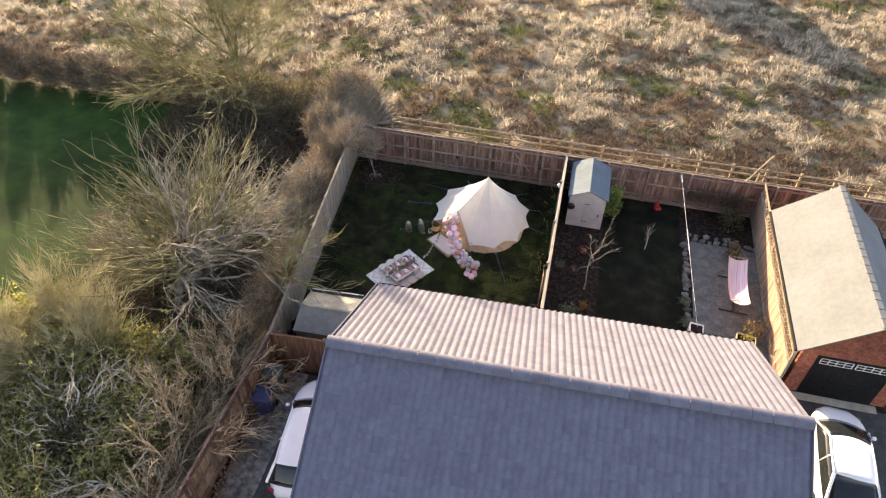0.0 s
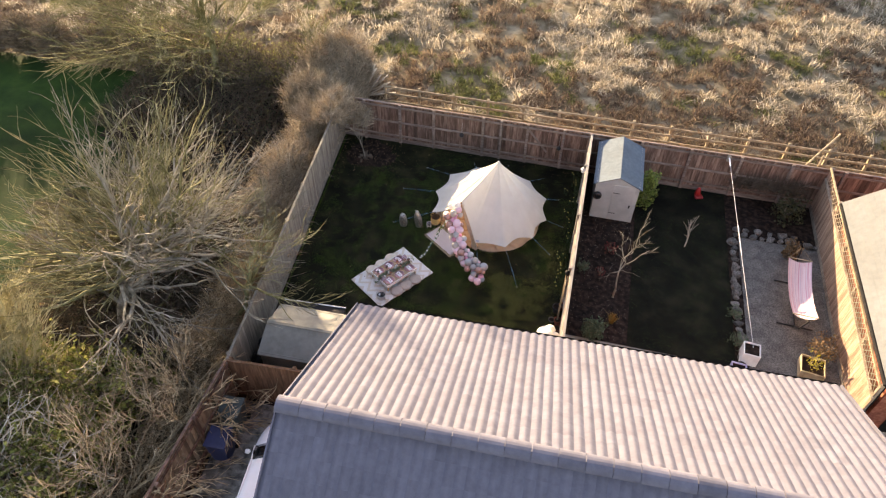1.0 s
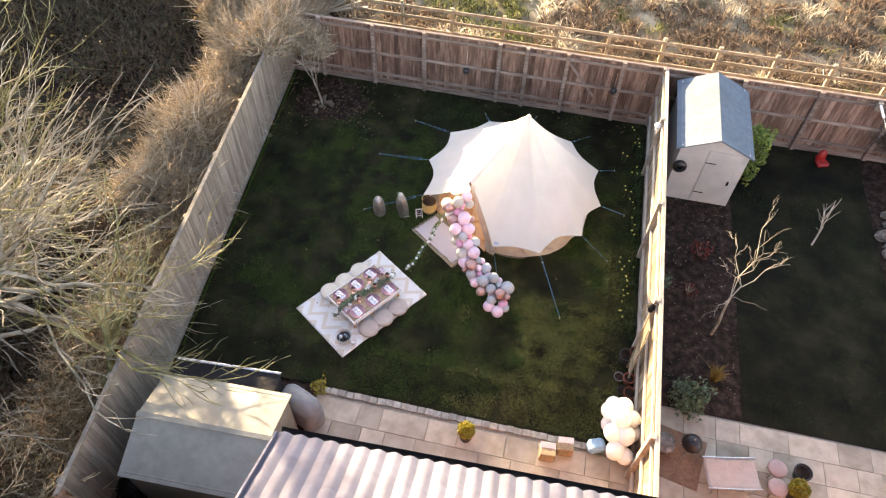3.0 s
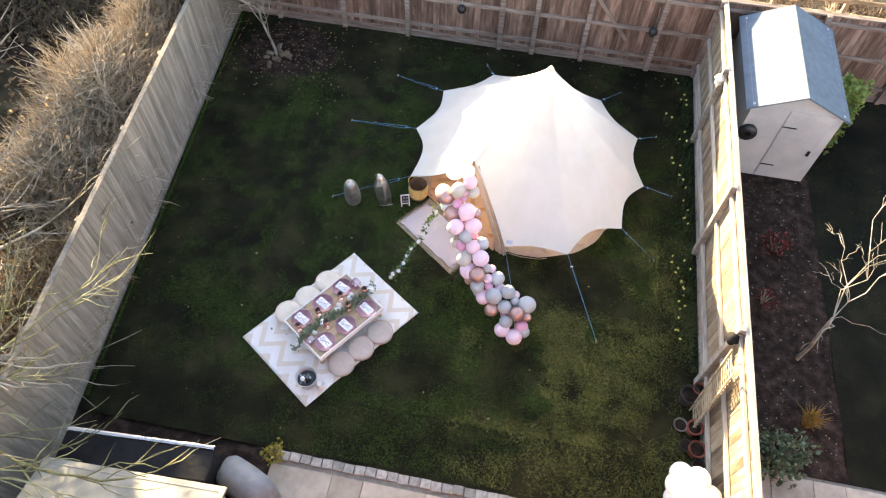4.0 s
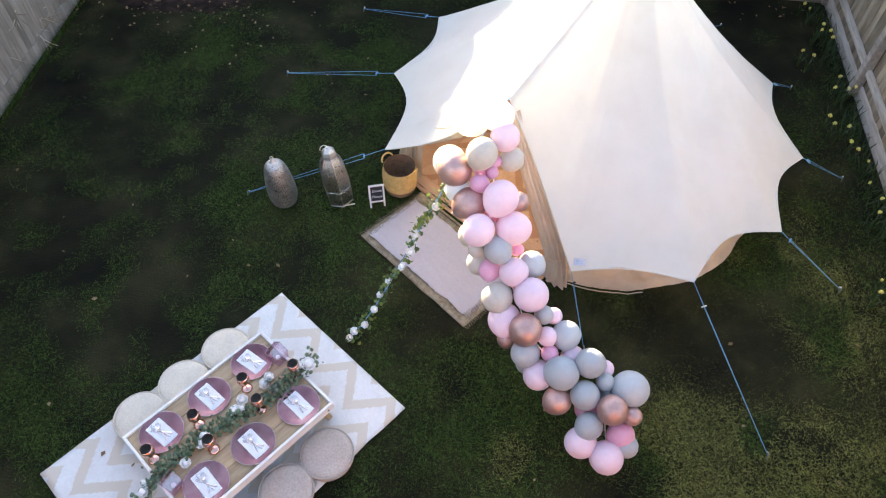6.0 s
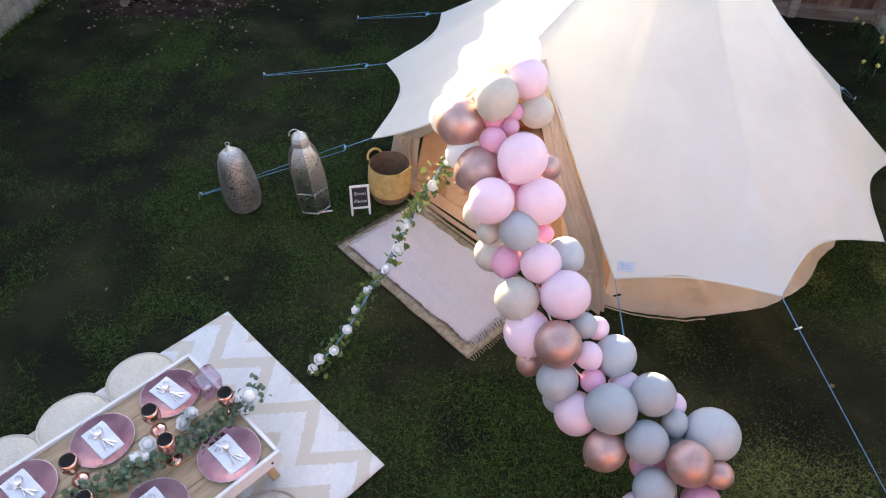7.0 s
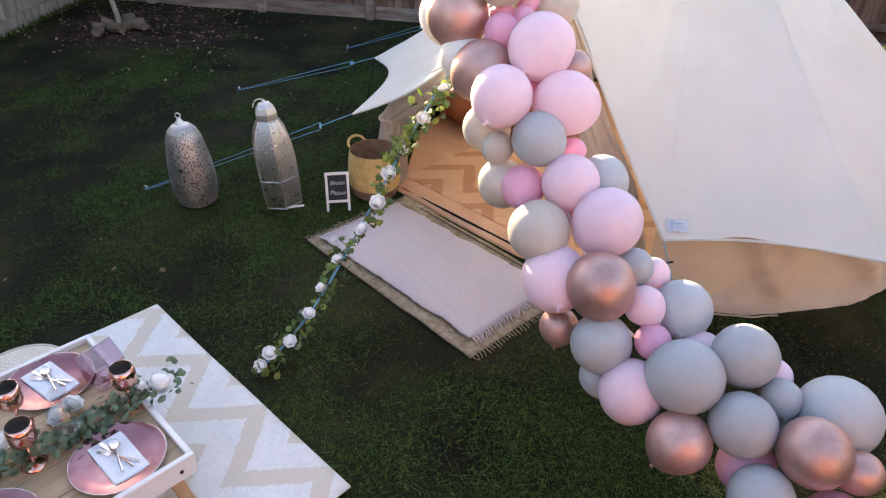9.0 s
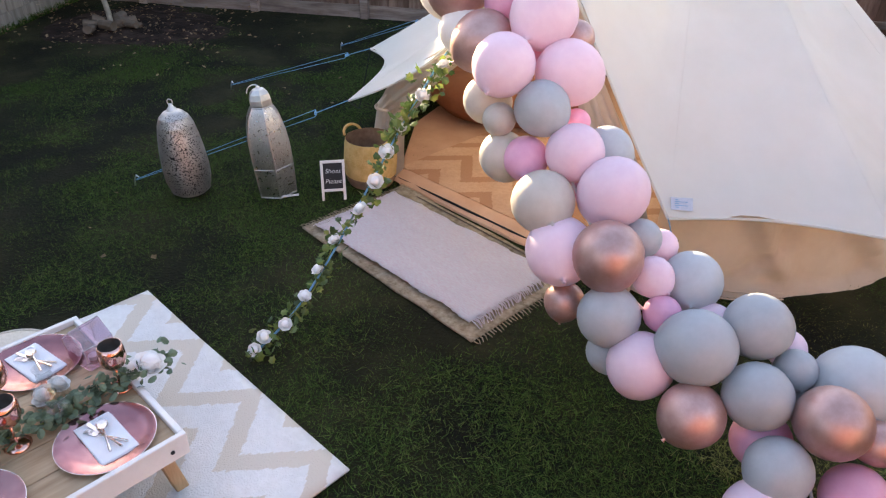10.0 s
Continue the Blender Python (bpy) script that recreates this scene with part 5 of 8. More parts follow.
def tent_wall():
    """The low wall hangs inside the hem, bellied and creased, down to the grass, with a flat skirt along its foot."""
    pts = []
    n = 26
    for a, b in zip(CORNERS, CORNERS[1:]):
        for j in range(n):
            u = j / n
            x, y = (a[0] + (b[0] - a[0]) * u) * WALL_R, (a[1] + (b[1] - a[1]) * u) * WALL_R
            r = 1.0 + (0.03 if a is CORNERS[0] else 0.055) * math.sin(math.pi * u)
            bow = math.sin(math.pi * u)
            s = WALL_R * r / (1 - (0.03 if a is CORNERS[0] else 0.075) * bow)
            z = a[2] + (b[2] - a[2]) * u + (0.0 if a is CORNERS[0] else 0.05) * bow
            pts.append((x * r, y * r, TENT_Z + (z - TENT_Z) * s - 0.13 * math.sin(math.pi * s ** 0.9) - 0.045))
    pts.append((CORNERS[-1][0] * WALL_R, CORNERS[-1][1] * WALL_R, CORNERS[-1][2] + 0.12))
    verts, faces = [], []
    rows = 22
    for i, (x, y, z) in enumerate(pts):
        g = i / n
        for s in range(rows + 1):
            h = s / rows
            slant = max(0.0, math.sin(9.0 * g + 4.2 * h + 2.0 * noise.noise(Vector((g * 2.0, h, 3.0))))) ** 4
            other = max(0.0, math.sin(7.0 * g - 5.0 * h + 3.0 * noise.noise(Vector((g * 1.3, h, 8.0))))) ** 6
            k = 1 + 0.008 * (1 - h) * math.sin(math.pi * (0.25 + h)) + 0.010 * noise.noise(Vector((g * 2.6 + h * 1.6, h * 1.2, 5))) + math.sin(math.pi * h) * (0.036 * slant - 0.026 * other)
            if s < 3:
                k += 0.010 * (3 - s) + 0.006 * noise.noise(Vector((g * 9.0, s, 1.0)))
            verts.append((x * k, y * k, 0.006 + z * h ** 1.15))
    for i in range(len(pts) - 1):
        for s in range(rows):
            a = i * (rows + 1) + s
            faces.append((a, a + rows + 1, a + rows + 2, a + 1))
    return verts, faces


v, f = tent_wall()
for lift, push in ((0.035, 1.022), (0.062, 1.014)):
    bm = bmesh.new()
    tube(bm, [(v[k][0] * push, v[k][1] * push, lift + 0.012 * noise.noise(Vector((k * 0.004, lift * 40, 2.0)))) for k in range(0, 21 * 23, 23)], 0.005, 5)
    part("foot_fold", bm, "canvas_wall", tent, "rolled fold along the foot of the wall", smooth=True)
from_lists("wall", v, f, "canvas_wall", tent, "low canvas wall creased under the hem, warm shade put into its tan", smooth=True)


def gathered(name, pts, wide, thick, folds, seed, label):
    """A door curtain drawn together into a hanging bundle of folds along a line."""
    pts = [Vector(p) for p in pts]
    n, rows = 72, 40
    verts, faces = [], []
    for r in range(rows + 1):
        q = r / rows * (len(pts) - 1)
        i = min(len(pts) - 2, int(q))
        u = q - i
        w = u * u * (3 - 2 * u)
        p = pts[i].lerp(pts[i + 1], u)
        d = (pts[i + 1] - pts[i]).normalized()
        if i + 2 < len(pts):
            d = d.lerp((pts[i + 2] - pts[i + 1]).normalized(), w).normalized()
        across = Vector((-d.y, d.x, 0.0)) if abs(d.z) < 0.6 else Vector((0.80, -0.60, 0.0))
        across = (across - d * across.dot(d)).normalized()
        outward = d.cross(across)
        a = wide[i] + (wide[i + 1] - wide[i]) * w
        b = thick[i] + (thick[i + 1] - thick[i]) * w
        for k in range(n):
            t = 2 * math.pi * k / n
            f = 1 + 0.20 * math.sin(folds * t + seed + 1.4 * math.sin(3.0 * r / rows + seed)) + 0.12 * noise.noise(Vector((3 * math.cos(t), 3 * math.sin(t), 5 * r / rows + seed)))
            verts.append((p + across * (a * f * math.cos(t)) + outward * (b * f * math.sin(t)))[:])
    for r in range(rows):
        for k in range(n):
            faces.append((r * n + k, r * n + (k + 1) % n, (r + 1) * n + (k + 1) % n, (r + 1) * n + k))
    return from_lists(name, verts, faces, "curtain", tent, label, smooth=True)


gathered("door_flap", [(-1.02, -1.58, 1.54), (-1.38, -1.36, 0.98), (-1.76, -1.10, 0.62), (-1.90, -0.98, 0.45), (-1.94, -0.93, 0.02)], [0.035, 0.055, 0.085, 0.075, 0.11], [0.03, 0.035, 0.05, 0.045, 0.06], 9, 1.0, "canvas door curtain tied back in folds, warm light put into its tan")
gathered("door_flap", [(-0.90, -1.70, 1.60), (-0.70, -1.90, 1.10), (-0.47, -2.10, 0.66), (-0.36, -2.16, 0.36), (-0.33, -2.14, 0.02)], [0.05, 0.07, 0.10, 0.10, 0.13], [0.03, 0.04, 0.05, 0.05, 0.06], 10, 3.0, "canvas door curtain tied back in folds, warm light put into its tan")
for p in ((-1.90, -0.98, 0.45), (-0.37, -2.155, 0.40)):
    part("tie", lathe([(0.085, -0.012), (0.09, 0.0), (0.085, 0.012)], 20, cap=False), "canvas_wall", tent, where=Matrix.Translation(p) @ Matrix.Diagonal((1.0, 0.8, 1.0, 1.0)))
bm = bmesh.new()
tube(bm, [(-1.80, -1.16, 0.02), (-1.36, -1.485, 0.035), (-0.90, -1.80, 0.03), (-0.36, -2.14, 0.02)], 0.008, 6)
part("door_sill", bm, "black", tent, "black zip tape along the door sill")
v, f = [], []
for i in range(41):
    u = i / 40
    x, y = -1.78 + 1.38 * u, -1.13 - 0.99 * u
    for k, (o, z) in enumerate(((-0.075, 0.014), (-0.04, 0.030), (0.0, 0.046), (0.05, 0.050), (0.085, 0.030), (0.10, 0.022))):
        e = 0.008 * noise.noise(Vector((u * 9, k * 0.7, 2.0)))
        v.append((x + 0.582 * o, y + 0.813 * o, z + e))
f = [(i * 6 + k, i * 6 + k + 1, i * 6 + k + 7, i * 6 + k + 6) for i in range(40) for k in range(5)]
from_lists("sill_flap", v, f, "ground_sheet", tent, "soft folded edge of the groundsheet at the door", smooth=True)
# maker's tag sewn at the hem: pale patch with blue bars
tag = part("sewn_tag", block(-0.05, 0.05, -0.002, 0.002, -0.03, 0.03), "tag_cloth", tent, "small pale sewn tag with blue print", where=pose(-0.190, -2.385, 0.645, -46, 0, 4))
for k in range(5):
    part("bar", block(-0.032, -0.032 + 0.018 + 0.040 * (k % 2), -0.004, -0.0022, 0.017 - 0.009 * k, 0.0195 - 0.009 * k), "rope_blue", tag)

# ground sheet inside and the rug on it
inner = [(c[0] * WALL_R * 1.0, c[1] * WALL_R * 1.0) for c in CORNERS[:-1]] + [(-1.80, -1.14), (-1.76, -1.24), (-0.94, -1.83), (-0.36, -2.13)]
bm = bmesh.new()
lo = [bm.verts.new((x, y, 0.004)) for x, y in inner]
hi = [bm.verts.new((x * 0.995, y * 0.995, 0.020)) for x, y in inner]
bm.faces.new(hi)
for i in range(len(inner)):
    j = (i + 1) % len(inner)
    bm.faces.new((lo[i], lo[j], hi[j], hi[i]))
bmesh.ops.recalc_face_normals(bm, faces=bm.faces[:])
part("groundsheet", bm, "ground_sheet", tent, "groundsheet with the tent's orange inner light put into its colour")


def guy_rope(i):
    c, g = CORNERS[i], PEGS[i]
    a, b = Vector(c), Vector((g[0], g[1], 0.02))
    rope = thing("guy_rope", pose(0, 0, 0), "blue guy rope from the tent's eave to a steel peg", "guy rope", "guy ropes of the tent")
    L = (b - a)
    k = 0.15
    knot = a + L * k
    bm = bmesh.new()
    tube(bm, [a, knot], 0.0028, 6)
    part("eave_loop", bm, "rope_blue", rope)
    side = L.normalized().cross(Vector((0, 0, 1))) * 0.016 + Vector((0, 0, 0.020))
    for s in (-1, 1):
        bm = bmesh.new()
        tube(bm, [knot + side * s * 0.9, b + side * s * 0.12 + Vector((0, 0, 0.02))], 0.0021, 6)
        part("cord", bm, "rope_blue", rope)
    bm = bmesh.new()
    box(bm, -0.024, 0.024, -0.005, 0.005, -0.011, 0.011, 0.003, Matrix.Translation(knot) @ L.to_track_quat("Y", "Z").to_matrix().to_4x4())
    part("slider", bm, {0: "black", 1: "white_trim"}.get(i, "rope_blue"), rope, "plastic rope slider")
    bm = bmesh.new()
    d = L.normalized()
    tube(bm, [b + d * 0.02 + Vector((0, 0, -0.10)), b + Vector((0, 0, 0.03)), b - d * 0.015 + Vector((0, 0, 0.05)), b - d * 0.03 + Vector((0, 0, 0.03))], 0.006, 6)
    part("peg", bm, "steel", rope)
    return rope


for i in range(len(CORNERS)):
    guy_rope(i)
# a thin cord slung between two western eave corners
bm = bmesh.new()
tube(bm, [(-2.21, -0.18, 0.60), (-2.16, -0.75, 0.33), (-2.07, -1.31, 0.585)], 0.004, 5)
tagged(obj("slack_cord", bm, "black"), "thin slack cord between two eave corners", "cord")

tent_rug = obj("tent_rug", block(-0.95, 0.95, -0.7, 0.7, 0.0, 0.010, 0.003), "chevron_in", where=pose(-0.62, -0.98, 0.021, 0, 0, -35))
tagged(tent_rug, "chevron rug lying on the tent floor, orange inner light put into its colour", "rug")
floor_pouf = obj("floor_cushion", lathe([(0.0, 0.0), (0.36, 0.01), (0.44, 0.10), (0.46, 0.20), (0.40, 0.31), (0.2, 0.36), (0, 0.37)], 28), "pouf_tan", smooth=True, where=pose(-1.13, 0.22, 0.032) @ Matrix.Diagonal((1.5, 1.05, 1.15, 1.0)))
tagged(floor_pouf, "large round rust-brown cushion on the tent floor", "cushion")

# ---------------------------------------------------------------- balloon garland over the door
garland_root = thing("balloon_garland", pose(0, 0, 0), "pink, grey, sand and rose gold balloons falling from the door", "balloon garland")


def balloon_mesh(name, material):
    """A blown balloon: round, a little longer towards the knot, with its lip."""
    prof = []
    for i in range(15):
        a = math.pi * i / 14
        r, z = math.sin(a), -math.cos(a)
        if z < 0:
            z *= 1.10
            r *= 1 - 0.10 * (-z) ** 2 * 0.9
        prof.append((max(r, 0.0), z))
    prof = [(0.045, -1.20), (0.075, -1.185), (0.03, -1.12)] + prof[1:]
    bm = lathe(prof, 24, cap=False)
    me = bpy.data.meshes.new(name)
    bm.to_mesh(me)
    bm.free()
    me.materials.append(M[material])
    me.polygons.foreach_set("use_smooth", [True] * len(me.polygons))
    return me


PINK = [(-0.94, -2.16, 1.73, 0.112), (-0.91, -2.54, 1.48, 0.134), (-1.04, -2.75, 1.34, 0.121), (-0.79, -2.66, 1.30, 0.129), (-0.74, -2.89, 1.07, 0.112), (-0.59, -3.01, 0.98, 0.132), (-0.76, -3.14, 0.79, 0.128),
        (-0.39, -3.05, 0.80, 0.065), (-0.43, -3.22, 0.77, 0.075), (-0.21, -3.28, 0.62, 0.092), (-0.45, -3.43, 0.54, 0.117), (0.04, -3.33, 0.61, 0.067), (-0.08, -3.82, 0.32, 0.118), (0.12, -3.89, 0.29, 0.128)]
ROSE = [(-0.99, -2.28, 1.59, 0.05), (-1.09, -2.32, 1.53, 0.056), (-1.0, -2.35, 1.54, 0.05), (-1.08, -2.44, 1.50, 0.074), (-0.95, -2.55, 1.32, 0.069), (-0.74, -2.72, 1.13, 0.05), (-0.92, -2.85, 1.01, 0.088),
        (-0.68, -2.89, 0.94, 0.071), (-0.39, -3.31, 0.68, 0.067), (-0.05, -3.58, 0.41, 0.10), (0.21, -3.73, 0.37, 0.102)]
GREY = [(-0.88, -2.80, 1.20, 0.107), (-0.61, -2.76, 1.03, 0.103), (-0.47, -3.08, 0.84, 0.074), (-0.28, -3.16, 0.73, 0.111), (-0.57, -3.32, 0.65, 0.112), (-0.55, -3.32, 0.49, 0.078), (-0.29, -3.45, 0.66, 0.13),
        (-0.09, -3.36, 0.71, 0.113), (0.04, -3.44, 0.61, 0.07), (-0.10, -3.56, 0.58, 0.111), (0.233, -3.452, 0.572, 0.140), (0.08, -3.47, 0.49, 0.066), (-0.04, -3.73, 0.44, 0.104), (0.26, -3.79, 0.32, 0.09)]
SAND = [(-1.09, -2.33, 1.70, 0.117), (-0.87, -2.22, 1.57, 0.094), (-1.10, -2.67, 1.17, 0.098), (-1.04, -2.77, 1.13, 0.066), (-1.01, -2.78, 0.98, 0.099), (-0.84, -3.04, 0.93, 0.12)]
IVORY = [(-1.22, -1.98, 1.69, 0.126), (-1.01, -2.05, 1.83, 0.121), (-1.33, -2.26, 1.50, 0.13), (-1.24, -2.41, 1.37, 0.103)]
GOLD = [(-1.28, -2.35, 1.53, 0.135), (-1.14, -2.53, 1.36, 0.128), (-0.77, -2.46, 1.38, 0.075), (-0.60, -3.24, 0.85, 0.125), (-0.72, -3.19, 0.60, 0.077), (-0.29, -3.59, 0.49, 0.108), (0.10, -3.65, 0.59, 0.115), (0.26, -3.64, 0.52, 0.072)]
brand = random.Random(4)
for colour, rows, material in (("pale pink balloon", PINK, "pink"), ("rose pink balloon", ROSE, "hot_pink"), ("dove grey balloon", GREY, "grey_latex"), ("sand balloon", SAND, "sand_latex"),
                               ("ivory balloon", IVORY, "ivory_latex"), ("rose gold chrome balloon", GOLD, "rose_gold")):
    me = balloon_mesh("balloon", material)
    for x, y, z, r in rows:
        ob = share("balloon", me, garland_root, Matrix.LocRotScale((x, y, z), Euler((radians(brand.uniform(-75, 75)), radians(brand.uniform(-75, 75)), radians(brand.uniform(0, 360)))), (r, r, r * brand.uniform(0.97, 1.05))))
        tagged(ob, colour)
bm = bmesh.new()
tube(bm, [(-0.98, -1.72, 1.70), (-1.02, -2.2, 1.62), (-0.93, -2.62, 1.3), (-0.74, -2.95, 0.98), (-0.55, -3.22, 0.72), (-0.2, -3.45, 0.55), (0.08, -3.62, 0.4), (0.14, -3.8, 0.2)], 0.006, 5)
part("strip", bm, "white_latex", garland_root)

# ---------------------------------------------------------------- the picnic: rug, low table, place settings
TURN = -34.8
TABLE = pose(-2.716, -4.06, 0.012, 0, 0, TURN)
TOP = 0.262          # height of the boards
v, f = [], []
nx, ny = 32, 46
for j in range(ny + 1):
    for i in range(nx + 1):
        x, y = -0.8 + 1.6 * i / nx, -1.15 + 2.3 * j / ny
        e = 0.010 * noise.noise(Vector((x * 1.7, y * 1.7, 7))) + 0.006
        edge = 0.014 * max(0.0, math.sin(9 * y + 1)) ** 3 if i in (0, nx) else 0.0
        v.append((x + (edge if i == 0 else -edge) * 0.4, y, 0.012 + max(0, e) + edge * 0.5))
f = [(j * (nx + 1) + i, j * (nx + 1) + i + 1, (j + 1) * (nx + 1) + i + 1, (j + 1) * (nx + 1) + i) for j in range(ny) for i in range(nx)]
rug = from_lists("chevron_rug", v, f, "chevron", smooth=True)
rug.matrix_basis = pose(-2.766, -4.118, 0.004, 0, 0, TURN)
sol = rug.modifiers.new("thickness", "SOLIDIFY")
sol.thickness, sol.offset = 0.009, -1.0
tagged(rug, "cream outdoor rug with sand zigzag bands on the lawn", "rug")

table = thing("low_table", TABLE, "low white-framed picnic table with oiled pine boards", "table")
HXT, HYT = 0.457, 0.640
for sx in (-1, 1):
    part("side_rail", block(min(sx * HXT, sx * (HXT - 0.022)), max(sx * HXT, sx * (HXT - 0.022)), -HYT, HYT, TOP - 0.075, TOP + 0.022, 0.003), "table_white", table, "white painted rail")
    part("end_rail", block(-HXT + 0.0225, HXT - 0.0225, min(sx * HYT, sx * (HYT - 0.022)), max(sx * HYT, sx * (HYT - 0.022)), TOP - 0.0748, TOP + 0.0218, 0.003), "table_white", table, "white painted rail")
for k in range(6):
    w = (2 * HXT - 0.046) / 6
    x0 = -HXT + 0.023 + k * w
    part("board", block(x0 + 0.0015, x0 + w - 0.0015, -HYT + 0.0225, HYT - 0.0225, TOP - 0.018, TOP, 0.002), "table_wood", table)
for sx in (-1, 1):
    for sy in (-1, 1):
        bm = bmesh.new()
        box(bm, -0.024, 0.024, -0.024, 0.024, 0, TOP - 0.02, 0.004)
        for vv in bm.verts:
            k = 1 - vv.co.z / (TOP - 0.02)
            vv.co.y += sy * 0.045 * k
            vv.co.x += sx * 0.01 * k
        leg = part("leg", bm, "pine", table, "raw pine leg", where=pose(sx * (HXT - 0.06), sy * (HYT - 0.09), 0.0, 0, 0, 0))
        part("bolt", lathe([(0.0, 0.0), (0.008, 0.0), (0.007, 0.005), (0, 0.006)], 10, cap=False), "dark_metal", table, where=pose(sx * HXT, sy * (HYT - 0.06), TOP - 0.03, 0, 90 * sx, 0))


def on_table(x, y, z=0.0, rz=0.0):
    return TABLE @ pose(x, y, TOP + z, 0, 0, rz)


def plate_set(x, y, rz):
    pl = obj("charger_plate", lathe([(0.0, 0.004), (0.105, 0.004), (0.125, 0.009), (0.160, 0.016), (0.1635, 0.0165), (0.1635, 0.0135), (0.13, 0.004), (0.11, 0.0), (0.0, 0.0)], 40, cap=False), "plate", smooth=True, where=on_table(x, y, 0.001, 0))
    tagged(pl, "round metallic rose charger plate on the table", "plate", "charger plates on the table")
    part("rim", lathe([(0.1615, 0.0158), (0.1640, 0.0172), (0.1655, 0.0160), (0.1640, 0.0140)], 48, cap=False), "cutlery", pl, "thin bright rose gold rim", smooth=True)
    bm = bmesh.new()
    for k in range(3):
        box(bm, -0.064 + 0.001 * k, 0.064 - 0.0015 * k, -0.112 + 0.002 * k, 0.112 - 0.001 * k, 0.0004 + 0.0026 * k, 0.0027 + 0.0026 * k, 0.0010, pose(0, 0, 0, 0, 0, 0.8 * k))
    na = obj("napkin", bm, "linen", where=on_table(x, y, 0.006, rz))
    tagged(na, "folded white linen napkin on a plate", "napkin", "napkins on the plates")
    for kind, a, s in (("fork", 30, -1), ("spoon", -14, 1), ("knife", 12, 1)):
        bm = bmesh.new()
        zz = {"fork": 0.0035, "knife": 0.0065, "spoon": 0.0105}[kind]
        tube(bm, [(0, -0.085, zz), (0, -0.03, zz), (0, 0.03, zz)], [0.0048, 0.0036, 0.003], 6)
        if kind == "spoon":
            head = lathe([(0.0, -0.003), (0.012, -0.002), (0.019, 0.003), (0.020, 0.0045), (0.015, 0.002), (0.0, 0.0)], 16, cap=False)
            me = bpy.data.meshes.new("tmp")
            head.to_mesh(me)
            head.free()
            me.transform(Matrix.Translation((0, 0.053, zz)) @ Matrix.Diagonal((1, 1.4, 1, 1)))
            bm.from_mesh(me)
            bpy.data.meshes.remove(me)
        elif kind == "fork":
            box(bm, -0.010, 0.010, 0.03, 0.05, zz - 0.0012, zz + 0.0012, 0.0006)
            for q in range(4):
                box(bm, -0.0098 + 0.0056 * q, -0.0070 + 0.0056 * q, 0.0495, 0.082, zz - 0.0011, zz + 0.0011)
        else:
            box(bm, -0.007, 0.008, 0.028, 0.10, zz - 0.001, zz + 0.001, 0.0006)
        ob = obj(kind, bm, "cutlery", smooth=False, where=on_table(x, y, 0.0150, rz + a + (180 if kind == "fork" else 0) * 0))
        tagged(ob, f"champagne gold {kind} lying on a napkin", kind, f"{kind}s on the napkins")


for x, y, rz in ((-0.285, -0.41, 97), (-0.27, 0.005, 94), (-0.285, 0.415, 99), (0.275, -0.40, 88), (0.277, 0.012, 92), (0.276, 0.44, 91)):
    plate_set(x, y, rz)


def goblet(x, y):
    g = thing("goblet", on_table(x, y, 0.001) @ Matrix.Scale(1.2, 4), "rose copper wine goblet standing by a plate", "goblet", "goblets on the table")
    part("foot", lathe([(0.0, 0.0), (0.036, 0.0), (0.037, 0.002), (0.022, 0.007), (0.006, 0.014), (0.0, 0.016)], 24, cap=False), "copper", g, smooth=True)
    part("stem", lathe([(0.0045, 0.010), (0.0036, 0.04), (0.0045, 0.078)], 10), "copper", g, smooth=True)
    part("bowl", lathe([(0.0, 0.074), (0.016, 0.079), (0.034, 0.098), (0.0405, 0.122), (0.039, 0.148), (0.0345, 0.168), (0.0335, 0.168)], 28, cap=False), "copper", g, smooth=True)
    part("lining", lathe([(0.0335, 0.168), (0.037, 0.147), (0.0385, 0.122), (0.032, 0.1), (0.015, 0.082), (0.0, 0.078)], 28, cap=False), "dull_silver", g, "dull steel inside", smooth=True)


for x, y in ((-0.125, 0.25), (0.06, 0.59), (-0.14, -0.18), (0.092, 0.22), (-0.15, -0.56), (0.10, -0.215)):
    goblet(x, y)


def terrarium(x, y, s):
    """A gabled pink glass candle house with fine metal edges."""
    t = thing("glass_lantern", on_table(x, y, 0.001, 12), "gabled pink glass tealight lantern with fine metal edges", "lantern", "glass lanterns on the table")
    w, d, e, r = 0.048 * s, 0.044 * s, 0.088 * s, 0.138 * s
    p = [Vector(q) for q in ((-w, -d, 0.002), (w, -d, 0.002), (w * 1.12, -d * 1.1, e), (0, -d * 1.1, r), (-w * 1.12, -d * 1.1, e),
                             (-w, d, 0.002), (w, d, 0.002), (w * 1.12, d * 1.1, e), (0, d * 1.1, r), (-w * 1.12, d * 1.1, e))]
    for nm, q in (("front_pane", (0, 1, 2, 3, 4)), ("back_pane", (6, 5, 9, 8, 7)), ("side_pane", (1, 6, 7, 2)), ("side_pane", (5, 0, 4, 9)), ("roof_pane", (2, 7, 8, 3)), ("roof_pane", (9, 4, 3, 8)), ("base", (5, 6, 1, 0))):
        bm = bmesh.new()
        bm.faces.new([bm.verts.new(p[i]) for i in q])
        part(nm, bm, "pane_pink", t)
    for i, j in ((0, 1), (1, 2), (2, 3), (3, 4), (4, 0), (5, 6), (6, 7), (7, 8), (8, 9), (9, 5), (0, 5), (1, 6), (2, 7), (3, 8), (4, 9)):
        bm = bmesh.new()
        tube(bm, [p[i], p[j]], 0.0013, 5)
        part("edge_bar", bm, "cutlery", t)
    part("candle", lathe([(0.0, 0.003), (0.018, 0.003), (0.018, 0.02), (0.0, 0.021)], 14, cap=False), "ivory_latex", t, "white tealight")


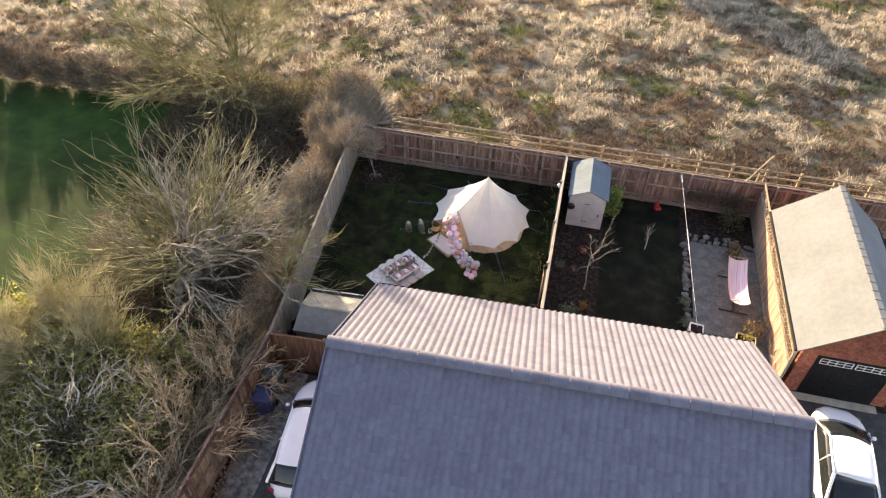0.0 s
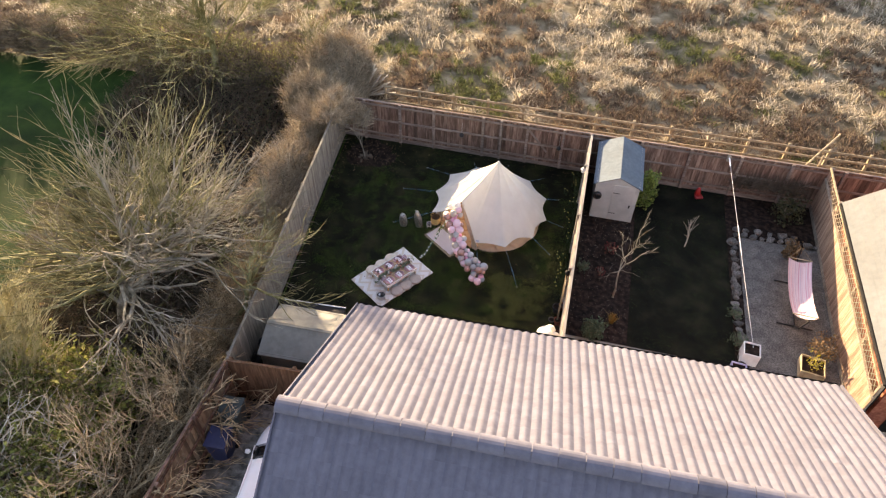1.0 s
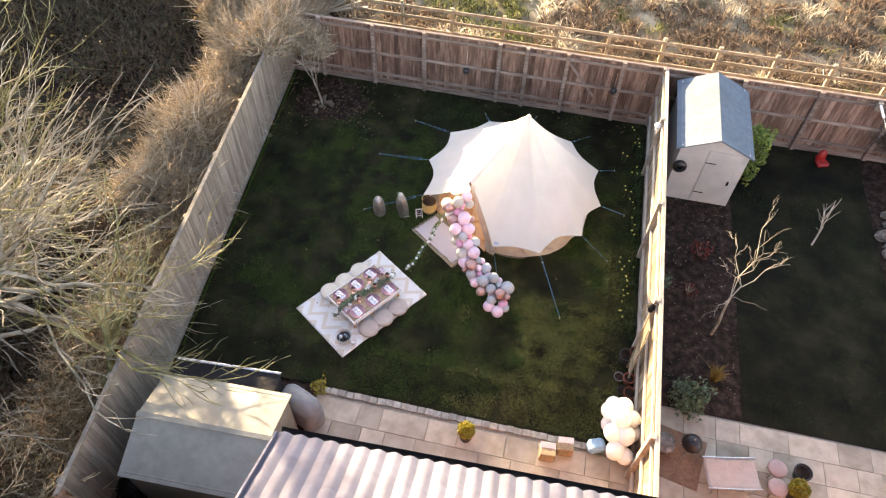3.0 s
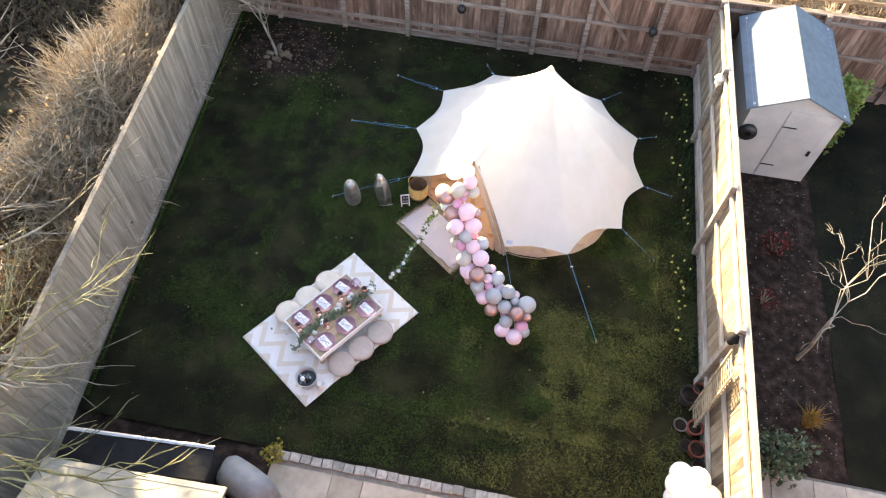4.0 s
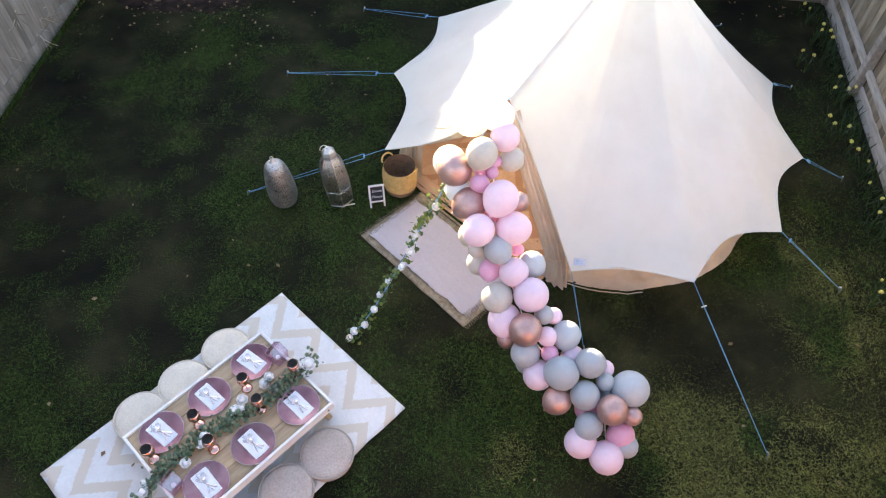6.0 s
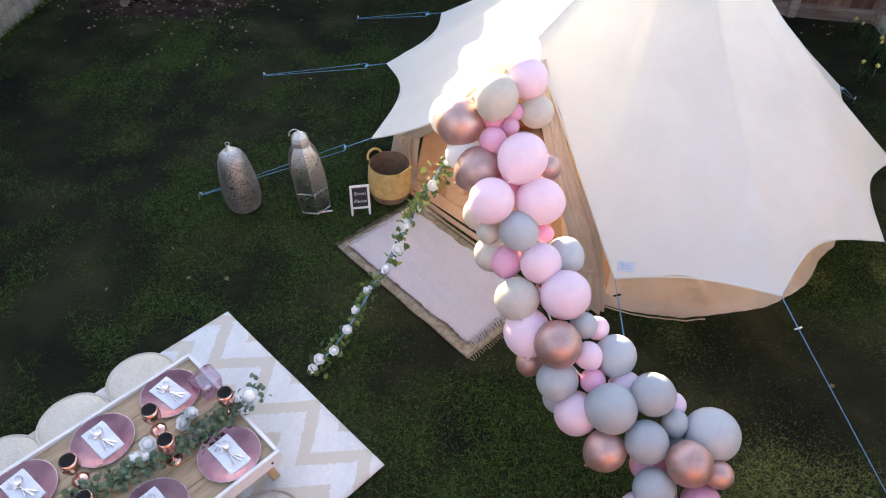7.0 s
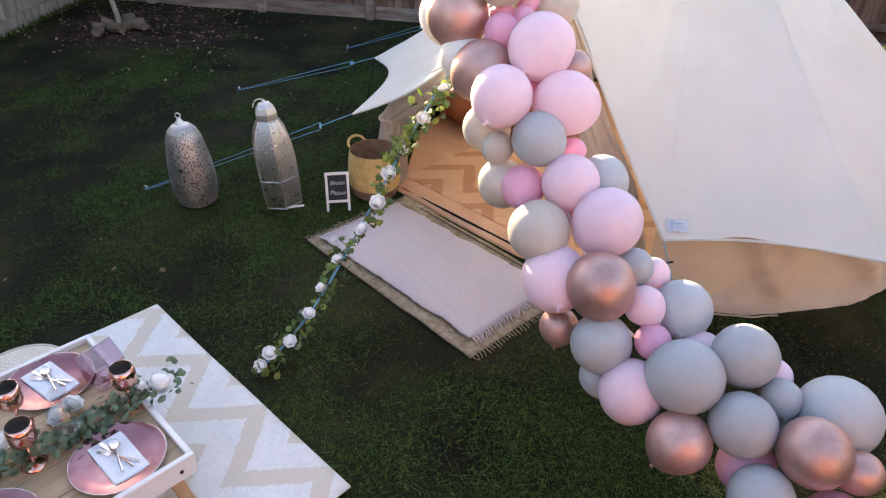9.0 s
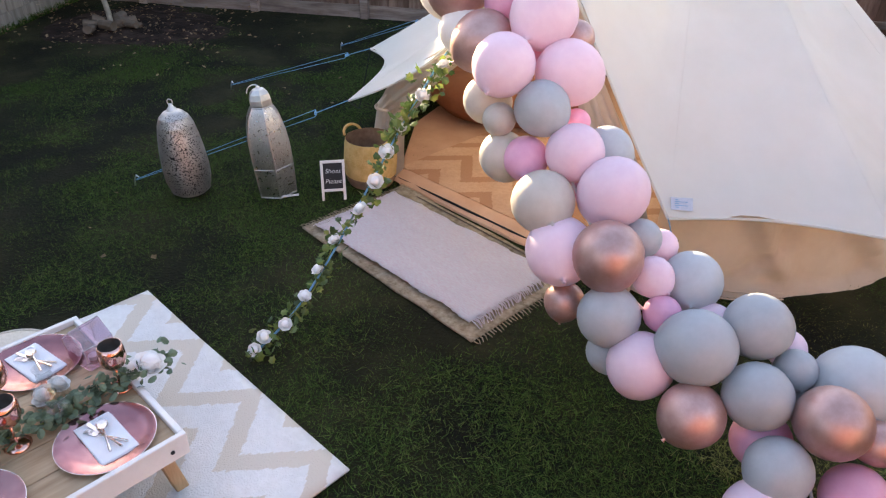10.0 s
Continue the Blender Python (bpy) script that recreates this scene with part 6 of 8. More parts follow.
terrarium(-0.165, 0.585, 1.25)
terrarium(0.12, -0.57, 1.15)
bottle = obj("glass_vase", lathe([(0.0, 0.002), (0.040, 0.0), (0.046, 0.012), (0.048, 0.06), (0.040, 0.10), (0.020, 0.128), (0.018, 0.155), (0.024, 0.165)], 28, cap=False), "pane_clear", smooth=True, where=on_table(0.045, 0.37, 0.001) @ Matrix.Scale(1.35, 4))
tagged(bottle, "clear glass bud vase among the leaves", "vase")


def rose(parent, m, s=1.0, material="rose_white"):
    """A rose of overlapping cupped petals."""
    verts, faces = [], []
    rg = random.Random(int(m.translation.x * 1000) ^ int(m.translation.y * 1777))
    for ring, (n, r, h, tilt) in enumerate(((3, 0.008, 0.034, 8), (4, 0.014, 0.031, 20), (5, 0.021, 0.026, 36), (7, 0.026, 0.020, 52))):
        for i in range(n):
            a = 2 * math.pi * (i + rg.random() * 0.3) / n + ring
            base = len(verts)
            for q in range(4):
                for w in range(4):
                    uu, vv = w / 3 - 0.5, q / 3
                    width = 0.030 * math.sin(math.pi * (0.2 + 0.68 * vv))
                    rad = r * (0.35 + vv * 0.9) + 0.014 * math.sin(radians(tilt)) * vv - 0.008 * uu * uu * 4 * 0.5
                    z = h * vv * math.cos(radians(tilt) * 0.7) + (0.004 if vv == 1 else 0)
                    x, y = rad, uu * width * 2
                    verts.append((s * (x * math.cos(a) - y * math.sin(a)), s * (x * math.sin(a) + y * math.cos(a)), s * z))
            for q in range(3):
                for w in range(3):
                    b = base + q * 4 + w
                    faces.append((b, b + 1, b + 5, b + 4))
    base = len(verts)
    for q, (rr, hh) in enumerate(((0.016, 0.004), (0.026, 0.016), (0.023, 0.030), (0.010, 0.039))):
        for w in range(8):
            a = 2 * math.pi * w / 8 + 0.5 * q
            verts.append((s * rr * math.cos(a), s * rr * math.sin(a), s * (hh + 0.002 * (w % 2))))
    for q in range(3):
        for w in range(8):
            faces.append((base + q * 8 + w, base + q * 8 + (w + 1) % 8, base + q * 8 + 8 + (w + 1) % 8, base + q * 8 + 8 + w))
    faces.append(tuple(base + 24 + w for w in range(8)))
    ob = from_lists("rose", verts, faces, material, parent, smooth=True)
    ob.matrix_basis = m
    return ob


def leaf_cloud(name, spots, material, parent, size, seed, lobes=False, flat=0.4):
    """Small bent leaves set along a stem; each leaf is its own little fan of faces."""
    rg = random.Random(seed)
    V, F = [], []
    for p in spots:
        s = size * rg.uniform(0.6, 1.25)
        m = Matrix.Translation(p) @ Euler((rg.uniform(-1, 1) * (1.4 - flat), rg.uniform(-1, 1) * (1.4 - flat), rg.uniform(0, 6.3))).to_matrix().to_4x4()
        out = ((0, -0.5), (0.42, -0.28), (0.34, 0.0), (0.46, 0.2), (0.16, 0.3), (0, 0.62), (-0.16, 0.3), (-0.46, 0.2), (-0.34, 0.0), (-0.42, -0.28)) if lobes else ((0, -0.5), (0.3, -0.33), (0.42, 0.0), (0.28, 0.34), (0, 0.5), (-0.28, 0.34), (-0.42, 0.0), (-0.3, -0.33))
        b = len(V)
        V.append((m @ Vector((0, 0, 0.06 * s)))[:])
        for x, y in out:
            V.append((m @ Vector((x * s, y * s, -0.10 * s * abs(x) * 2)))[:])
        n = len(out)
        F += [(b, b + 1 + i, b + 1 + (i + 1) % n) for i in range(n)]
    return from_lists(name, V, F, material, parent)


runner = thing("leaf_runner", TABLE @ pose(0, 0, TOP + 0.004), "eucalyptus runner with white roses down the table", "garland")
rg = random.Random(11)
stem = [(0.02 + 0.05 * math.sin(4.4 * y) + 0.05 * max(0, y) ** 2, y, 0.018 - (0.16 * max(0, abs(y) - 0.64) if abs(y) > 0.64 else 0)) for y in [-0.82 + 1.6 * i / 40 for i in range(41)]]
bm = bmesh.new()
tube(bm, stem, 0.0035, 5)
part("stem", bm, "leaf_ivy", runner)
spots = []
for i in range(760):
    p = stem[rg.randrange(41)]
    spots.append(Vector((p[0] + rg.gauss(0, 0.036), p[1] + rg.uniform(-0.03, 0.03), p[2] + abs(rg.gauss(0.012, 0.022)))))
leaf_cloud("foliage", spots, "eucalyptus", runner, 0.036, 5)
for x, y in ((0.075, 0.70), (0.045, 0.655), (-0.07, 0.42), (-0.045, 0.37), (-0.02, 0.07), (0.01, 0.11), (-0.01, -0.22), (0.03, -0.25), (0.05, -0.42), (-0.02, -0.70), (0.02, -0.74), (-0.06, 0.16)):
    rose(runner, pose(x, y, 0.022 + (0.012 if y > 0.68 else 0.0), rg.uniform(-25, 25), rg.uniform(-25, 25), rg.uniform(0, 360)), rg.uniform(0.9, 1.25) * (1.5 if y > 0.68 else 1.0))

for sx, ys in ((0.648, (0.375, -0.02, -0.41)), (-0.635, (0.37, -0.05, -0.45))):
    for y in ys:
        cloth, tone = ("pouffe", "taupe") if sx > 0 else ("pouffe_cream", "cream")
        c = thing("floor_cushion", TABLE @ pose(sx + rand(-0.01, 0.01), y, 0.016, 0, 0, rand(0, 90)), f"round {tone} woven floor cushion on the rug", "cushion", "cushions round the table")
        part("pad", lathe([(0.0, 0.0), (0.175, 0.002), (0.202, 0.018), (0.208, 0.045), (0.200, 0.072), (0.17, 0.088), (0.08, 0.086), (0.0, 0.082)], 32, cap=False), cloth, c, smooth=True)
        part("piping", lathe([(0.201, 0.068), (0.208, 0.074), (0.203, 0.081), (0.196, 0.076), (0.201, 0.068)], 32, cap=False), cloth, c, smooth=True)

bucket = thing("ice_bucket", TABLE @ pose(0.515, -0.96, 0.012, 0, 0, 20), "hammered silver ice bucket with a bottle on the rug", "bucket")
part("pail", lathe([(0.0, 0.0), (0.115, 0.0), (0.125, 0.02), (0.155, 0.20), (0.166, 0.215), (0.166, 0.225), (0.150, 0.215), (0.12, 0.03), (0.0, 0.02)], 32, cap=False), "silver", bucket, smooth=True)
part("bottle", lathe([(0.0, 0.0), (0.04, 0.0), (0.041, 0.15), (0.03, 0.20), (0.015, 0.235), (0.014, 0.29), (0.0, 0.292)], 20, cap=False), "glass_dark", bucket, "dark bottle", smooth=True, where=pose(0.02, 0.01, 0.03, 12, 6, 0))
part("ice_bed", lathe([(0.0, 0.15), (0.08, 0.155), (0.138, 0.145)], 20, cap=False), "dark_metal", bucket)
rgi = random.Random(9)
for k in range(16):
    a, q = rgi.uniform(0, 6.3), 0.105 * math.sqrt(rgi.random())
    part("ice_cube", block(-0.018, 0.018, -0.018, 0.018, -0.015, 0.015, 0.004), "ice", bucket, where=pose(q * math.cos(a), q * math.sin(a), 0.168 + rgi.uniform(0, 0.012), rgi.uniform(-40, 40), rgi.uniform(-40, 40), rgi.uniform(0, 90)))
part("cloth", lathe([(0.0, 0.0), (0.030, 0.0), (0.034, 0.03), (0.02, 0.05), (0, 0.055)], 14, cap=False), "linen", bucket, "crumpled white cloth", smooth=True, where=pose(-0.03, -0.05, 0.20))
cup = obj("candle_pot", lathe([(0.0, 0.0), (0.05, 0.0), (0.056, 0.01), (0.058, 0.085), (0.053, 0.09), (0.05, 0.075), (0.0, 0.072)], 24, cap=False), "table_white", smooth=True, where=TABLE @ pose(0.69, -0.85, 0.014))
tagged(cup, "small white candle pot beside the ice bucket", "candle")

# ---------------------------------------------------------------- by the tent door
MAT = pose(-1.405, -2.045, 0.008, 0, 0, -37.2)


def fringed(name, hx, hy, z, thick, material, label, m, tassels, seed, ripple=0.01, ragged=0.008):
    root = thing(name, m, label, "rug")
    v, f = [], []
    nx, ny = 40, 24
    for j in range(ny + 1):
        for i in range(nx + 1):
            x, y = -hx + 2 * hx * i / nx, -hy + 2 * hy * j / ny
            wob = ragged * (noise.noise(Vector((x * 6, y * 6, seed))) + (0.7 * noise.noise(Vector((x * 23, y * 23, seed))) if ragged > 0.01 else 0))
            v.append((x + wob, y + wob, z + max(0.0, ripple * noise.noise(Vector((x * 2.2, y * 2.2, seed)))) + 0.004 * abs(noise.noise(Vector((x * 9, y * 9, seed)))) + (0.05 * max(0, (y / hy - 0.55)) * max(0, -x / hx - 0.35) if ripple > 0.008 else 0)))
    f = [(j * (nx + 1) + i, j * (nx + 1) + i + 1, (j + 1) * (nx + 1) + i + 1, (j + 1) * (nx + 1) + i) for j in range(ny) for i in range(nx)]
    w = from_lists("weave", v, f, material, root, smooth=True)
    s = w.modifiers.new("thickness", "SOLIDIFY")
    s.thickness, s.offset = thick, -1.0
    rgf = random.Random(seed)
    for sx in (-1, 1):
        bm = bmesh.new()
        n = int(2 * hy / tassels)
        for i in range(n):
            y = -hy + (i + 0.5) * 2 * hy / n
            ln = rgf.uniform(0.030, 0.05)
            tube(bm, [(sx * (hx - 0.006), y, z + 0.002), (sx * (hx + ln * 0.5), y + rgf.uniform(-0.005, 0.005), max(z, 0.004)), (sx * (hx + ln), y + rgf.uniform(-0.01, 0.01), 0.004)], [0.004, 0.0035, 0.002], 4)
        part("fringe", bm, material, root)
    return root


jute_mat = fringed("door_mat", 0.705, 0.405, 0.012, 0.010, "jute", "brown jute mat with fringed ends on the grass", MAT, 0.022, 3)
part("stripe", block(-0.70, 0.70, 0.362, 0.374, 0.0205, 0.0225), "bark_brown", jute_mat, "dark brown woven stripe")
fringed("woven_rug", 0.625, 0.32, 0.026, 0.007, "rug_pink", "pink and white woven runner laid over the jute mat", MAT @ pose(-0.01, -0.015, 0.010, 0, 0, 1.5), 0.012, 6, 0.004, 0.016)


def perforated_lantern():
    t = thing("metal_lantern", pose(-3.060, -1.625, 0.004, 0, -3.5, 10) @ Matrix.Scale(0.95, 4), "tall pierced silver oval lantern on the grass", "lantern", "silver lanterns on the lawn")
    prof = [(0.09, 0.0), (0.128, 0.03), (0.148, 0.11), (0.151, 0.20), (0.144, 0.31), (0.131, 0.41), (0.115, 0.495), (0.094, 0.545), (0.062, 0.578), (0.030, 0.59)]
    n, V, F = 150, [], []
    P = []
    for i in range(len(prof) - 1):
        for k in range(18):
            u = k / 18
            P.append((prof[i][0] + (prof[i + 1][0] - prof[i][0]) * u, prof[i][1] + (prof[i + 1][1] - prof[i][1]) * u))
    P.append(prof[-1])
    for r, z in P:
        for i in range(n):
            a = 2 * math.pi * i / n
            V.append((r * math.cos(a), r * math.sin(a), z))
    rgp = random.Random(2)
    for j in range(len(P) - 1):
        for i in range(n):
            if 2 < j < len(P) - 10 and rgp.random() < 0.36:
                continue
            F.append((j * n + i, j * n + (i + 1) % n, (j + 1) * n + (i + 1) % n, (j + 1) * n + i))
    ob = from_lists("shell", V, F, "silver", t)
    s = ob.modifiers.new("thickness", "SOLIDIFY")
    s.thickness, s.offset = 0.004, -1.0
    part("crown", lathe([(0.034, 0.588), (0.028, 0.600), (0.016, 0.615), (0.012, 0.63), (0.0, 0.634)], 24, cap=False), "silver", t, smooth=True)
    part("liner", lathe([(0.08, 0.005), (0.115, 0.03), (0.139, 0.11), (0.142, 0.20), (0.135, 0.31), (0.122, 0.41), (0.106, 0.49), (0.085, 0.538), (0.055, 0.57), (0.02, 0.58)], 24, cap=False), "dark_metal", t, "dark inside", smooth=True)
    bm = bmesh.new()
    tube(bm, [(0.017 * math.cos(a), 0, 0.645 + 0.017 * math.sin(a)) for a in [2 * math.pi * i / 14 for i in range(15)]], 0.004, 5)
    part("ring", bm, "silver", t)
    part("foot", lathe([(0.0, 0.0), (0.10, 0.0), (0.10, 0.018), (0.084, 0.02)], 24, cap=False), "dark_metal", t)


def mesh_lantern():
    t = thing("metal_lantern", pose(-2.525, -1.495, 0.006, 0, -5.0, -2) @ Matrix.Scale(0.99, 4), "tall hexagonal wire mesh silver lantern with its door ajar", "lantern", "silver lanterns on the lawn")
    prof = [(0.130, 0.0), (0.137, 0.10), (0.142, 0.24), (0.141, 0.35), (0.131, 0.44), (0.110, 0.52), (0.086, 0.565), (0.068, 0.590)]
    for i in range(6):
        bm = bmesh.new()
        a, b = radians(60 * i), radians(60 * i + 60)
        lo = None
        for r, z in prof:
            cur = (bm.verts.new((r * math.cos(a), r * math.sin(a), z)), bm.verts.new((r * math.cos(b), r * math.sin(b), z)))
            if lo:
                bm.faces.new((lo[0], lo[1], cur[1], cur[0]))
            lo = cur
        part("mesh_panel", bm, "mesh_metal", t, smooth=True)
        bm = bmesh.new()
        tube(bm, [(r * math.cos(a), r * math.sin(a), z) for r, z in prof], 0.0045, 5)
        part("rib", bm, "silver", t)
    for z, r in ((0.002, 0.131), (0.20, 0.1415), (0.590, 0.070)):
        bm = bmesh.new()
        tube(bm, [(r * math.cos(radians(60 * i)), r * math.sin(radians(60 * i)), z) for i in range(7)], 0.0045, 5)
        part("band", bm, "silver", t)
    part("crown", lathe([(0.070, 0.590), (0.075, 0.605), (0.074, 0.635), (0.062, 0.668), (0.038, 0.694), (0.014, 0.703), (0.010, 0.712), (0.0, 0.714)], 6, cap=False), "silver", t)
    bm = bmesh.new()
    tube(bm, [(-0.03 + 0.05 * math.cos(a), 0.02 * math.sin(a), 0.672 + 0.042 * math.sin(a)) for a in [math.pi * (i / 14 - 0.06) * 1.12 for i in range(15)]], 0.004, 5)
    part("ring", bm, "silver", t)
    part("candle", lathe([(0.0, 0.004), (0.04, 0.004), (0.04, 0.05), (0.0, 0.05)], 18, cap=False), "ivory_latex", t, "stub of ivory candle")
    bm = bmesh.new()
    d = Vector((0.121 * math.cos(radians(-60)), 0.121 * math.sin(radians(-60)), 0))
    e = d + Vector((0.11, 0.045, 0))
    tube(bm, [d + Vector((0, 0, 0.004)), e + Vector((0, 0, 0.004)), e + Vector((0, 0, 0.012)), d + Vector((0, 0, 0.012))], 0.0035, 5)
    part("door_bar", bm, "silver", t)


perforated_lantern()
mesh_lantern()

basket = thing("rope_basket", pose(-1.955, -1.255, 0.004, 0, 0, -30) @ Matrix.Scale(0.97, 4), "two-tone straw basket with handles beside the tent door", "basket")


def coil(profile, material, name):
    """Coiled straw: a ridge for every turn."""
    pts = []
    for (r0, z0), (r1, z1) in zip(profile, profile[1:]):
        n = max(1, int(math.hypot(r1 - r0, z1 - z0) / 0.011))
        for k in range(n):
            for q, o in ((0.0, 0.0), (0.33, 0.0028), (0.66, 0.0028)):
                u = (k + q) / n
                pts.append((r0 + (r1 - r0) * u + o, z0 + (z1 - z0) * u))
    pts.append(profile[-1])
    return part(name, lathe(pts, 36, cap=False), material, basket, smooth=True)


coil([(0.0, 0.0), (0.12, 0.002), (0.15, 0.02), (0.166, 0.06), (0.172, 0.09)], "basket_dark", "lower_body")
coil([(0.1722, 0.09), (0.180, 0.20), (0.172, 0.30), (0.165, 0.345)], "basket", "upper_body")
part("lining", lathe([(0.163, 0.345), (0.168, 0.30), (0.174, 0.2), (0.165, 0.08), (0.12, 0.012), (0, 0.01)], 36, cap=False), "basket_dark", basket, smooth=True)
for s in (-1, 1):
    bm = bmesh.new()
    tube(bm, [(s * (0.165 + 0.035 * math.sin(math.pi * i / 10)), 0.075 * math.cos(math.pi * i / 10), 0.335 + 0.045 * math.sin(math.pi * i / 10)) for i in range(11)], 0.010, 6)
    part("handle", bm, "basket", basket, smooth=True)

sign = thing("chalkboard_sign", pose(-2.130, -1.535, 0.0, 0, 0, 20) @ Matrix.Scale(0.95, 4), "small white-framed chalkboard reading Shoes Please", "sign")
TILT = pose(0, 0, 0, -14, 0, 0)
for x0, x1, z0, z1 in ((-0.082, -0.064, 0, 0.275), (0.064, 0.082, 0, 0.275), (-0.0638, 0.0638, 0.257, 0.275), (-0.0638, 0.0638, 0.062, 0.080)):
    part("frame_bar", block(x0, x1, -0.008, 0.008, z0, z1, 0.002), "table_white", sign, where=TILT)
part("board", block(-0.0638, 0.0638, -0.003, 0.004, 0.0802, 0.2568), "slate", sign, where=TILT)
for x in (-0.073, 0.073):
    part("back_leg", block(x - 0.008, x + 0.008, -0.006, 0.006, 0, 0.262, 0.002), "table_white", sign, where=pose(0, 0.125, 0, 13, 0, 0))
for txt, z in (("Shoes", 0.188), ("Please", 0.118)):
    cu = bpy.data.curves.new("chalk_text", "FONT")
    cu.body, cu.size, cu.align_x, cu.extrude, cu.offset = txt, 0.044, "CENTER", 0.0006, -0.0006
    cu.shear = 0.25
    tmp = new("chalk_text", cu)
    me = bpy.data.meshes.new_from_object(tmp.evaluated_get(bpy.context.evaluated_depsgraph_get()))
    bpy.data.objects.remove(tmp)
    me.materials.clear()
    me.materials.append(M["chalk"])
    share("chalk_text", me, sign, TILT @ pose(0, -0.0042, z, 90, 0, 0))

# rope from the door peak wound with ivy and roses
vine = thing("ivy_garland", pose(0, 0, 0), "ivy garland with white roses wound round the door's guy rope", "garland")
a, b = Vector((-1.36, -2.19, 1.17)), Vector((-2.06, -3.10, 0.03))
line = [a + (b - a) * (i / 40) + Vector((0.016 * math.sin(i * 0.5), 0.016 * math.cos(i * 0.5), -0.13 * math.sin(math.pi * (i / 40) ** 1.8))) for i in range(41)]
up = Vector(DOOR_TOP)
bm = bmesh.new()
tube(bm, [up, a], 0.005, 6)
tube(bm, [a + (b - a) * (i / 20) + Vector((0, 0, -0.13 * math.sin(math.pi * (i / 20) ** 1.8))) for i in range(21)], 0.0055, 6)
part("cord", bm, "rope_blue", vine)
bm = bmesh.new()
tube(bm, line, 0.003, 5)
part("stem", bm, "leaf_ivy", vine)
rgv = random.Random(8)
leaf_cloud("foliage", [line[rgv.randrange(41)] + Vector((rgv.gauss(0, 0.030), rgv.gauss(0, 0.030), rgv.gauss(0, 0.024))) for _ in range(190)], "ivy_green", vine, 0.044, 4, True, 0.2)
leaf_cloud("young_foliage", [line[rgv.randrange(41)] + Vector((rgv.gauss(0, 0.030), rgv.gauss(0, 0.030), rgv.gauss(0, 0.024))) for _ in range(90)], "ivy_light", vine, 0.044, 5, True, 0.2)
for i in (1, 5, 9, 12, 15, 18, 22, 26, 29, 33, 36, 39):
    p = line[i] + Vector((rgv.uniform(-0.02, 0.03), rgv.uniform(-0.04, 0.0), 0.012))
    rose(vine, Matrix.Translation(p) @ pose(0, 0, 0, rgv.uniform(10, 45), rgv.uniform(-25, 25), rgv.uniform(-30, 30)), rgv.uniform(0.70, 0.96))
part("peg", lathe([(0.005, 0.0), (0.005, 0.05), (0.0, 0.055)], 8), "steel", vine, where=pose(b.x, b.y, 0))

# ---------------------------------------------------------------- clutter in the garden
def pot(x, y, r, h, material, label, plant=None):
    t = thing("plant_pot", pose(x, y, 0.0, 0, 0, rand(0, 360)), label, "plant pot", "pots by the fence")
    part("pot", lathe([(0.0, 0.0), (r * 0.72, 0.0), (r * 0.95, h * 0.82), (r * 1.06, h * 0.83), (r * 1.08, h), (r * 0.98, h), (r * 0.92, h * 0.86), (0.0, h * 0.84)], 24, cap=False), material, t, smooth=False)
    part("soil", lathe([(0.0, h * 0.87), (r * 0.5, h * 0.875), (r * 0.9, h * 0.855)], 16, cap=False), "soil", t)
    return t


pot(2.84, -4.28, 0.14, 0.26, "pot_black", "black plastic pot of bare soil in a terracotta sleeve")
pot(2.98, -4.16, 0.09, 0.26, "terracotta", "tall terracotta pot against the fence")
pot(2.92, -4.76, 0.11, 0.20, "terracotta", "terracotta pot of dry soil")
pot(2.80, -5.04, 0.09, 0.16, "pot_black", "small black pot beside the fence")
pot(2.95, -5.08, 0.12, 0.20, "terracotta", "red terracotta pot beside the balloons")
pot(2.97, -5.30, 0.09, 0.16, "pot_black", "small black pot behind the balloons")
pot(2.74, -4.72, 0.10, 0.10, "stone", "small pale stone dish")

# folded trellis leaning on the fence
trel = thing("folded_trellis", pose(2.93, -4.60, 0.0, 0, 6, 90), "concertina of folded willow trellis leaning on the fence", "trellis")
for k in range(19):
    for s in (-1, 1):
        bm = bmesh.new()
        box(bm, -0.009, 0.009, -0.007 + 0.014 * (s > 0), 0.007 + 0.014 * (s > 0), -0.19, 0.19, 0.002)
        part("lath", bm, "rail_wood", trel, where=pose(0.0, 0.0, 0.12 + 0.085 * k, 0, s * 74, 0))
for x in (-0.17, 0.17):
    part("stile", block(x - 0.014, x + 0.014, 0.02, 0.038, 0.0, 1.76, 0.003), "rail_wood", trel)

# solar lamps on the fence posts
for y, nm, mt, lab in ((1.12, "fence_lamp", "white_trim", "white hanging lamp on the fence post"), (-4.02, "fence_lamp", "black", "small black lamp on the fence post")):
    t = thing(nm, pose(FENCE_X - 0.12, y, 1.52), lab, "lamp", "lamps on the fence")
    part("shade", lathe([(0.0, 0.22), (0.03, 0.215), (0.09, 0.15), (0.095, 0.14), (0.06, 0.135), (0.055, 0.02), (0.0, 0.0)], 16, cap=False), mt, t, smooth=False)
    bm = bmesh.new()
    tube(bm, [(0, 0, 0.21), (0.02, 0, 0.27), (0.06, 0, 0.27), (0.10, 0, 0.24)], 0.006, 6)
    part("bracket", bm, "black", t)
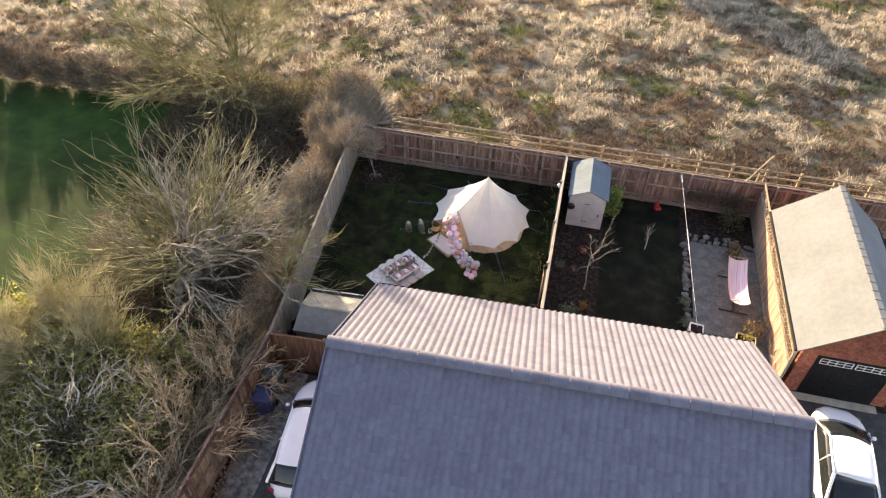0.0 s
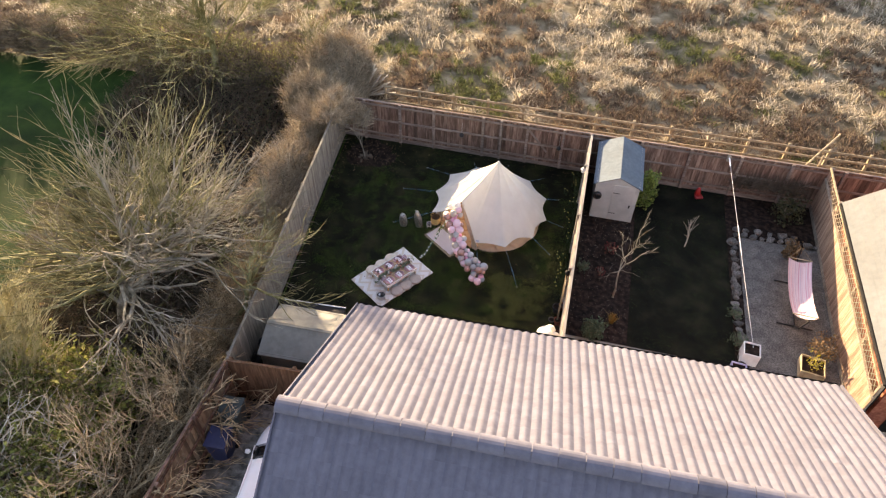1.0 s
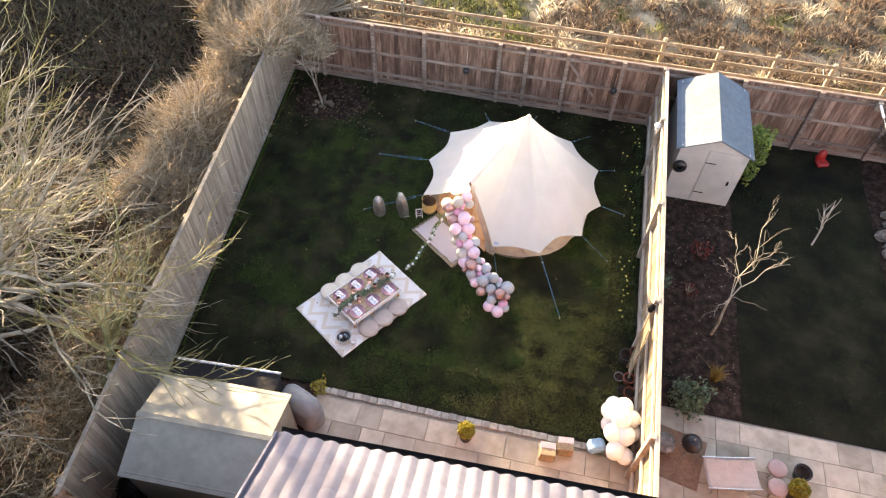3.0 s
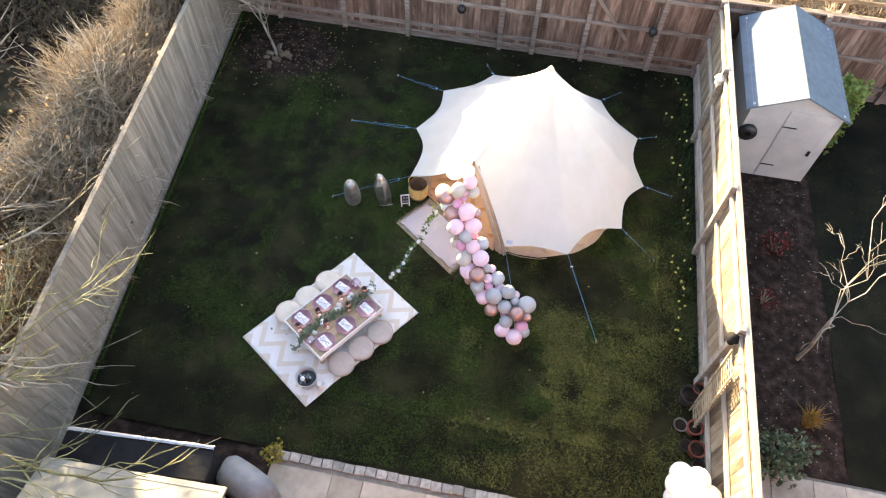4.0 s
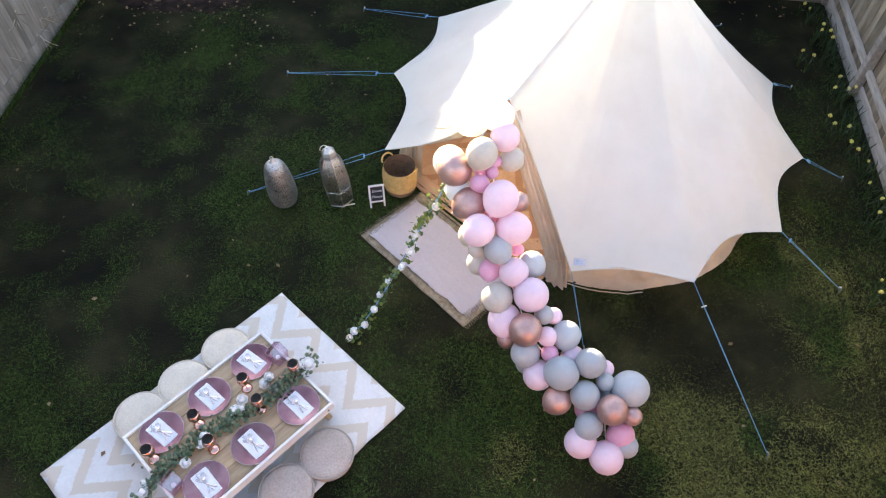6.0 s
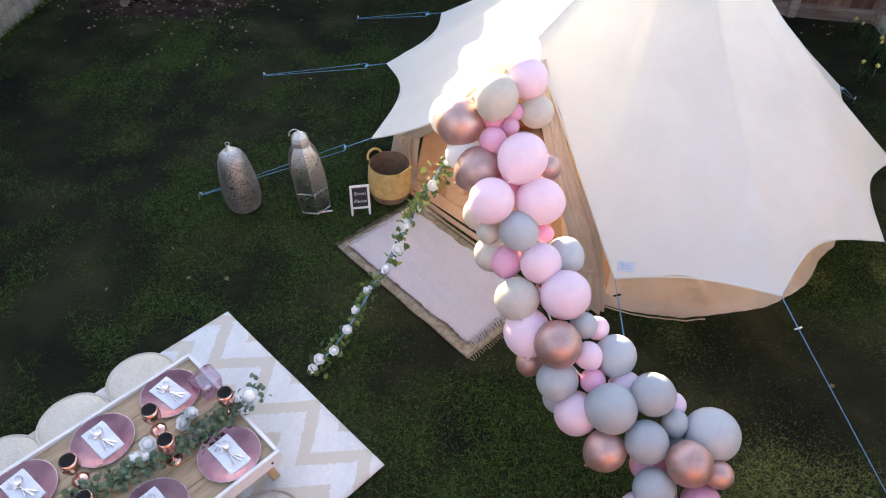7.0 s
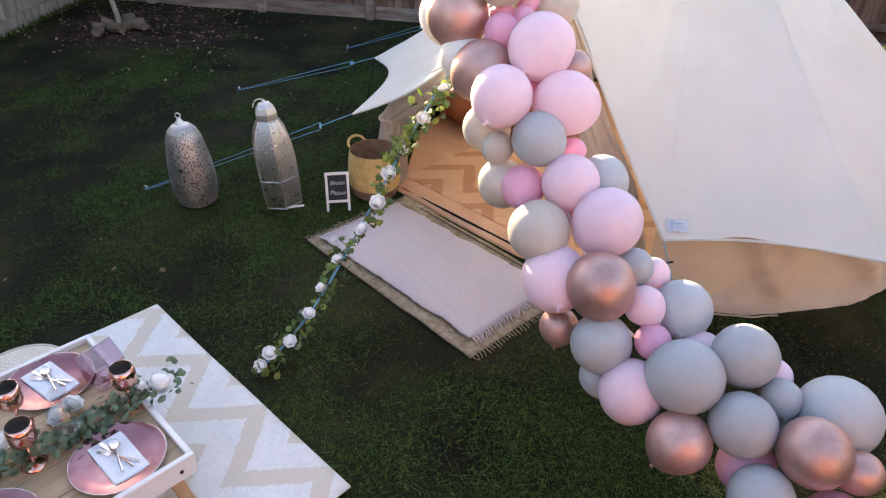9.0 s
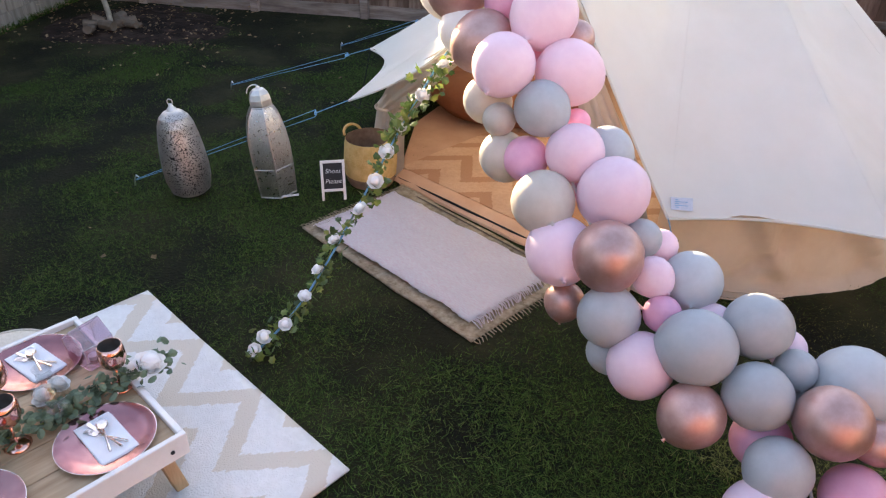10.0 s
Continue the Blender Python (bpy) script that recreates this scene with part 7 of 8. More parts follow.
for x, z in ((-1.93, 0.86), (1.93, 0.95)):
    t = thing("hanging_lantern", pose(x, REAR_Y - 0.17, z), "small round black lantern hanging on the rear fence", "lantern", "lanterns on the rear fence")
    part("globe", lathe([(0.0, 0.0), (0.06, 0.015), (0.09, 0.07), (0.085, 0.12), (0.05, 0.16), (0.02, 0.17), (0, 0.175)], 16, cap=False), "dark_metal", t, smooth=True)
    bm = bmesh.new()
    tube(bm, [(0, 0, 0.17), (0, 0.01, 0.45), (0, 0.06, 0.62)], 0.005, 5)
    part("hook", bm, "steel", t)

# clump of white balloons tied at the corner of the patio
wb = thing("white_balloons", pose(2.72, -6.05, 0.0), "cluster of white balloons tied by the fence", "balloon cluster")
rgb = random.Random(5)
me = balloon_mesh("balloon", "white_latex")
for x, y, z, r in ((-0.14, 0.42, 0.62, 0.14), (-0.22, 0.22, 0.75, 0.15), (0.0, 0.30, 0.85, 0.15), (0.16, 0.12, 0.78, 0.15), (0.24, -0.06, 0.60, 0.14), (-0.05, 0.02, 0.95, 0.16), (-0.14, -0.2, 0.75, 0.15), (0.08, -0.22, 0.80, 0.15), (-0.05, -0.45, 0.62, 0.15), (0.12, -0.5, 0.55, 0.14), (0.0, -0.1, 0.55, 0.17), (-0.15, 0.1, 0.45, 0.15), (0.1, 0.15, 0.4, 0.15), (0.0, -0.35, 0.35, 0.15), (0.1, -0.05, 0.22, 0.16), (-0.08, 0.2, 0.2, 0.15)):
    share("balloon", me, wb, Matrix.LocRotScale((x, y, z), Euler((rgb.uniform(-1, 1), rgb.uniform(-1, 1), rgb.uniform(0, 6))), (r * 1.12, r * 1.12, r * 1.12)))
part("weight", lathe([(0, 0), (0.09, 0), (0.09, 0.06), (0, 0.065)], 16, cap=False), "white_trim", wb)
bag = obj("blue_bag", block(-0.16, 0.16, -0.12, 0.12, 0, 0.22, 0.05), "sky_plastic", where=pose(2.40, -6.28, 0.015, 0, 0, 20))
tagged(bag, "crumpled light blue bag on the patio", "bag")
for x, y, lab in ((1.83, -6.45, "open tan cardboard box on the patio"), (1.52, -6.62, "tan cardboard box on the patio")):
    t = thing("patio_box", pose(x, y, 0.012, 0, 0, rand(-20, 20)), lab, "box", "things left on the patio")
    part("body", block(-0.14, 0.14, -0.12, 0.12, 0, 0.3, 0.01), "jute", t)
    part("flap", block(-0.14, 0.14, 0.0, 0.12, 0.3, 0.31, 0.003), "table_white", t, where=pose(0, 0.1, 0.0, 18, 0, 0))


def ball_shrub(x, y, r, material, label, pot_r=0.13):
    t = thing("ball_shrub", pose(x, y, 0.01), label, "shrub", "clipped shrubs")
    part("pot", lathe([(0, 0), (pot_r * 0.8, 0), (pot_r, 0.2), (pot_r * 0.9, 0.2), (0, 0.18)], 18, cap=False), "pot_black", t)
    rgq = random.Random(int(x * 100))
    sp = []
    for _ in range(620):
        d = Vector((rgq.gauss(0, 1), rgq.gauss(0, 1), rgq.gauss(0, 1))).normalized()
        q = r * rgq.uniform(0.72, 1.08)
        sp.append(Vector((d.x * q, d.y * q, 0.2 + r * 0.95 + d.z * q * 1.1)))
    leaf_cloud("foliage", sp, material, t, 0.05, 3, False, -0.6)
    return t


ball_shrub(0.0, -6.62, 0.16, "leaf_gold", "golden clipped dwarf conifer in a pot")

# grey storage shed with a low gable roof
shed = thing("storage_shed", pose(-4.11, -8.11, 0.0, 0, 0, 2.0), "grey resin garden store with a low gabled roof", "shed")
SX, SY, SE, SR = 1.13, 0.93, 1.51, 1.79
for sy in (-1, 1):
    part("wall", block(-SX + 0.06, SX - 0.06, min(sy * (SY - 0.06), sy * (SY - 0.1)), max(sy * (SY - 0.06), sy * (SY - 0.1)), 0, SE, 0.01), "grey_plastic", shed)
    bm = bmesh.new()
    a = [(-SX, sy * SY, SE - 0.03), (SX, sy * SY, SE - 0.03), (SX, 0, SR), (-SX, 0, SR)]
    hi = [bm.verts.new(p) for p in a]
    lo = [bm.verts.new((p[0], p[1], p[2] - 0.05)) for p in a]
    bm.faces.new(hi)
    bm.faces.new(list(reversed(lo)))
    for i in range(4):
        bm.faces.new((lo[i], lo[(i + 1) % 4], hi[(i + 1) % 4], hi[i]))
    bmesh.ops.recalc_face_normals(bm, faces=bm.faces[:])
    part("roof_panel", bm, "grey_plastic", shed)
for sx in (-1, 1):
    bm = bmesh.new()
    x0, x1 = sx * (SX - 0.1), sx * (SX - 0.06)
    p = [(-SY + 0.1, 0), (SY - 0.1, 0), (SY - 0.1, SE), (0, SR - 0.07), (-SY + 0.1, SE)]
    a = [bm.verts.new((x0, y, z)) for y, z in p]
    b = [bm.verts.new((x1, y, z)) for y, z in p]
    bm.faces.new(a)
    bm.faces.new(list(reversed(b)))
    for i in range(5):
        bm.faces.new((a[i], b[i], b[(i + 1) % 5], a[(i + 1) % 5]))
    bmesh.ops.recalc_face_normals(bm, faces=bm.faces[:])
    part("gable", bm, "grey_plastic", shed)
part("ridge_cap", block(-SX - 0.01, SX + 0.01, -0.05, 0.05, SR - 0.015, SR + 0.012, 0.008), "grey_plastic", shed)
part("door", block(-0.5, 0.5, -SY + 0.03, -SY + 0.058, 0.05, SE - 0.08, 0.006), "grey_plastic", shed)

# tall black garden chest with a highlight strip, black sacks behind it, and a covered barbecue beside it
chest = thing("storage_chest", pose(-4.42, -6.90, 0.0, 0, 0, 3.6), "tall black garden chest with a highlight strip along its back edge", "chest")
part("body", block(-0.96, 0.96, -0.20, 0.19, 0.0, 1.055, 0.012), "tarp", chest)
part("lid", block(-0.98, 0.98, -0.22, 0.18, 1.058, 1.10, 0.014), "tarp", chest, "glossy black lid")
# bright strip added to imitate the highlight on the lid's back edge
v, f = [], []
for i in range(81):
    u = i / 80
    for k in range(7):
        a = math.pi * (k / 6 - 0.25)
        r = 0.034 + 0.006 * noise.noise(Vector((u * 26.0, k * 0.6, 4.0)))
        v.append((-0.97 + 1.94 * u, 0.205 + r * math.sin(a), 1.088 + r * math.cos(a)))
f = [(i * 7 + k, i * 7 + k + 1, i * 7 + k + 8, i * 7 + k + 7) for i in range(80) for k in range(6)]
from_lists("edge_strip", v, f, "steel", chest, "uneven bright strip added as the edge's highlight", smooth=True)
for x in (-0.6, 0.6):
    part("hinge", block(x - 0.05, x + 0.05, -0.225, -0.221, 0.98, 1.08), "dark_metal", chest)


def refuse_sack(x, y, z, r, seed):
    """A filled plastic sack: a lumpy body gathered into a knotted neck."""
    t = thing("refuse_sack", pose(x, y, z, 0, 0, seed * 40), "full glossy black refuse sack behind the garden store", "sack", "sacks behind the store")
    prof = [(0.0, 0.0), (0.7, 0.02), (0.95, 0.18), (1.0, 0.42), (0.9, 0.7), (0.62, 0.95), (0.3, 1.1), (0.10, 1.18)]
    n, v, f = 26, [], []
    for rr, zz in prof:
        for i in range(n):
            a = 2 * math.pi * i / n
            k = 1 + 0.16 * noise.noise(Vector((math.cos(a) * 1.6, math.sin(a) * 1.6, zz * 2 + seed))) + 0.05 * math.sin(a * 11 + seed) * zz
            v.append((r * rr * k * math.cos(a), r * rr * k * math.sin(a), r * zz * 1.1))
    for j in range(len(prof) - 1):
        for i in range(n):
            f.append((j * n + i, j * n + (i + 1) % n, (j + 1) * n + (i + 1) % n, (j + 1) * n + i))
    from_lists("bag", v, f, "tarp", t, smooth=True)
    part("knot", lathe([(0.10 * r, 1.18 * r * 1.1), (0.07 * r, 1.24 * r * 1.1), (0.20 * r, 1.45 * r * 1.1), (0.16 * r, 1.46 * r * 1.1)], 12, cap=False), "tarp", t, smooth=True)


for x, y, z, r, seed in ((-5.56, -8.85, 0.0, 0.27, 1), (-5.58, -8.28, 0.0, 0.29, 2), (-5.60, -7.70, 0.0, 0.27, 3), (-5.56, -8.55, 0.30, 0.25, 4), (-5.60, -8.0, 0.31, 0.25, 5)):
    refuse_sack(x, y, z, r, seed)
cov = thing("covered_barbecue", pose(-3.10, -6.86, 0.0, 0, 0, -22), "barbecue under a crumpled grey cover", "barbecue")
v, f = [], []
n, rows = 28, 12
for r in range(rows + 1):
    z = 0.80 * r / rows
    for i in range(n):
        a = 2 * math.pi * i / n
        k = 1 + 0.06 * noise.noise(Vector((math.cos(a) * 2, math.sin(a) * 2, z * 3)))
        s = (1.0 if r < rows - 3 else 1 - 0.10 * (r - rows + 3) ** 1.6)
        sx, sy = 0.42 * k * s, 0.23 * k * s
        c, q = math.cos(a), math.sin(a)
        v.append((sx * abs(c) ** 0.6 * (1 if c >= 0 else -1), sy * abs(q) ** 0.6 * (1 if q >= 0 else -1), z))
for r in range(rows):
    for i in range(n):
        f.append((r * n + i, r * n + (i + 1) % n, (r + 1) * n + (i + 1) % n, (r + 1) * n + i))
f.append(tuple(rows * n + i for i in range(n)))
from_lists("cover", v, f, "cover_grey", cov, smooth=True)

# ---------------------------------------------------------------- the next garden
ws = thing("garden_shed", pose(4.245, 1.72, 0.0), "pale painted garden shed with a felted gable roof", "shed")
WX, WY, WE, WR = 0.76, 1.19, 1.69, 2.05
for sx in (-1, 1):
    part("wall", block(min(sx * WX, sx * (WX - 0.04)), max(sx * WX, sx * (WX - 0.04)), -WY + 0.06, WY - 0.06, 0.02, WE, 0.004), "shed_paint", ws)
    bm = bmesh.new()
    a = [(0, -WY - 0.05, WR), (0, WY + 0.05, WR), (sx * (WX + 0.10), WY + 0.05, WE - 0.05), (sx * (WX + 0.10), -WY - 0.05, WE - 0.05)]
    hi = [bm.verts.new(p) for p in a]
    lo = [bm.verts.new((p[0], p[1], p[2] - 0.035)) for p in a]
    bm.faces.new(hi)
    bm.faces.new(list(reversed(lo)))
    for i in range(4):
        bm.faces.new((lo[i], lo[(i + 1) % 4], hi[(i + 1) % 4], hi[i]))
    bmesh.ops.recalc_face_normals(bm, faces=bm.faces[:])
    part("roof", bm, "felt", ws, "felted roof slope")
for sy in (-1, 1):
    bm = bmesh.new()
    p = [(-WX, 0.02), (WX, 0.02), (WX, WE), (0, WR - 0.05), (-WX, WE)]
    a = [bm.verts.new((x, sy * (WY - 0.06), z)) for x, z in p]
    b = [bm.verts.new((x, sy * (WY - 0.01), z)) for x, z in p]
    bm.faces.new(a)
    bm.faces.new(list(reversed(b)))
    for i in range(5):
        bm.faces.new((a[i], b[i], b[(i + 1) % 5], a[(i + 1) % 5]))
    bmesh.ops.recalc_face_normals(bm, faces=bm.faces[:])
    part("gable", bm, "shed_paint", ws)
door = part("door", block(-0.12, 0.62, -WY - 0.012, -WY + 0.010, 0.06, WE - 0.02, 0.004), "shed_paint", ws, "pale boarded shed door")
part("handle", block(0.52, 0.57, -WY - 0.035, -WY - 0.013, 0.72, 0.84, 0.004), "black", door)
for z in (0.35, 1.30):
    part("hinge", block(-0.12, 0.12, -WY - 0.018, -WY - 0.0125, z, z + 0.025), "black", door)
reel = thing("hose_reel", pose(3.60, 0.47, 1.12, 90, 0, 0), "grey hose reel hung on the shed", "hose reel")
part("coil", lathe([(0.05, -0.05), (0.15, -0.05), (0.16, 0.0), (0.15, 0.05), (0.05, 0.05)], 20, cap=False), "dark_metal", reel, smooth=True)


def bush(name, x, y, r, h, material, label, n, size, seed, lobes=False):
    t = thing(name, pose(x, y, 0.0), label, "shrub", "shrubs")
    rgq = random.Random(seed)
    sp = []
    for _ in range(n):
        a, q, z = rgq.uniform(0, 6.3), r * math.sqrt(rgq.random()), rgq.random()
        k = 0.55 + 0.6 * noise.noise(Vector((math.cos(a) * 2, math.sin(a) * 2, z * 2 + seed))) + 0.35
        sp.append(Vector((q * k * math.cos(a), q * k * math.sin(a), 0.04 + h * z * (0.7 + 0.3 * k))))
    leaf_cloud("foliage", sp, material, t, size, seed, lobes, -0.4)
    bm = bmesh.new()
    for _ in range(9):
        a = rgq.uniform(0, 6.3)
        tube(bm, [(0, 0, -0.02), (0.3 * r * math.cos(a), 0.3 * r * math.sin(a), h * 0.45), (0.6 * r * math.cos(a), 0.6 * r * math.sin(a), h * 0.85)], [0.014, 0.009, 0.004], 5)
    part("stems", bm, "bark", t)
    return t


bush("golden_shrub", -2.97, -6.32, 0.16, 0.34, "leaf_gold", "ragged golden-leaved shrub at the patio end", 170, 0.05, 21)
bush("ivy_bush", 5.42, 1.72, 0.36, 1.5, "ivy_light", "yellow-green ivy bush beside the shed", 1300, 0.085, 2, True)
bush("evergreen_bush", 4.05, -5.0, 0.40, 0.7, "eucalyptus", "grey-green evergreen bush by the fence", 900, 0.06, 4)
bush("grey_shrub", 3.5, -2.2, 0.22, 0.3, "eucalyptus", "small grey-green shrub in the bed", 240, 0.05, 6)
rs = np.random.RandomState(44)
oc = thing("ochre_grass", pose(4.62, -4.30, 0.0), "spiky clump of ochre grass in the soil bed", "grass")
_a, _r = rs.uniform(0, 6.28, 420), 0.07 * np.sqrt(rs.uniform(0, 1, 420))
blades("foliage", np.stack([_r * np.cos(_a), _r * np.sin(_a), np.zeros(420)], 1), 0.34, 0.010, 0.45, "ochre", parent=oc, seed=8)
bush("red_shrub", 4.35, -1.15, 0.24, 0.35, "leaf_red", "low shrub with dull red leaves in the bed", 120, 0.06, 8)
bush("red_shrub", 4.10, -2.30, 0.20, 0.3, "leaf_red", "low shrub with dull red leaves in the bed", 60, 0.05, 18)
bush("rear_shrub", 10.6, 2.2, 0.6, 0.9, "leaf_dark", "dark shrub in the far corner", 600, 0.09, 9)
bush("pot_shrub", 10.55, 0.2, 0.32, 0.6, "leaf_dead", "withered orange-brown shrub behind the hammock", 420, 0.08, 10)
bush("tan_shrub", 11.0, -4.0, 0.45, 0.7, "leaf_dead", "withered brown shrub by the wall", 420, 0.07, 12)
# pale bare shrub in the soil bed: one upright stem that forks into long wandering boughs
rgb = random.Random(71)
bsh = thing("bare_shrub", pose(4.60, -3.22, -0.02), "pale bare shrub with long wandering boughs in the soil bed", "shrub", "shrubs")
bm = bmesh.new()
tube(bm, [(0, 0, 0), (0.01, 0.01, 0.45), (-0.03, 0.03, 0.85), (-0.04, 0.06, 1.25)], [0.034, 0.030, 0.026, 0.022], 8)
part("trunk", bm, "bark", bsh)


def bough(start, goal, r, depth):
    """A wandering bough from start towards goal, with side shoots."""
    start, goal = Vector(start), Vector(goal)
    L = (goal - start).length
    pts = [start + (goal - start) * k / 5 + Vector((rgb.gauss(0, 0.05), rgb.gauss(0, 0.05), 0.10 * math.sin(k / 5 * math.pi))) * L * (0 < k < 5) for k in range(6)]
    bm = bmesh.new()
    tube(bm, pts, [r * (1 - 0.12 * k) for k in range(6)], 6)
    part("bough", bm, "bark", bsh)
    for _ in range(3 if depth else 0):
        k = rgb.randrange(1, 5)
        d = (pts[k + 1] - pts[k]).normalized() + Vector((rgb.gauss(0, 0.6), rgb.gauss(0, 0.6), rgb.gauss(0.1, 0.4)))
        bough(pts[k], pts[k] + d.normalized() * L * rgb.uniform(0.25, 0.5), r * 0.62, depth - 1)


fork = (-0.04, 0.06, 1.25)
for goal, r in (((-0.12, 1.08, 1.92), 0.017), ((-0.44, -0.63, 1.48), 0.018), ((0.62, -0.14, 1.37), 0.012), ((0.80, 2.1, 1.75), 0.020), ((1.15, 1.12, 1.35), 0.018), ((0.45, 1.35, 2.0), 0.017)):
    bough(fork, goal, r * 0.50, 2 if r > 0.0165 else 0)
bare_tree("bare_shrub", 6.95, -0.22, 1.9, 0.7, "small bare sapling in the lawn", 73, 3, 0.022, "bark_pale", (0.15, 0.2), 2, 0.3, 1.6, 0.3, 0.9, 5, 0.3, 0.3, 0.1)
# dry climber twigs on the rear fence
twig_mass("dry_climber", [(8.6, 11.0, 2.78, 3.0, 0.6, 1.7, 1.0)], 900, 0.5, "bark_brown", 14, "dry climber twigs against the rear fence", "climber", spike=0.1)
toy = thing("red_toy", pose(7.43, 2.72, 0.01, 0, 0, 20) @ Matrix.Scale(0.75, 4), "red plastic toy by the rear fence", "toy")
part("body", lathe([(0, 0), (0.13, 0.0), (0.16, 0.12), (0.12, 0.42), (0.06, 0.5), (0, 0.52)], 14, cap=False), "red_plastic", toy, smooth=True)
part("seat", block(-0.2, 0.2, -0.34, -0.05, 0.0, 0.16, 0.05), "red_plastic", toy)

# rough stones round the gravel
rgs = random.Random(19)


def stone_mesh(seed):
    bm = bmesh.new()
    bmesh.ops.create_icosphere(bm, subdivisions=2, radius=1.0)
    for vv in bm.verts:
        k = 1 + 0.5 * noise.noise(vv.co * 1.6 + Vector((seed * 3.1, 0, 0)))
        vv.co = Vector((vv.co.x * k, vv.co.y * k * 0.8, max(-0.4, min(0.42, vv.co.z * k * 0.62))))
    me = bpy.data.meshes.new("stone")
    bm.to_mesh(me)
    bm.free()
    me.materials.append(M["stone"])
    return me


STONES = [stone_mesh(i) for i in range(6)]
edge = thing("stone_edging", pose(0, 0, 0), "rough grey stones edging the gravel", "edging stones")
spots = [(8.62, -5.0 + 0.27 * i) for i in range(21)] + [(8.8 + 0.3 * i, 0.85) for i in range(10)] + [(8.75 + 0.4 * i, 1.15) for i in range(6)]
for x, y in spots:
    s = rgs.uniform(0.10, 0.21)
    share("stone", STONES[rgs.randrange(6)], edge, Matrix.LocRotScale((x + rgs.uniform(-0.06, 0.06), y + rgs.uniform(-0.05, 0.05), s * 0.33), Euler((rgs.uniform(-0.2, 0.2), rgs.uniform(-0.2, 0.2), rgs.uniform(0, 6))), (s, s, s * rgs.uniform(0.8, 1.3))))
bush("frosted_edge", 8.52, -4.2, 0.3, 0.3, "eucalyptus", "silver-grey edging plant among the stones", 260, 0.05, 16)
bush("frosted_edge", 8.5, -3.05, 0.25, 0.25, "eucalyptus", "silver-grey edging plant among the stones", 220, 0.05, 17)

# hammock on a steel stand
ham = thing("hammock", pose(10.42, -2.1, 0.0, 0, 0, -3), "pink and white striped hammock on a dark steel stand", "hammock")
v, f = [], []
nx, ny = 16, 30
for j in range(ny + 1):
    for i in range(nx + 1):
        u, w = i / nx - 0.5, j / ny - 0.5
        v.append((u * 0.74, w * 2.5, 0.70 + 0.9 * w * w - 0.14 * (1 - 4 * u * u)))
f = [(j * (nx + 1) + i, j * (nx + 1) + i + 1, (j + 1) * (nx + 1) + i + 1, (j + 1) * (nx + 1) + i) for j in range(ny) for i in range(nx)]
from_lists("cloth", v, f, "hammock", ham, smooth=True)
for sy in (-1, 1):
    bm = bmesh.new()
    tube(bm, [(-0.38, sy * 1.25, 0.93), (0.38, sy * 1.25, 0.93)], 0.016, 8)
    part("spreader_bar", bm, "rail_wood", ham)
    bm = bmesh.new()
    tube(bm, [(0, sy * 1.62, 1.1), (-0.36, sy * 1.25, 0.93)], 0.006, 5)
    tube(bm, [(0, sy * 1.62, 1.1), (0.36, sy * 1.25, 0.93)], 0.006, 5)
    part("cords", bm, "rail_wood", ham)
    bm = bmesh.new()
    tube(bm, [(0, sy * 1.62, 1.1), (0, sy * 1.3, 0.35), (0, sy * 0.95, 0.04)], 0.025, 8)
    part("upright", bm, "dark_metal", ham)
    bm = bmesh.new()
    tube(bm, [(-0.55, sy * 0.95, 0.03), (0.55, sy * 0.95, 0.03)], 0.025, 8)
    part("foot", bm, "dark_metal", ham)
bm = bmesh.new()
tube(bm, [(0, -0.95, 0.05), (0, 0.95, 0.05)], 0.025, 8)
part("base_tube", bm, "dark_metal", ham)

# washing line from the rear fence
wp = thing("washing_line", pose(0, 0, 0), "white washing line drawn from the rear fence to a planter", "washing line")
A, B = Vector((8.12, 2.98, 1.78)), Vector((8.80, -4.72, 0.60))
bm = bmesh.new()
tube(bm, [A, (A + B) / 2 + Vector((0, 0, -0.02)), B], 0.007, 8)
part("line", bm, "white_trim", wp)
bm = bmesh.new()
tube(bm, [A + (B - A) * 0.40, A + (B - A) * 0.56], 0.016, 8)
part("sleeve", bm, "linen", wp)
bm = bmesh.new()
tube(bm, [A, A + (B - A) * 0.05], 0.03, 8)
part("hook", bm, "linen", wp)
part("bracket", block(8.06, 8.18, 2.97, 3.12, 1.6, 1.83, 0.01), "fence_grey", wp)

# white planter at the corner of the gravel, and one coloured lilac for purple light on the patio
def cube_planter(x, y, half, h, rim, label):
    t = thing("cube_planter", pose(x, y, 0.01, 0, 0, -5), label, "planter", "planters")
    for x0, x1, y0, y1 in ((-half, half, -half, -half + 0.035), (-half, half, half - 0.035, half), (-half, -half + 0.0345, -half + 0.0355, half - 0.0355), (half - 0.0345, half, -half + 0.0355, half - 0.0355)):
        part("side", block(x0, x1, y0, y1, 0, h, 0.006), rim, t)
    part("soil", block(-half + 0.035, half - 0.035, -half + 0.036, half - 0.036, 0.02, h - 0.05), "soil", t, "dark soil")
    return t


cube_planter(8.80, -4.72, 0.25, 0.52, "white_trim", "white cube planter full of dark soil")
cube_planter(8.42, -5.42, 0.22, 0.36, "lilac_trim", "low white planter on the patio, purple light put into its colour")
tp = thing("timber_planter", pose(10.62, -4.75, 0.0, 0, 0, -8), "pale timber planter with a withered shrub", "planter")
for a in ((-0.32, 0.32, -0.34, -0.30), (-0.32, 0.32, 0.30, 0.34), (-0.34, -0.3205, -0.34, 0.34), (0.3205, 0.34, -0.34, 0.34)):
    part("side", block(*a, 0, 0.35, 0.004), "rail_wood", tp)
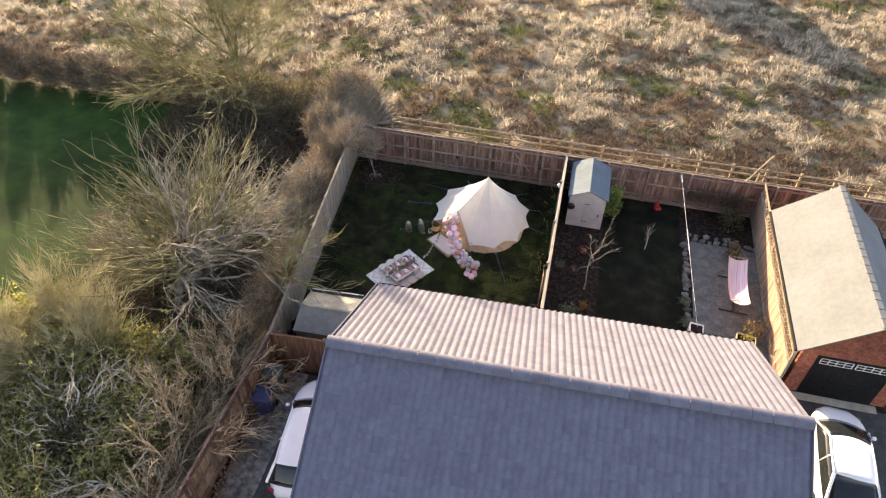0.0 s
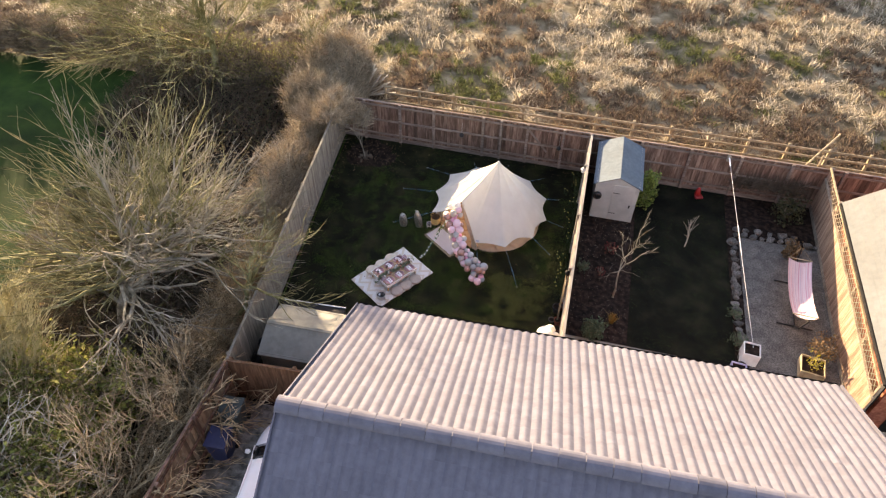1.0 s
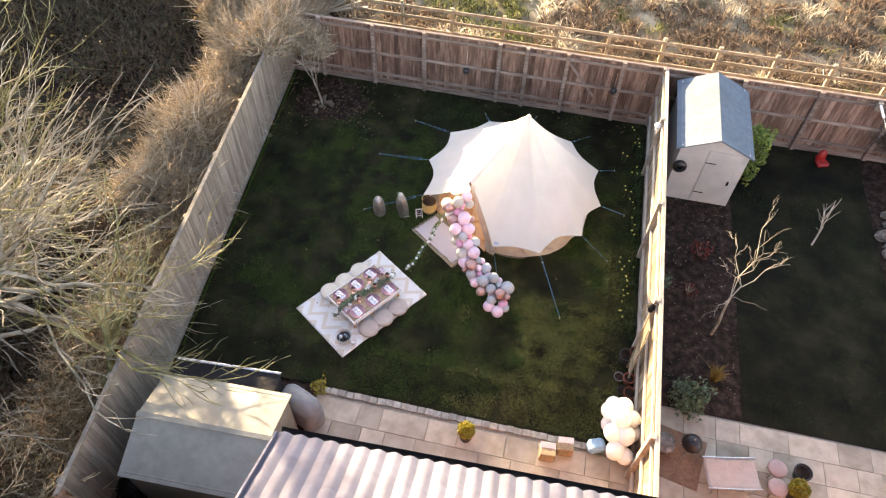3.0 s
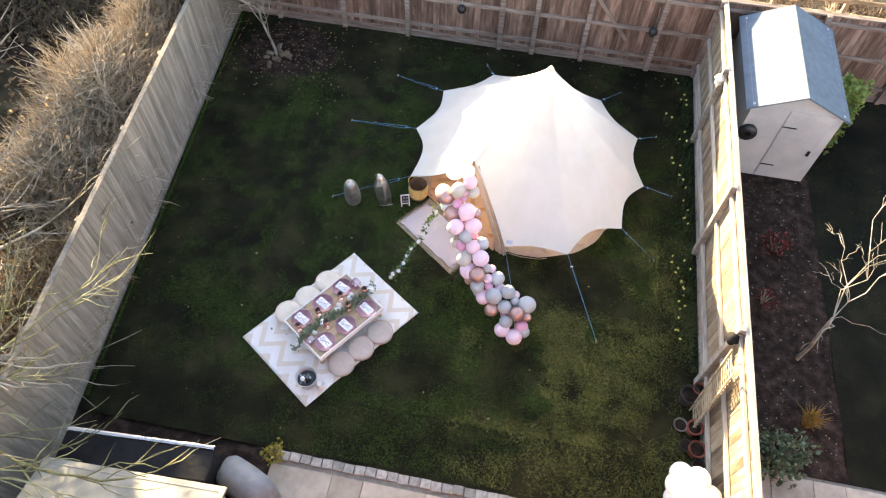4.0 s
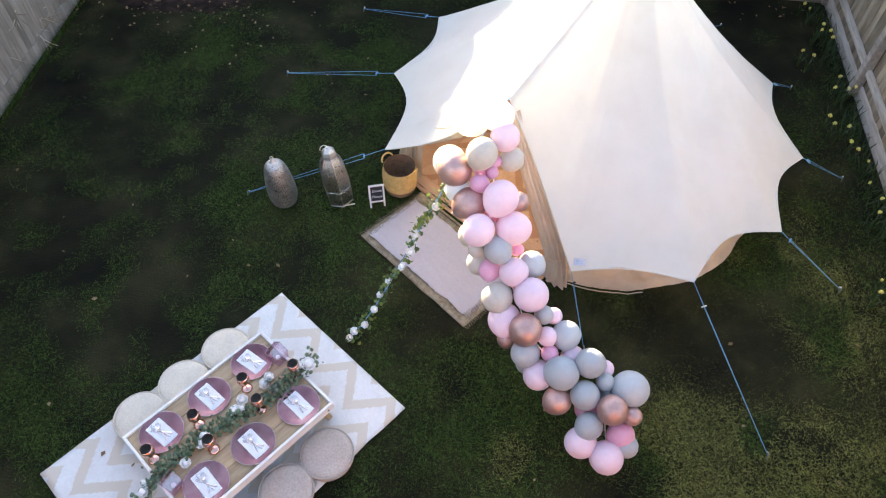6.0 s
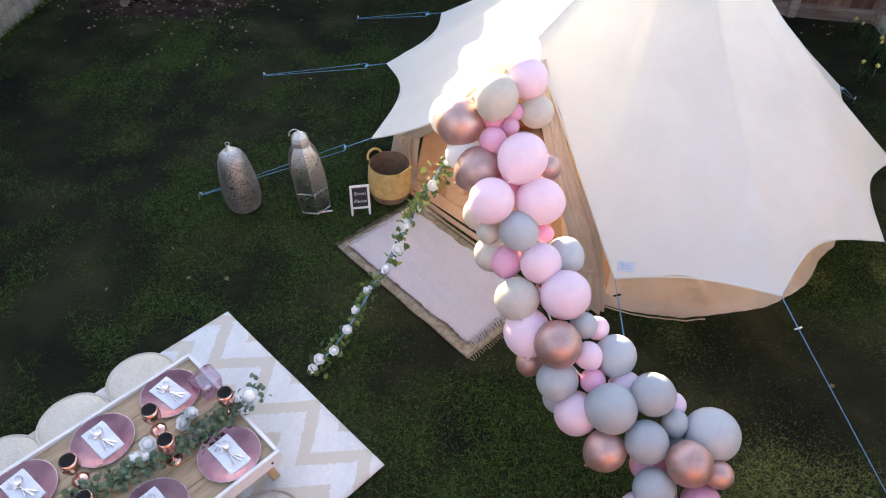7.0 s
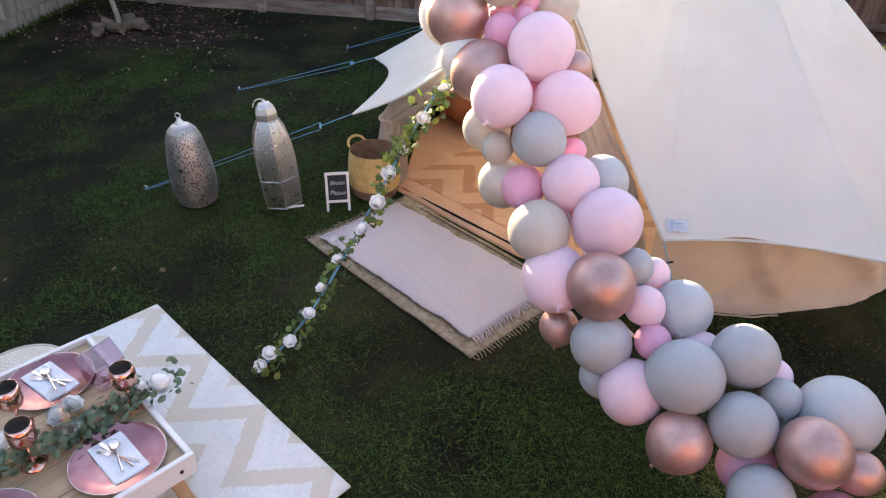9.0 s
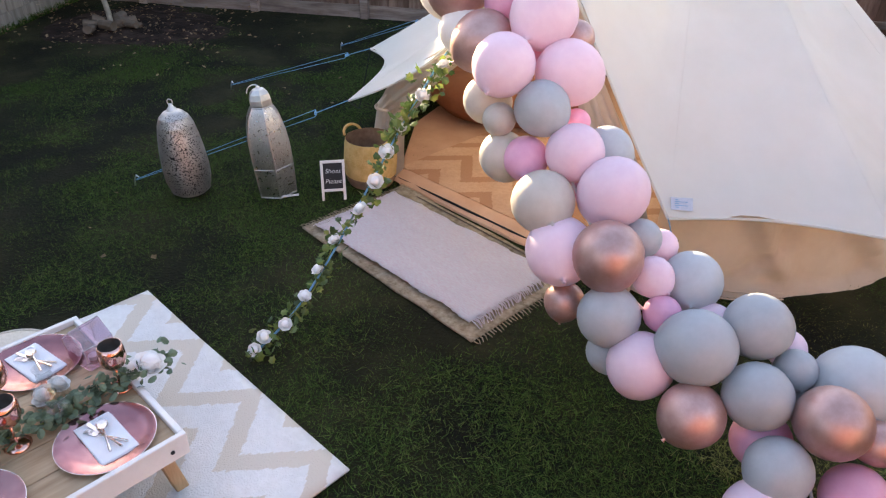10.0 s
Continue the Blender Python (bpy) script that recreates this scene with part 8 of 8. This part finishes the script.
part("soil", block(-0.3195, 0.3195, -0.2995, 0.2995, 0.02, 0.28), "soil", tp)
bush("withered_shrub", 10.62, -4.75, 0.3, 0.75, "leaf_gold", "yellowing shrub growing in the timber planter", 160, 0.06, 22)

# patio things next door
fp = thing("kettle_barbecue", pose(4.06, -5.98, 0.0) @ Matrix.Scale(0.66, 4), "dark round kettle barbecue on three legs", "barbecue")
part("bowl", lathe([(0, 0.42), (0.18, 0.46), (0.27, 0.6), (0.28, 0.66)], 24, cap=False), "dark_metal", fp, smooth=True)
part("lid", lathe([(0.285, 0.662), (0.24, 0.78), (0.1, 0.87), (0, 0.88)], 24, cap=False), "dark_metal", fp, smooth=True)
part("handle", lathe([(0.0, 0.87), (0.03, 0.875), (0.03, 0.93), (0.0, 0.935)], 10, cap=False), "fence_grey", fp)
for k in range(3):
    bm = bmesh.new()
    a = 2.1 * k
    tube(bm, [(0.14 * math.cos(a), 0.14 * math.sin(a), 0.47), (0.28 * math.cos(a), 0.28 * math.sin(a), 0.0)], 0.012, 6)
    part("leg", bm, "steel", fp)
lounger = thing("sun_lounger", pose(4.80, -6.32, 0.012, 0, 0, 10), "faded beige folding sun lounger on the patio", "lounger")
v, f = [], []
for j in range(15):
    for i in range(9):
        u, w = i / 8 - 0.5, j / 14 - 0.5
        v.append((w * 0.92, u * 0.56, 0.27 + 0.10 * max(0.0, w) ** 1.5 - 0.03 * (1 - 4 * u * u) + 0.01 * noise.noise(Vector((u * 5, w * 5, 2.0)))))
f = [(j * 9 + i, j * 9 + i + 1, (j + 1) * 9 + i + 1, (j + 1) * 9 + i) for j in range(14) for i in range(8)]
sling = from_lists("sling", v, f, "pouffe", lounger, "faded beige cloth", smooth=True)
sling.modifiers.new("thickness", "SOLIDIFY").thickness = 0.006
for sy in (-0.285, 0.285):
    bm = bmesh.new()
    tube(bm, [(-0.47, sy, 0.28), (0.0, sy, 0.28), (0.47, sy, 0.33)], 0.012, 8)
    part("side_rail", bm, "steel", lounger)
    for sx in (-0.38, 0.38):
        bm = bmesh.new()
        tube(bm, [(sx, sy, 0.28), (sx * 0.9, sy, 0.0)], 0.010, 6)
        part("leg", bm, "steel", lounger)
for x, y in ((5.62, -6.04), (5.60, -6.40)):
    t = thing("round_stool", pose(x, y, 0.012), "low round stool with a dusty pink padded seat", "stool", "stools on the patio")
    part("seat", lathe([(0.0, 0.22), (0.15, 0.22), (0.172, 0.24), (0.172, 0.28), (0.15, 0.30), (0.0, 0.305)], 24, cap=False), "dusty_pink", t, smooth=True)
    for k in range(4):
        a = math.pi / 4 + math.pi / 2 * k
        bm = bmesh.new()
        tube(bm, [(0.11 * math.cos(a), 0.11 * math.sin(a), 0.225), (0.13 * math.cos(a), 0.13 * math.sin(a), 0.0)], 0.011, 6)
        part("leg", bm, "rail_wood", t)
pot(6.10, -5.98, 0.15, 0.24, "pot_black", "black ring pot of pale soil on the patio")
ball_shrub(5.93, -6.38, 0.17, "leaf_gold", "golden clipped shrub in a pot")
rb = obj("rubble_stone", lathe([(0, 0), (0.2, 0), (0.22, 0.2), (0.12, 0.28), (0, 0.3)], 9, cap=False), "stone", where=pose(3.62, -5.95, 0.0))
tagged(rb, "pale block of stone by the fence", "stone")
mat_next = obj("door_rug", block(-0.55, 0.35, -0.5, 0.5, 0.0, 0.012, 0.004), "basket_dark", where=pose(4.02, -6.12, 0.012, 0, 0, -12))
tagged(mat_next, "brown outdoor mat on the flagstones", "mat")

# boarded fence with trellis top, along the garage
tf = fence("trellis_fence", (11.62, REAR_Y), (11.5, -6.4), 1.42, [0.05, 1.9, 3.8, 5.7, 7.6, 9.4], ("fence_salmon", "fence_tan"), "salmon-tan boarded fence with a lattice top beside the garage", rails=(0.3, 0.8, 1.3), face=1, post_h=1.95)
for k in range(46):
    for s in (-1, 1):
        bm = bmesh.new()
        box(bm, -0.012, 0.012, 0.01 * s - 0.004, 0.01 * s + 0.004, -0.33, 0.33)
        part("lath", bm, "fence_tan", tf, where=pose(0.25 + 0.2 * k, 0, 1.68, 0, s * 40, 0))
part("top_rail", block(0, 9.5, -0.03, 0.03, 1.90, 1.94, 0.004), "rail_wood", tf)
lp = thing("leaning_pole", pose(11.3, REAR_Y + 0.3, 0.0), "timber pole leaning over the rear fence corner", "pole")
bm = bmesh.new()
tube(bm, [(-0.55, 0.0, 1.3), (0.75, 1.4, 2.25)], 0.035, 8)
part("pole", bm, "rail_wood", lp)
bm = bmesh.new()
tube(bm, [(0.05, 0.1, 0.0), (0.05, 0.1, 2.1)], 0.04, 8)
part("stake", bm, "rail_wood", lp)

# ---------------------------------------------------------------- garage with pale roof
gar = thing("garage", pose(0, 0, 0), "brick garage with a pale tiled gable roof", "garage")
GX0, GX1, GY0, GY1, GE, GR = 11.75, 15.15, -6.35, 0.45, 2.32, 4.0
bm = bmesh.new()
box(bm, GX0, GX1, GY0, GY1, 0, GE, 0.01)
part("wall", bm, "brick", gar)
gm = (GX0 + GX1) / 2
for y0, y1 in ((GY0, GY0 + 0.1), (GY1 - 0.1, GY1)):
    bm = bmesh.new()
    p = [(GX0, GE), (GX1, GE), (gm, GR - 0.12)]
    a = [bm.verts.new((x, y0, z)) for x, z in p]
    b = [bm.verts.new((x, y1, z)) for x, z in p]
    bm.faces.new(a)
    bm.faces.new(list(reversed(b)))
    for i in range(3):
        bm.faces.new((a[i], b[i], b[(i + 1) % 3], a[(i + 1) % 3]))
    bmesh.ops.recalc_face_normals(bm, faces=bm.faces[:])
    part("gable", bm, "brick", gar)
for sx in (-1, 1):
    ex = GX0 - 0.30 if sx < 0 else GX1 + 0.30
    rows = 17
    for k in range(rows):
        u0, u1 = k / rows, (k + 1) / rows + 0.012
        x0, z0, x1, z1 = ex + (gm - ex) * u0, GE + (GR - GE) * u0, ex + (gm - ex) * min(1, u1), GE + (GR - GE) * min(1, u1)
        y0, y1 = GY0 - 0.25, GY1 + 0.25
        q = [(x0, y0, z0 + 0.028), (x0, y1, z0 + 0.028), (x1, y1, z1 + 0.008), (x1, y0, z1 + 0.008)]
        bm = bmesh.new()
        qq = [bm.verts.new(p) for p in q]
        lo = [bm.verts.new((p[0], p[1], p[2] - 0.06)) for p in q]
        bm.faces.new(qq)
        bm.faces.new(list(reversed(lo)))
        for i in range(4):
            bm.faces.new((lo[i], lo[(i + 1) % 4], qq[(i + 1) % 4], qq[i]))
        bmesh.ops.recalc_face_normals(bm, faces=bm.faces[:])
        part("tile_course", bm, "garage_tile", gar)
    bm = bmesh.new()
    tube(bm, [(ex - sx * 0.0 + sx * 0.04, GY0 - 0.2, GE - 0.03), (ex + sx * 0.04, GY1 + 0.2, GE - 0.03)], 0.05, 8)
    part("gutter", bm, "black", gar)
for k in range(18):
    part("ridge_tile", (lambda b: b)(block(gm - 0.11, gm + 0.11, GY0 - 0.25 + 0.405 * k, GY0 + 0.145 + 0.405 * k, GR - 0.01, GR + 0.05, 0.02)), "garage_tile", gar)
gd = part("garage_door", block(gm - 1.2, gm + 1.2, GY0 - 0.03, GY0 + 0.01, 0.02, 2.05, 0.004), "black", gar, "dark up-and-over garage door")
for k in range(2):
    x0 = gm - 1.08 + 1.12 * k
    for i in range(5):
        part("window_bar", block(x0 + 0.25 * i, x0 + 0.25 * i + 0.03, GY0 - 0.045, GY0 - 0.031, 1.72, 1.95), "white_trim", gd)
    for z in (1.70, 1.83, 1.95):
        part("window_bar", block(x0, x0 + 1.03, GY0 - 0.05, GY0 - 0.0455, z, z + 0.025), "white_trim", gd)
part("threshold", block(gm - 1.4, gm + 1.4, GY0 - 0.35, GY0 - 0.05, 0.0, 0.03, 0.005), "slab", gar)
part("drain_pipe", tube(bmesh.new(), [(GX0 - 0.08, GY0 + 0.1, GE - 0.05), (GX0 - 0.08, GY0 + 0.1, 0.0)], 0.035, 8), "black", gar)


# ---------------------------------------------------------------- parked cars
def grid_part(name, rows, material, parent, label="", smooth=True):
    """A curved panel from rows of points."""
    n = len(rows[0])
    v = [p for r in rows for p in r]
    f = [(j * n + i, j * n + i + 1, (j + 1) * n + i + 1, (j + 1) * n + i) for j in range(len(rows) - 1) for i in range(n - 1)]
    bm = bmesh.new()
    vs = [bm.verts.new(p) for p in v]
    for q in f:
        bm.faces.new([vs[i] for i in q])
    bmesh.ops.recalc_face_normals(bm, faces=bm.faces[:])
    ob = part(name, bm, material, parent, label, smooth=smooth)
    sm = ob.modifiers.new("thickness", "SOLIDIFY")
    sm.thickness, sm.offset = 0.012, -1.0
    return ob


def car(m, label, L=4.1, W=1.78, screen=(1.05, 0.45), rear=(-1.40, -1.78), H=1.46):
    """A hatchback: lofted lower body, curved panes, roof, wheels, lamps, mirrors."""
    c = thing("car", m, label, "car", "parked cars")
    bm = bmesh.new()
    n, k = 34, 24
    rings = []
    for i in range(n + 1):
        u = -1 + 2 * i / n
        x = L / 2 * u
        w = W / 2 * (1 - abs(u) ** 7 * 0.42 - 0.05 * u * u)
        top = 0.98 - 0.20 * max(0.0, (x - screen[0] + 0.1) / (L / 2 - screen[0] + 0.1)) ** 1.7 - 0.10 * max(0.0, (rear[1] - x) / (L / 2 + rear[1])) ** 2
        low = 0.24 + 0.10 * abs(u) ** 6
        mid = 0.60
        ring = []
        for q in range(k):
            t = 2 * math.pi * q / k
            cx, cz = math.cos(t), math.sin(t)
            yy = w * math.copysign(abs(cx) ** 0.45, cx) * (1.0 - 0.06 * max(0.0, cz))
            zz = mid + (top - mid if cz > 0 else mid - low) * math.copysign(abs(cz) ** 0.62, cz)
            ring.append(bm.verts.new((x, yy, zz)))
        rings.append(ring)
    for r0, r1 in zip(rings, rings[1:]):
        for q in range(k):
            bm.faces.new((r0[q], r0[(q + 1) % k], r1[(q + 1) % k], r1[q]))
    bm.faces.new(rings[0])
    bm.faces.new(list(reversed(rings[-1])))
    bmesh.ops.recalc_face_normals(bm, faces=bm.faces[:])
    part("body", bm, "car_white", c, smooth=True)
    wb, wt = W / 2 * 0.88, W / 2 * 0.66
    ts = [i / 8 * 2 - 1 for i in range(9)]

    def across(x, w, z, bow, crown):
        return [(x + bow * (1 - t * t), w * t, z + crown * (1 - t * t)) for t in ts]

    def panel(e0, e1, steps=5, bulge=0.03):
        rows = []
        for j in range(steps + 1):
            u = j / steps
            rows.append([tuple(p0[d] + (p1[d] - p0[d]) * u + (bulge * 4 * u * (1 - u) if d == 2 else 0) for d in range(3)) for p0, p1 in zip(e0, e1)])
        return rows

    f0, f1 = across(screen[0], wb, 0.95, 0.22, 0.0), across(screen[1], wt, H - 0.05, 0.12, 0.05)
    r1, r0 = across(rear[0], wt, H - 0.06, -0.06, 0.05), across(rear[1], wb * 0.94, 0.95, -0.12, 0.0)
    grid_part("windscreen", panel(f0, f1), "glass_dark", c, "dark windscreen")
    grid_part("rear_window", panel(r1, r0), "glass_dark", c, "dark rear window")
    grid_part("roof", panel(f1, r1, 8, 0.02), "car_white", c)
    for sy in (0, -1):
        s = -1 if sy == 0 else 1
        lo = [(screen[0] + (rear[1] - screen[0]) * u, s * wb * (1 + 0.035 * math.sin(math.pi * u)), 0.94) for u in [j / 10 for j in range(11)]]
        hi = [(screen[1] + (rear[0] - screen[1]) * u, s * wt * (1 + 0.02 * math.sin(math.pi * u)), H - 0.055) for u in [j / 10 for j in range(11)]]
        grid_part("side_window", [[p for p in lo], [tuple((a1 + b1) / 2 for a1, b1 in zip(p, q)) for p, q in zip(lo, hi)], [q for q in hi]], "glass_dark", c, "dark side glass")
        for i0, r in ((0, 0.032), (5, 0.022), (10, 0.05)):
            bm = bmesh.new()
            tube(bm, [lo[i0], hi[i0]], r, 6)
            part("pillar", bm, "car_white", c)
        bm = bmesh.new()
        tube(bm, hi, 0.035, 6)
        part("roof_rail", bm, "car_white", c, smooth=True)
        part("door_mirror", lathe([(0, -0.08), (0.055, -0.06), (0.065, 0.03), (0.0, 0.08)], 12, cap=False), "car_white", c, smooth=True, where=pose(screen[0] - 0.18, s * (W / 2 + 0.015), 0.97, 90, 0, 0))
        part("headlight", lathe([(0, 0), (0.12, 0.0), (0.09, 0.03), (0, 0.04)], 14, cap=False), "glass", c, smooth=True, where=pose(L / 2 - 0.20, s * 0.60, 0.735, 0, 62, s * 20))
        part("tail_light", block(-0.05, 0.05, -0.10, 0.10, -0.09, 0.09, 0.03), "red_plastic", c, where=pose(-L / 2 + 0.13, s * 0.63, 0.76, 0, -12, -s * 28))
        for x in (-L * 0.30, L * 0.31):
            wh = part("wheel", lathe([(0.0, -0.09), (0.27, -0.1), (0.315, -0.07), (0.32, 0.07), (0.27, 0.1), (0.21, 0.095)], 24, cap=False), "rubber", c, smooth=True, where=pose(x, s * (W / 2 - 0.085), 0.32, -90 * s, 0, 0))
            part("rim", lathe([(0.21, 0.095), (0.19, 0.075), (0.05, 0.06), (0.0, 0.065)], 20, cap=False), "steel", wh)
    part("number_plate", block(-0.008, 0.008, -0.26, 0.26, -0.055, 0.055, 0.003), "linen", c, "blank pale plate", where=pose(-L / 2 + 0.015, 0, 0.52))
    return c


car(pose(-3.42, -12.42, 0.0, 0, 0, 96), "white hatchback parked beside the house")
car(pose(12.97, -9.55, 0.0, 0, 0, 85), "white hatchback parked before the garage", 4.3, 1.8, (1.35, 0.50), (-0.80, -1.75), 1.44)
for x, y, mt, lab in ((-5.35, -11.45, "blue_plastic", "blue wheeled bin by the drive fence"), (-5.42, -10.55, "teal_plastic", "faded teal wheeled bin by the drive fence")):
    t = thing("wheelie_bin", pose(x, y, 0.0, 0, 0, 5), lab, "bin", "wheeled bins")
    bm = bmesh.new()
    vs = box(bm, -0.28, 0.28, -0.30, 0.30, 0.05, 0.95, 0.02)
    for vv in bm.verts:
        k = 0.78 + 0.22 * vv.co.z
        vv.co.x *= k
        vv.co.y *= k
    part("body", bm, mt, t)
    part("lid", block(-0.30, 0.30, -0.33, 0.32, 0.952, 1.0, 0.02), mt, t)
    for sx in (-0.24, 0.24):
        part("wheel", lathe([(0, -0.03), (0.1, -0.03), (0.1, 0.03), (0, 0.03)], 14, cap=False), "rubber", t, where=pose(sx, 0.27, 0.1, 0, 90, 0))
# cut logs and boards dumped at the corner of the field
lg = thing("board_pile", pose(-6.5, 5.72, 0.0), "pale cut boards leaning in a fan at the field corner", "timber pile")
rgw = random.Random(3)
for k in range(11):
    foot = Vector((-0.55 + rgw.uniform(-0.15, 0.15), 0.15 + rgw.uniform(-0.1, 0.25), 0.03))
    a = 0.35 + 0.085 * k + rgw.uniform(-0.05, 0.05)
    way = Vector((math.cos(a), -0.22 + rgw.uniform(-0.1, 0.1), math.sin(a))).normalized()
    ln = rgw.uniform(1.45, 2.0)
    turn = way.to_track_quat("X", "Z").to_matrix().to_4x4()
    part("plank", block(0, ln, -0.085, 0.085, -0.015, 0.015, 0.004), "bark_pale", lg, where=Matrix.Translation(foot) @ turn)

# ---------------------------------------------------------------- boards and tiles, piece by piece
for f, L, bw, gravel, h, bmat in FENCE_JOBS:
    n = int(L / bw)
    me = board_mesh(L / n - 0.0015, 0.016, h - gravel - 0.01, "board", bmat)
    for i in range(n):
        share("board", me, f, pose((i + 0.5) * L / n, rand(-0.004, 0.004), gravel, 0, 0, rand(-0.4, 0.4)))

_bm = tile_strip(1)
tile_me = bpy.data.meshes.new("roof_tile")
_bm.to_mesh(tile_me)
_bm.free()
tile_me.materials.append(M["roof_tile_part"])
tile_me.polygons.foreach_set("use_smooth", [True] * len(tile_me.polygons))
for r in range(8):
    for c in range(TILES):
        share("roof_tile", tile_me, house, slope_pose(1, HX0 + (c + 1) * TILE_W, r * TILE_G) @ pose(rand(-0.002, 0.002), rand(-0.004, 0.004), rand(-0.001, 0.001)))
_n = 25
_bm = bmesh.new()
ring = []
for y in (0.006, (HX1 - HX0) / _n - 0.006):
    for rr in (0.15, 0.125):
        ring.append([_bm.verts.new((y, rr * math.sin(a) * 1.15, rr * math.cos(a) - 0.05)) for a in [math.pi * (-0.5 + i / 10) for i in range(11)]])
for i in range(10):
    _bm.faces.new((ring[0][i], ring[0][i + 1], ring[2][i + 1], ring[2][i]))
    _bm.faces.new((ring[0][i + 1], ring[0][i], ring[1][i], ring[1][i + 1]))
    _bm.faces.new((ring[2][i], ring[2][i + 1], ring[3][i + 1], ring[3][i]))
bmesh.ops.recalc_face_normals(_bm, faces=_bm.faces[:])
ridge_me = bpy.data.meshes.new("ridge_tile")
_bm.to_mesh(ridge_me)
_bm.free()
ridge_me.materials.append(M["roof_tile_part"])
for i in range(_n):
    share("ridge_tile", ridge_me, house, pose(HX0 + i * (HX1 - HX0) / _n, RIDGE_Y, RIDGE_Z + 0.03 + rand(-0.005, 0.005)))

# patio slabs, two sizes, and the row of setts along the lawn
slab_me = {w: board_mesh(w - 0.008, 0.442, 0.045, "slab", "slab") for w in (0.45, 0.6, 0.9)}
for f, x0, x1, y0, rows in ((patio, -3.0, FENCE_X - 0.05, -6.4, 6), (patio_next, FENCE_X + 0.05, 8.6, -5.15, 9)):
    for r in range(rows):
        x = x0
        while x < x1 - 0.2:
            w = min((0.45, 0.6, 0.9)[random.randrange(3)], max(0.45, x1 - x)) if x1 - x > 0.9 else 0.45
            w = w if w in slab_me else 0.45
            share("slab", slab_me[w], f, pose(x + w / 2, y0 - 0.225 - r * 0.45, -0.035 + rand(-0.004, 0.004), rand(-0.3, 0.3), rand(-0.3, 0.3), 0))
            x += w
sett_me = board_mesh(0.145, 0.125, 0.07, "sett", "sett")
x = -3.0
while x < FENCE_X - 0.3:
    share("sett", sett_me, patio, pose(x, -6.27 + rand(-0.01, 0.01), -0.045 + rand(-0.006, 0.006), rand(-3, 3), rand(-3, 3), rand(-4, 4)))
    x += 0.158
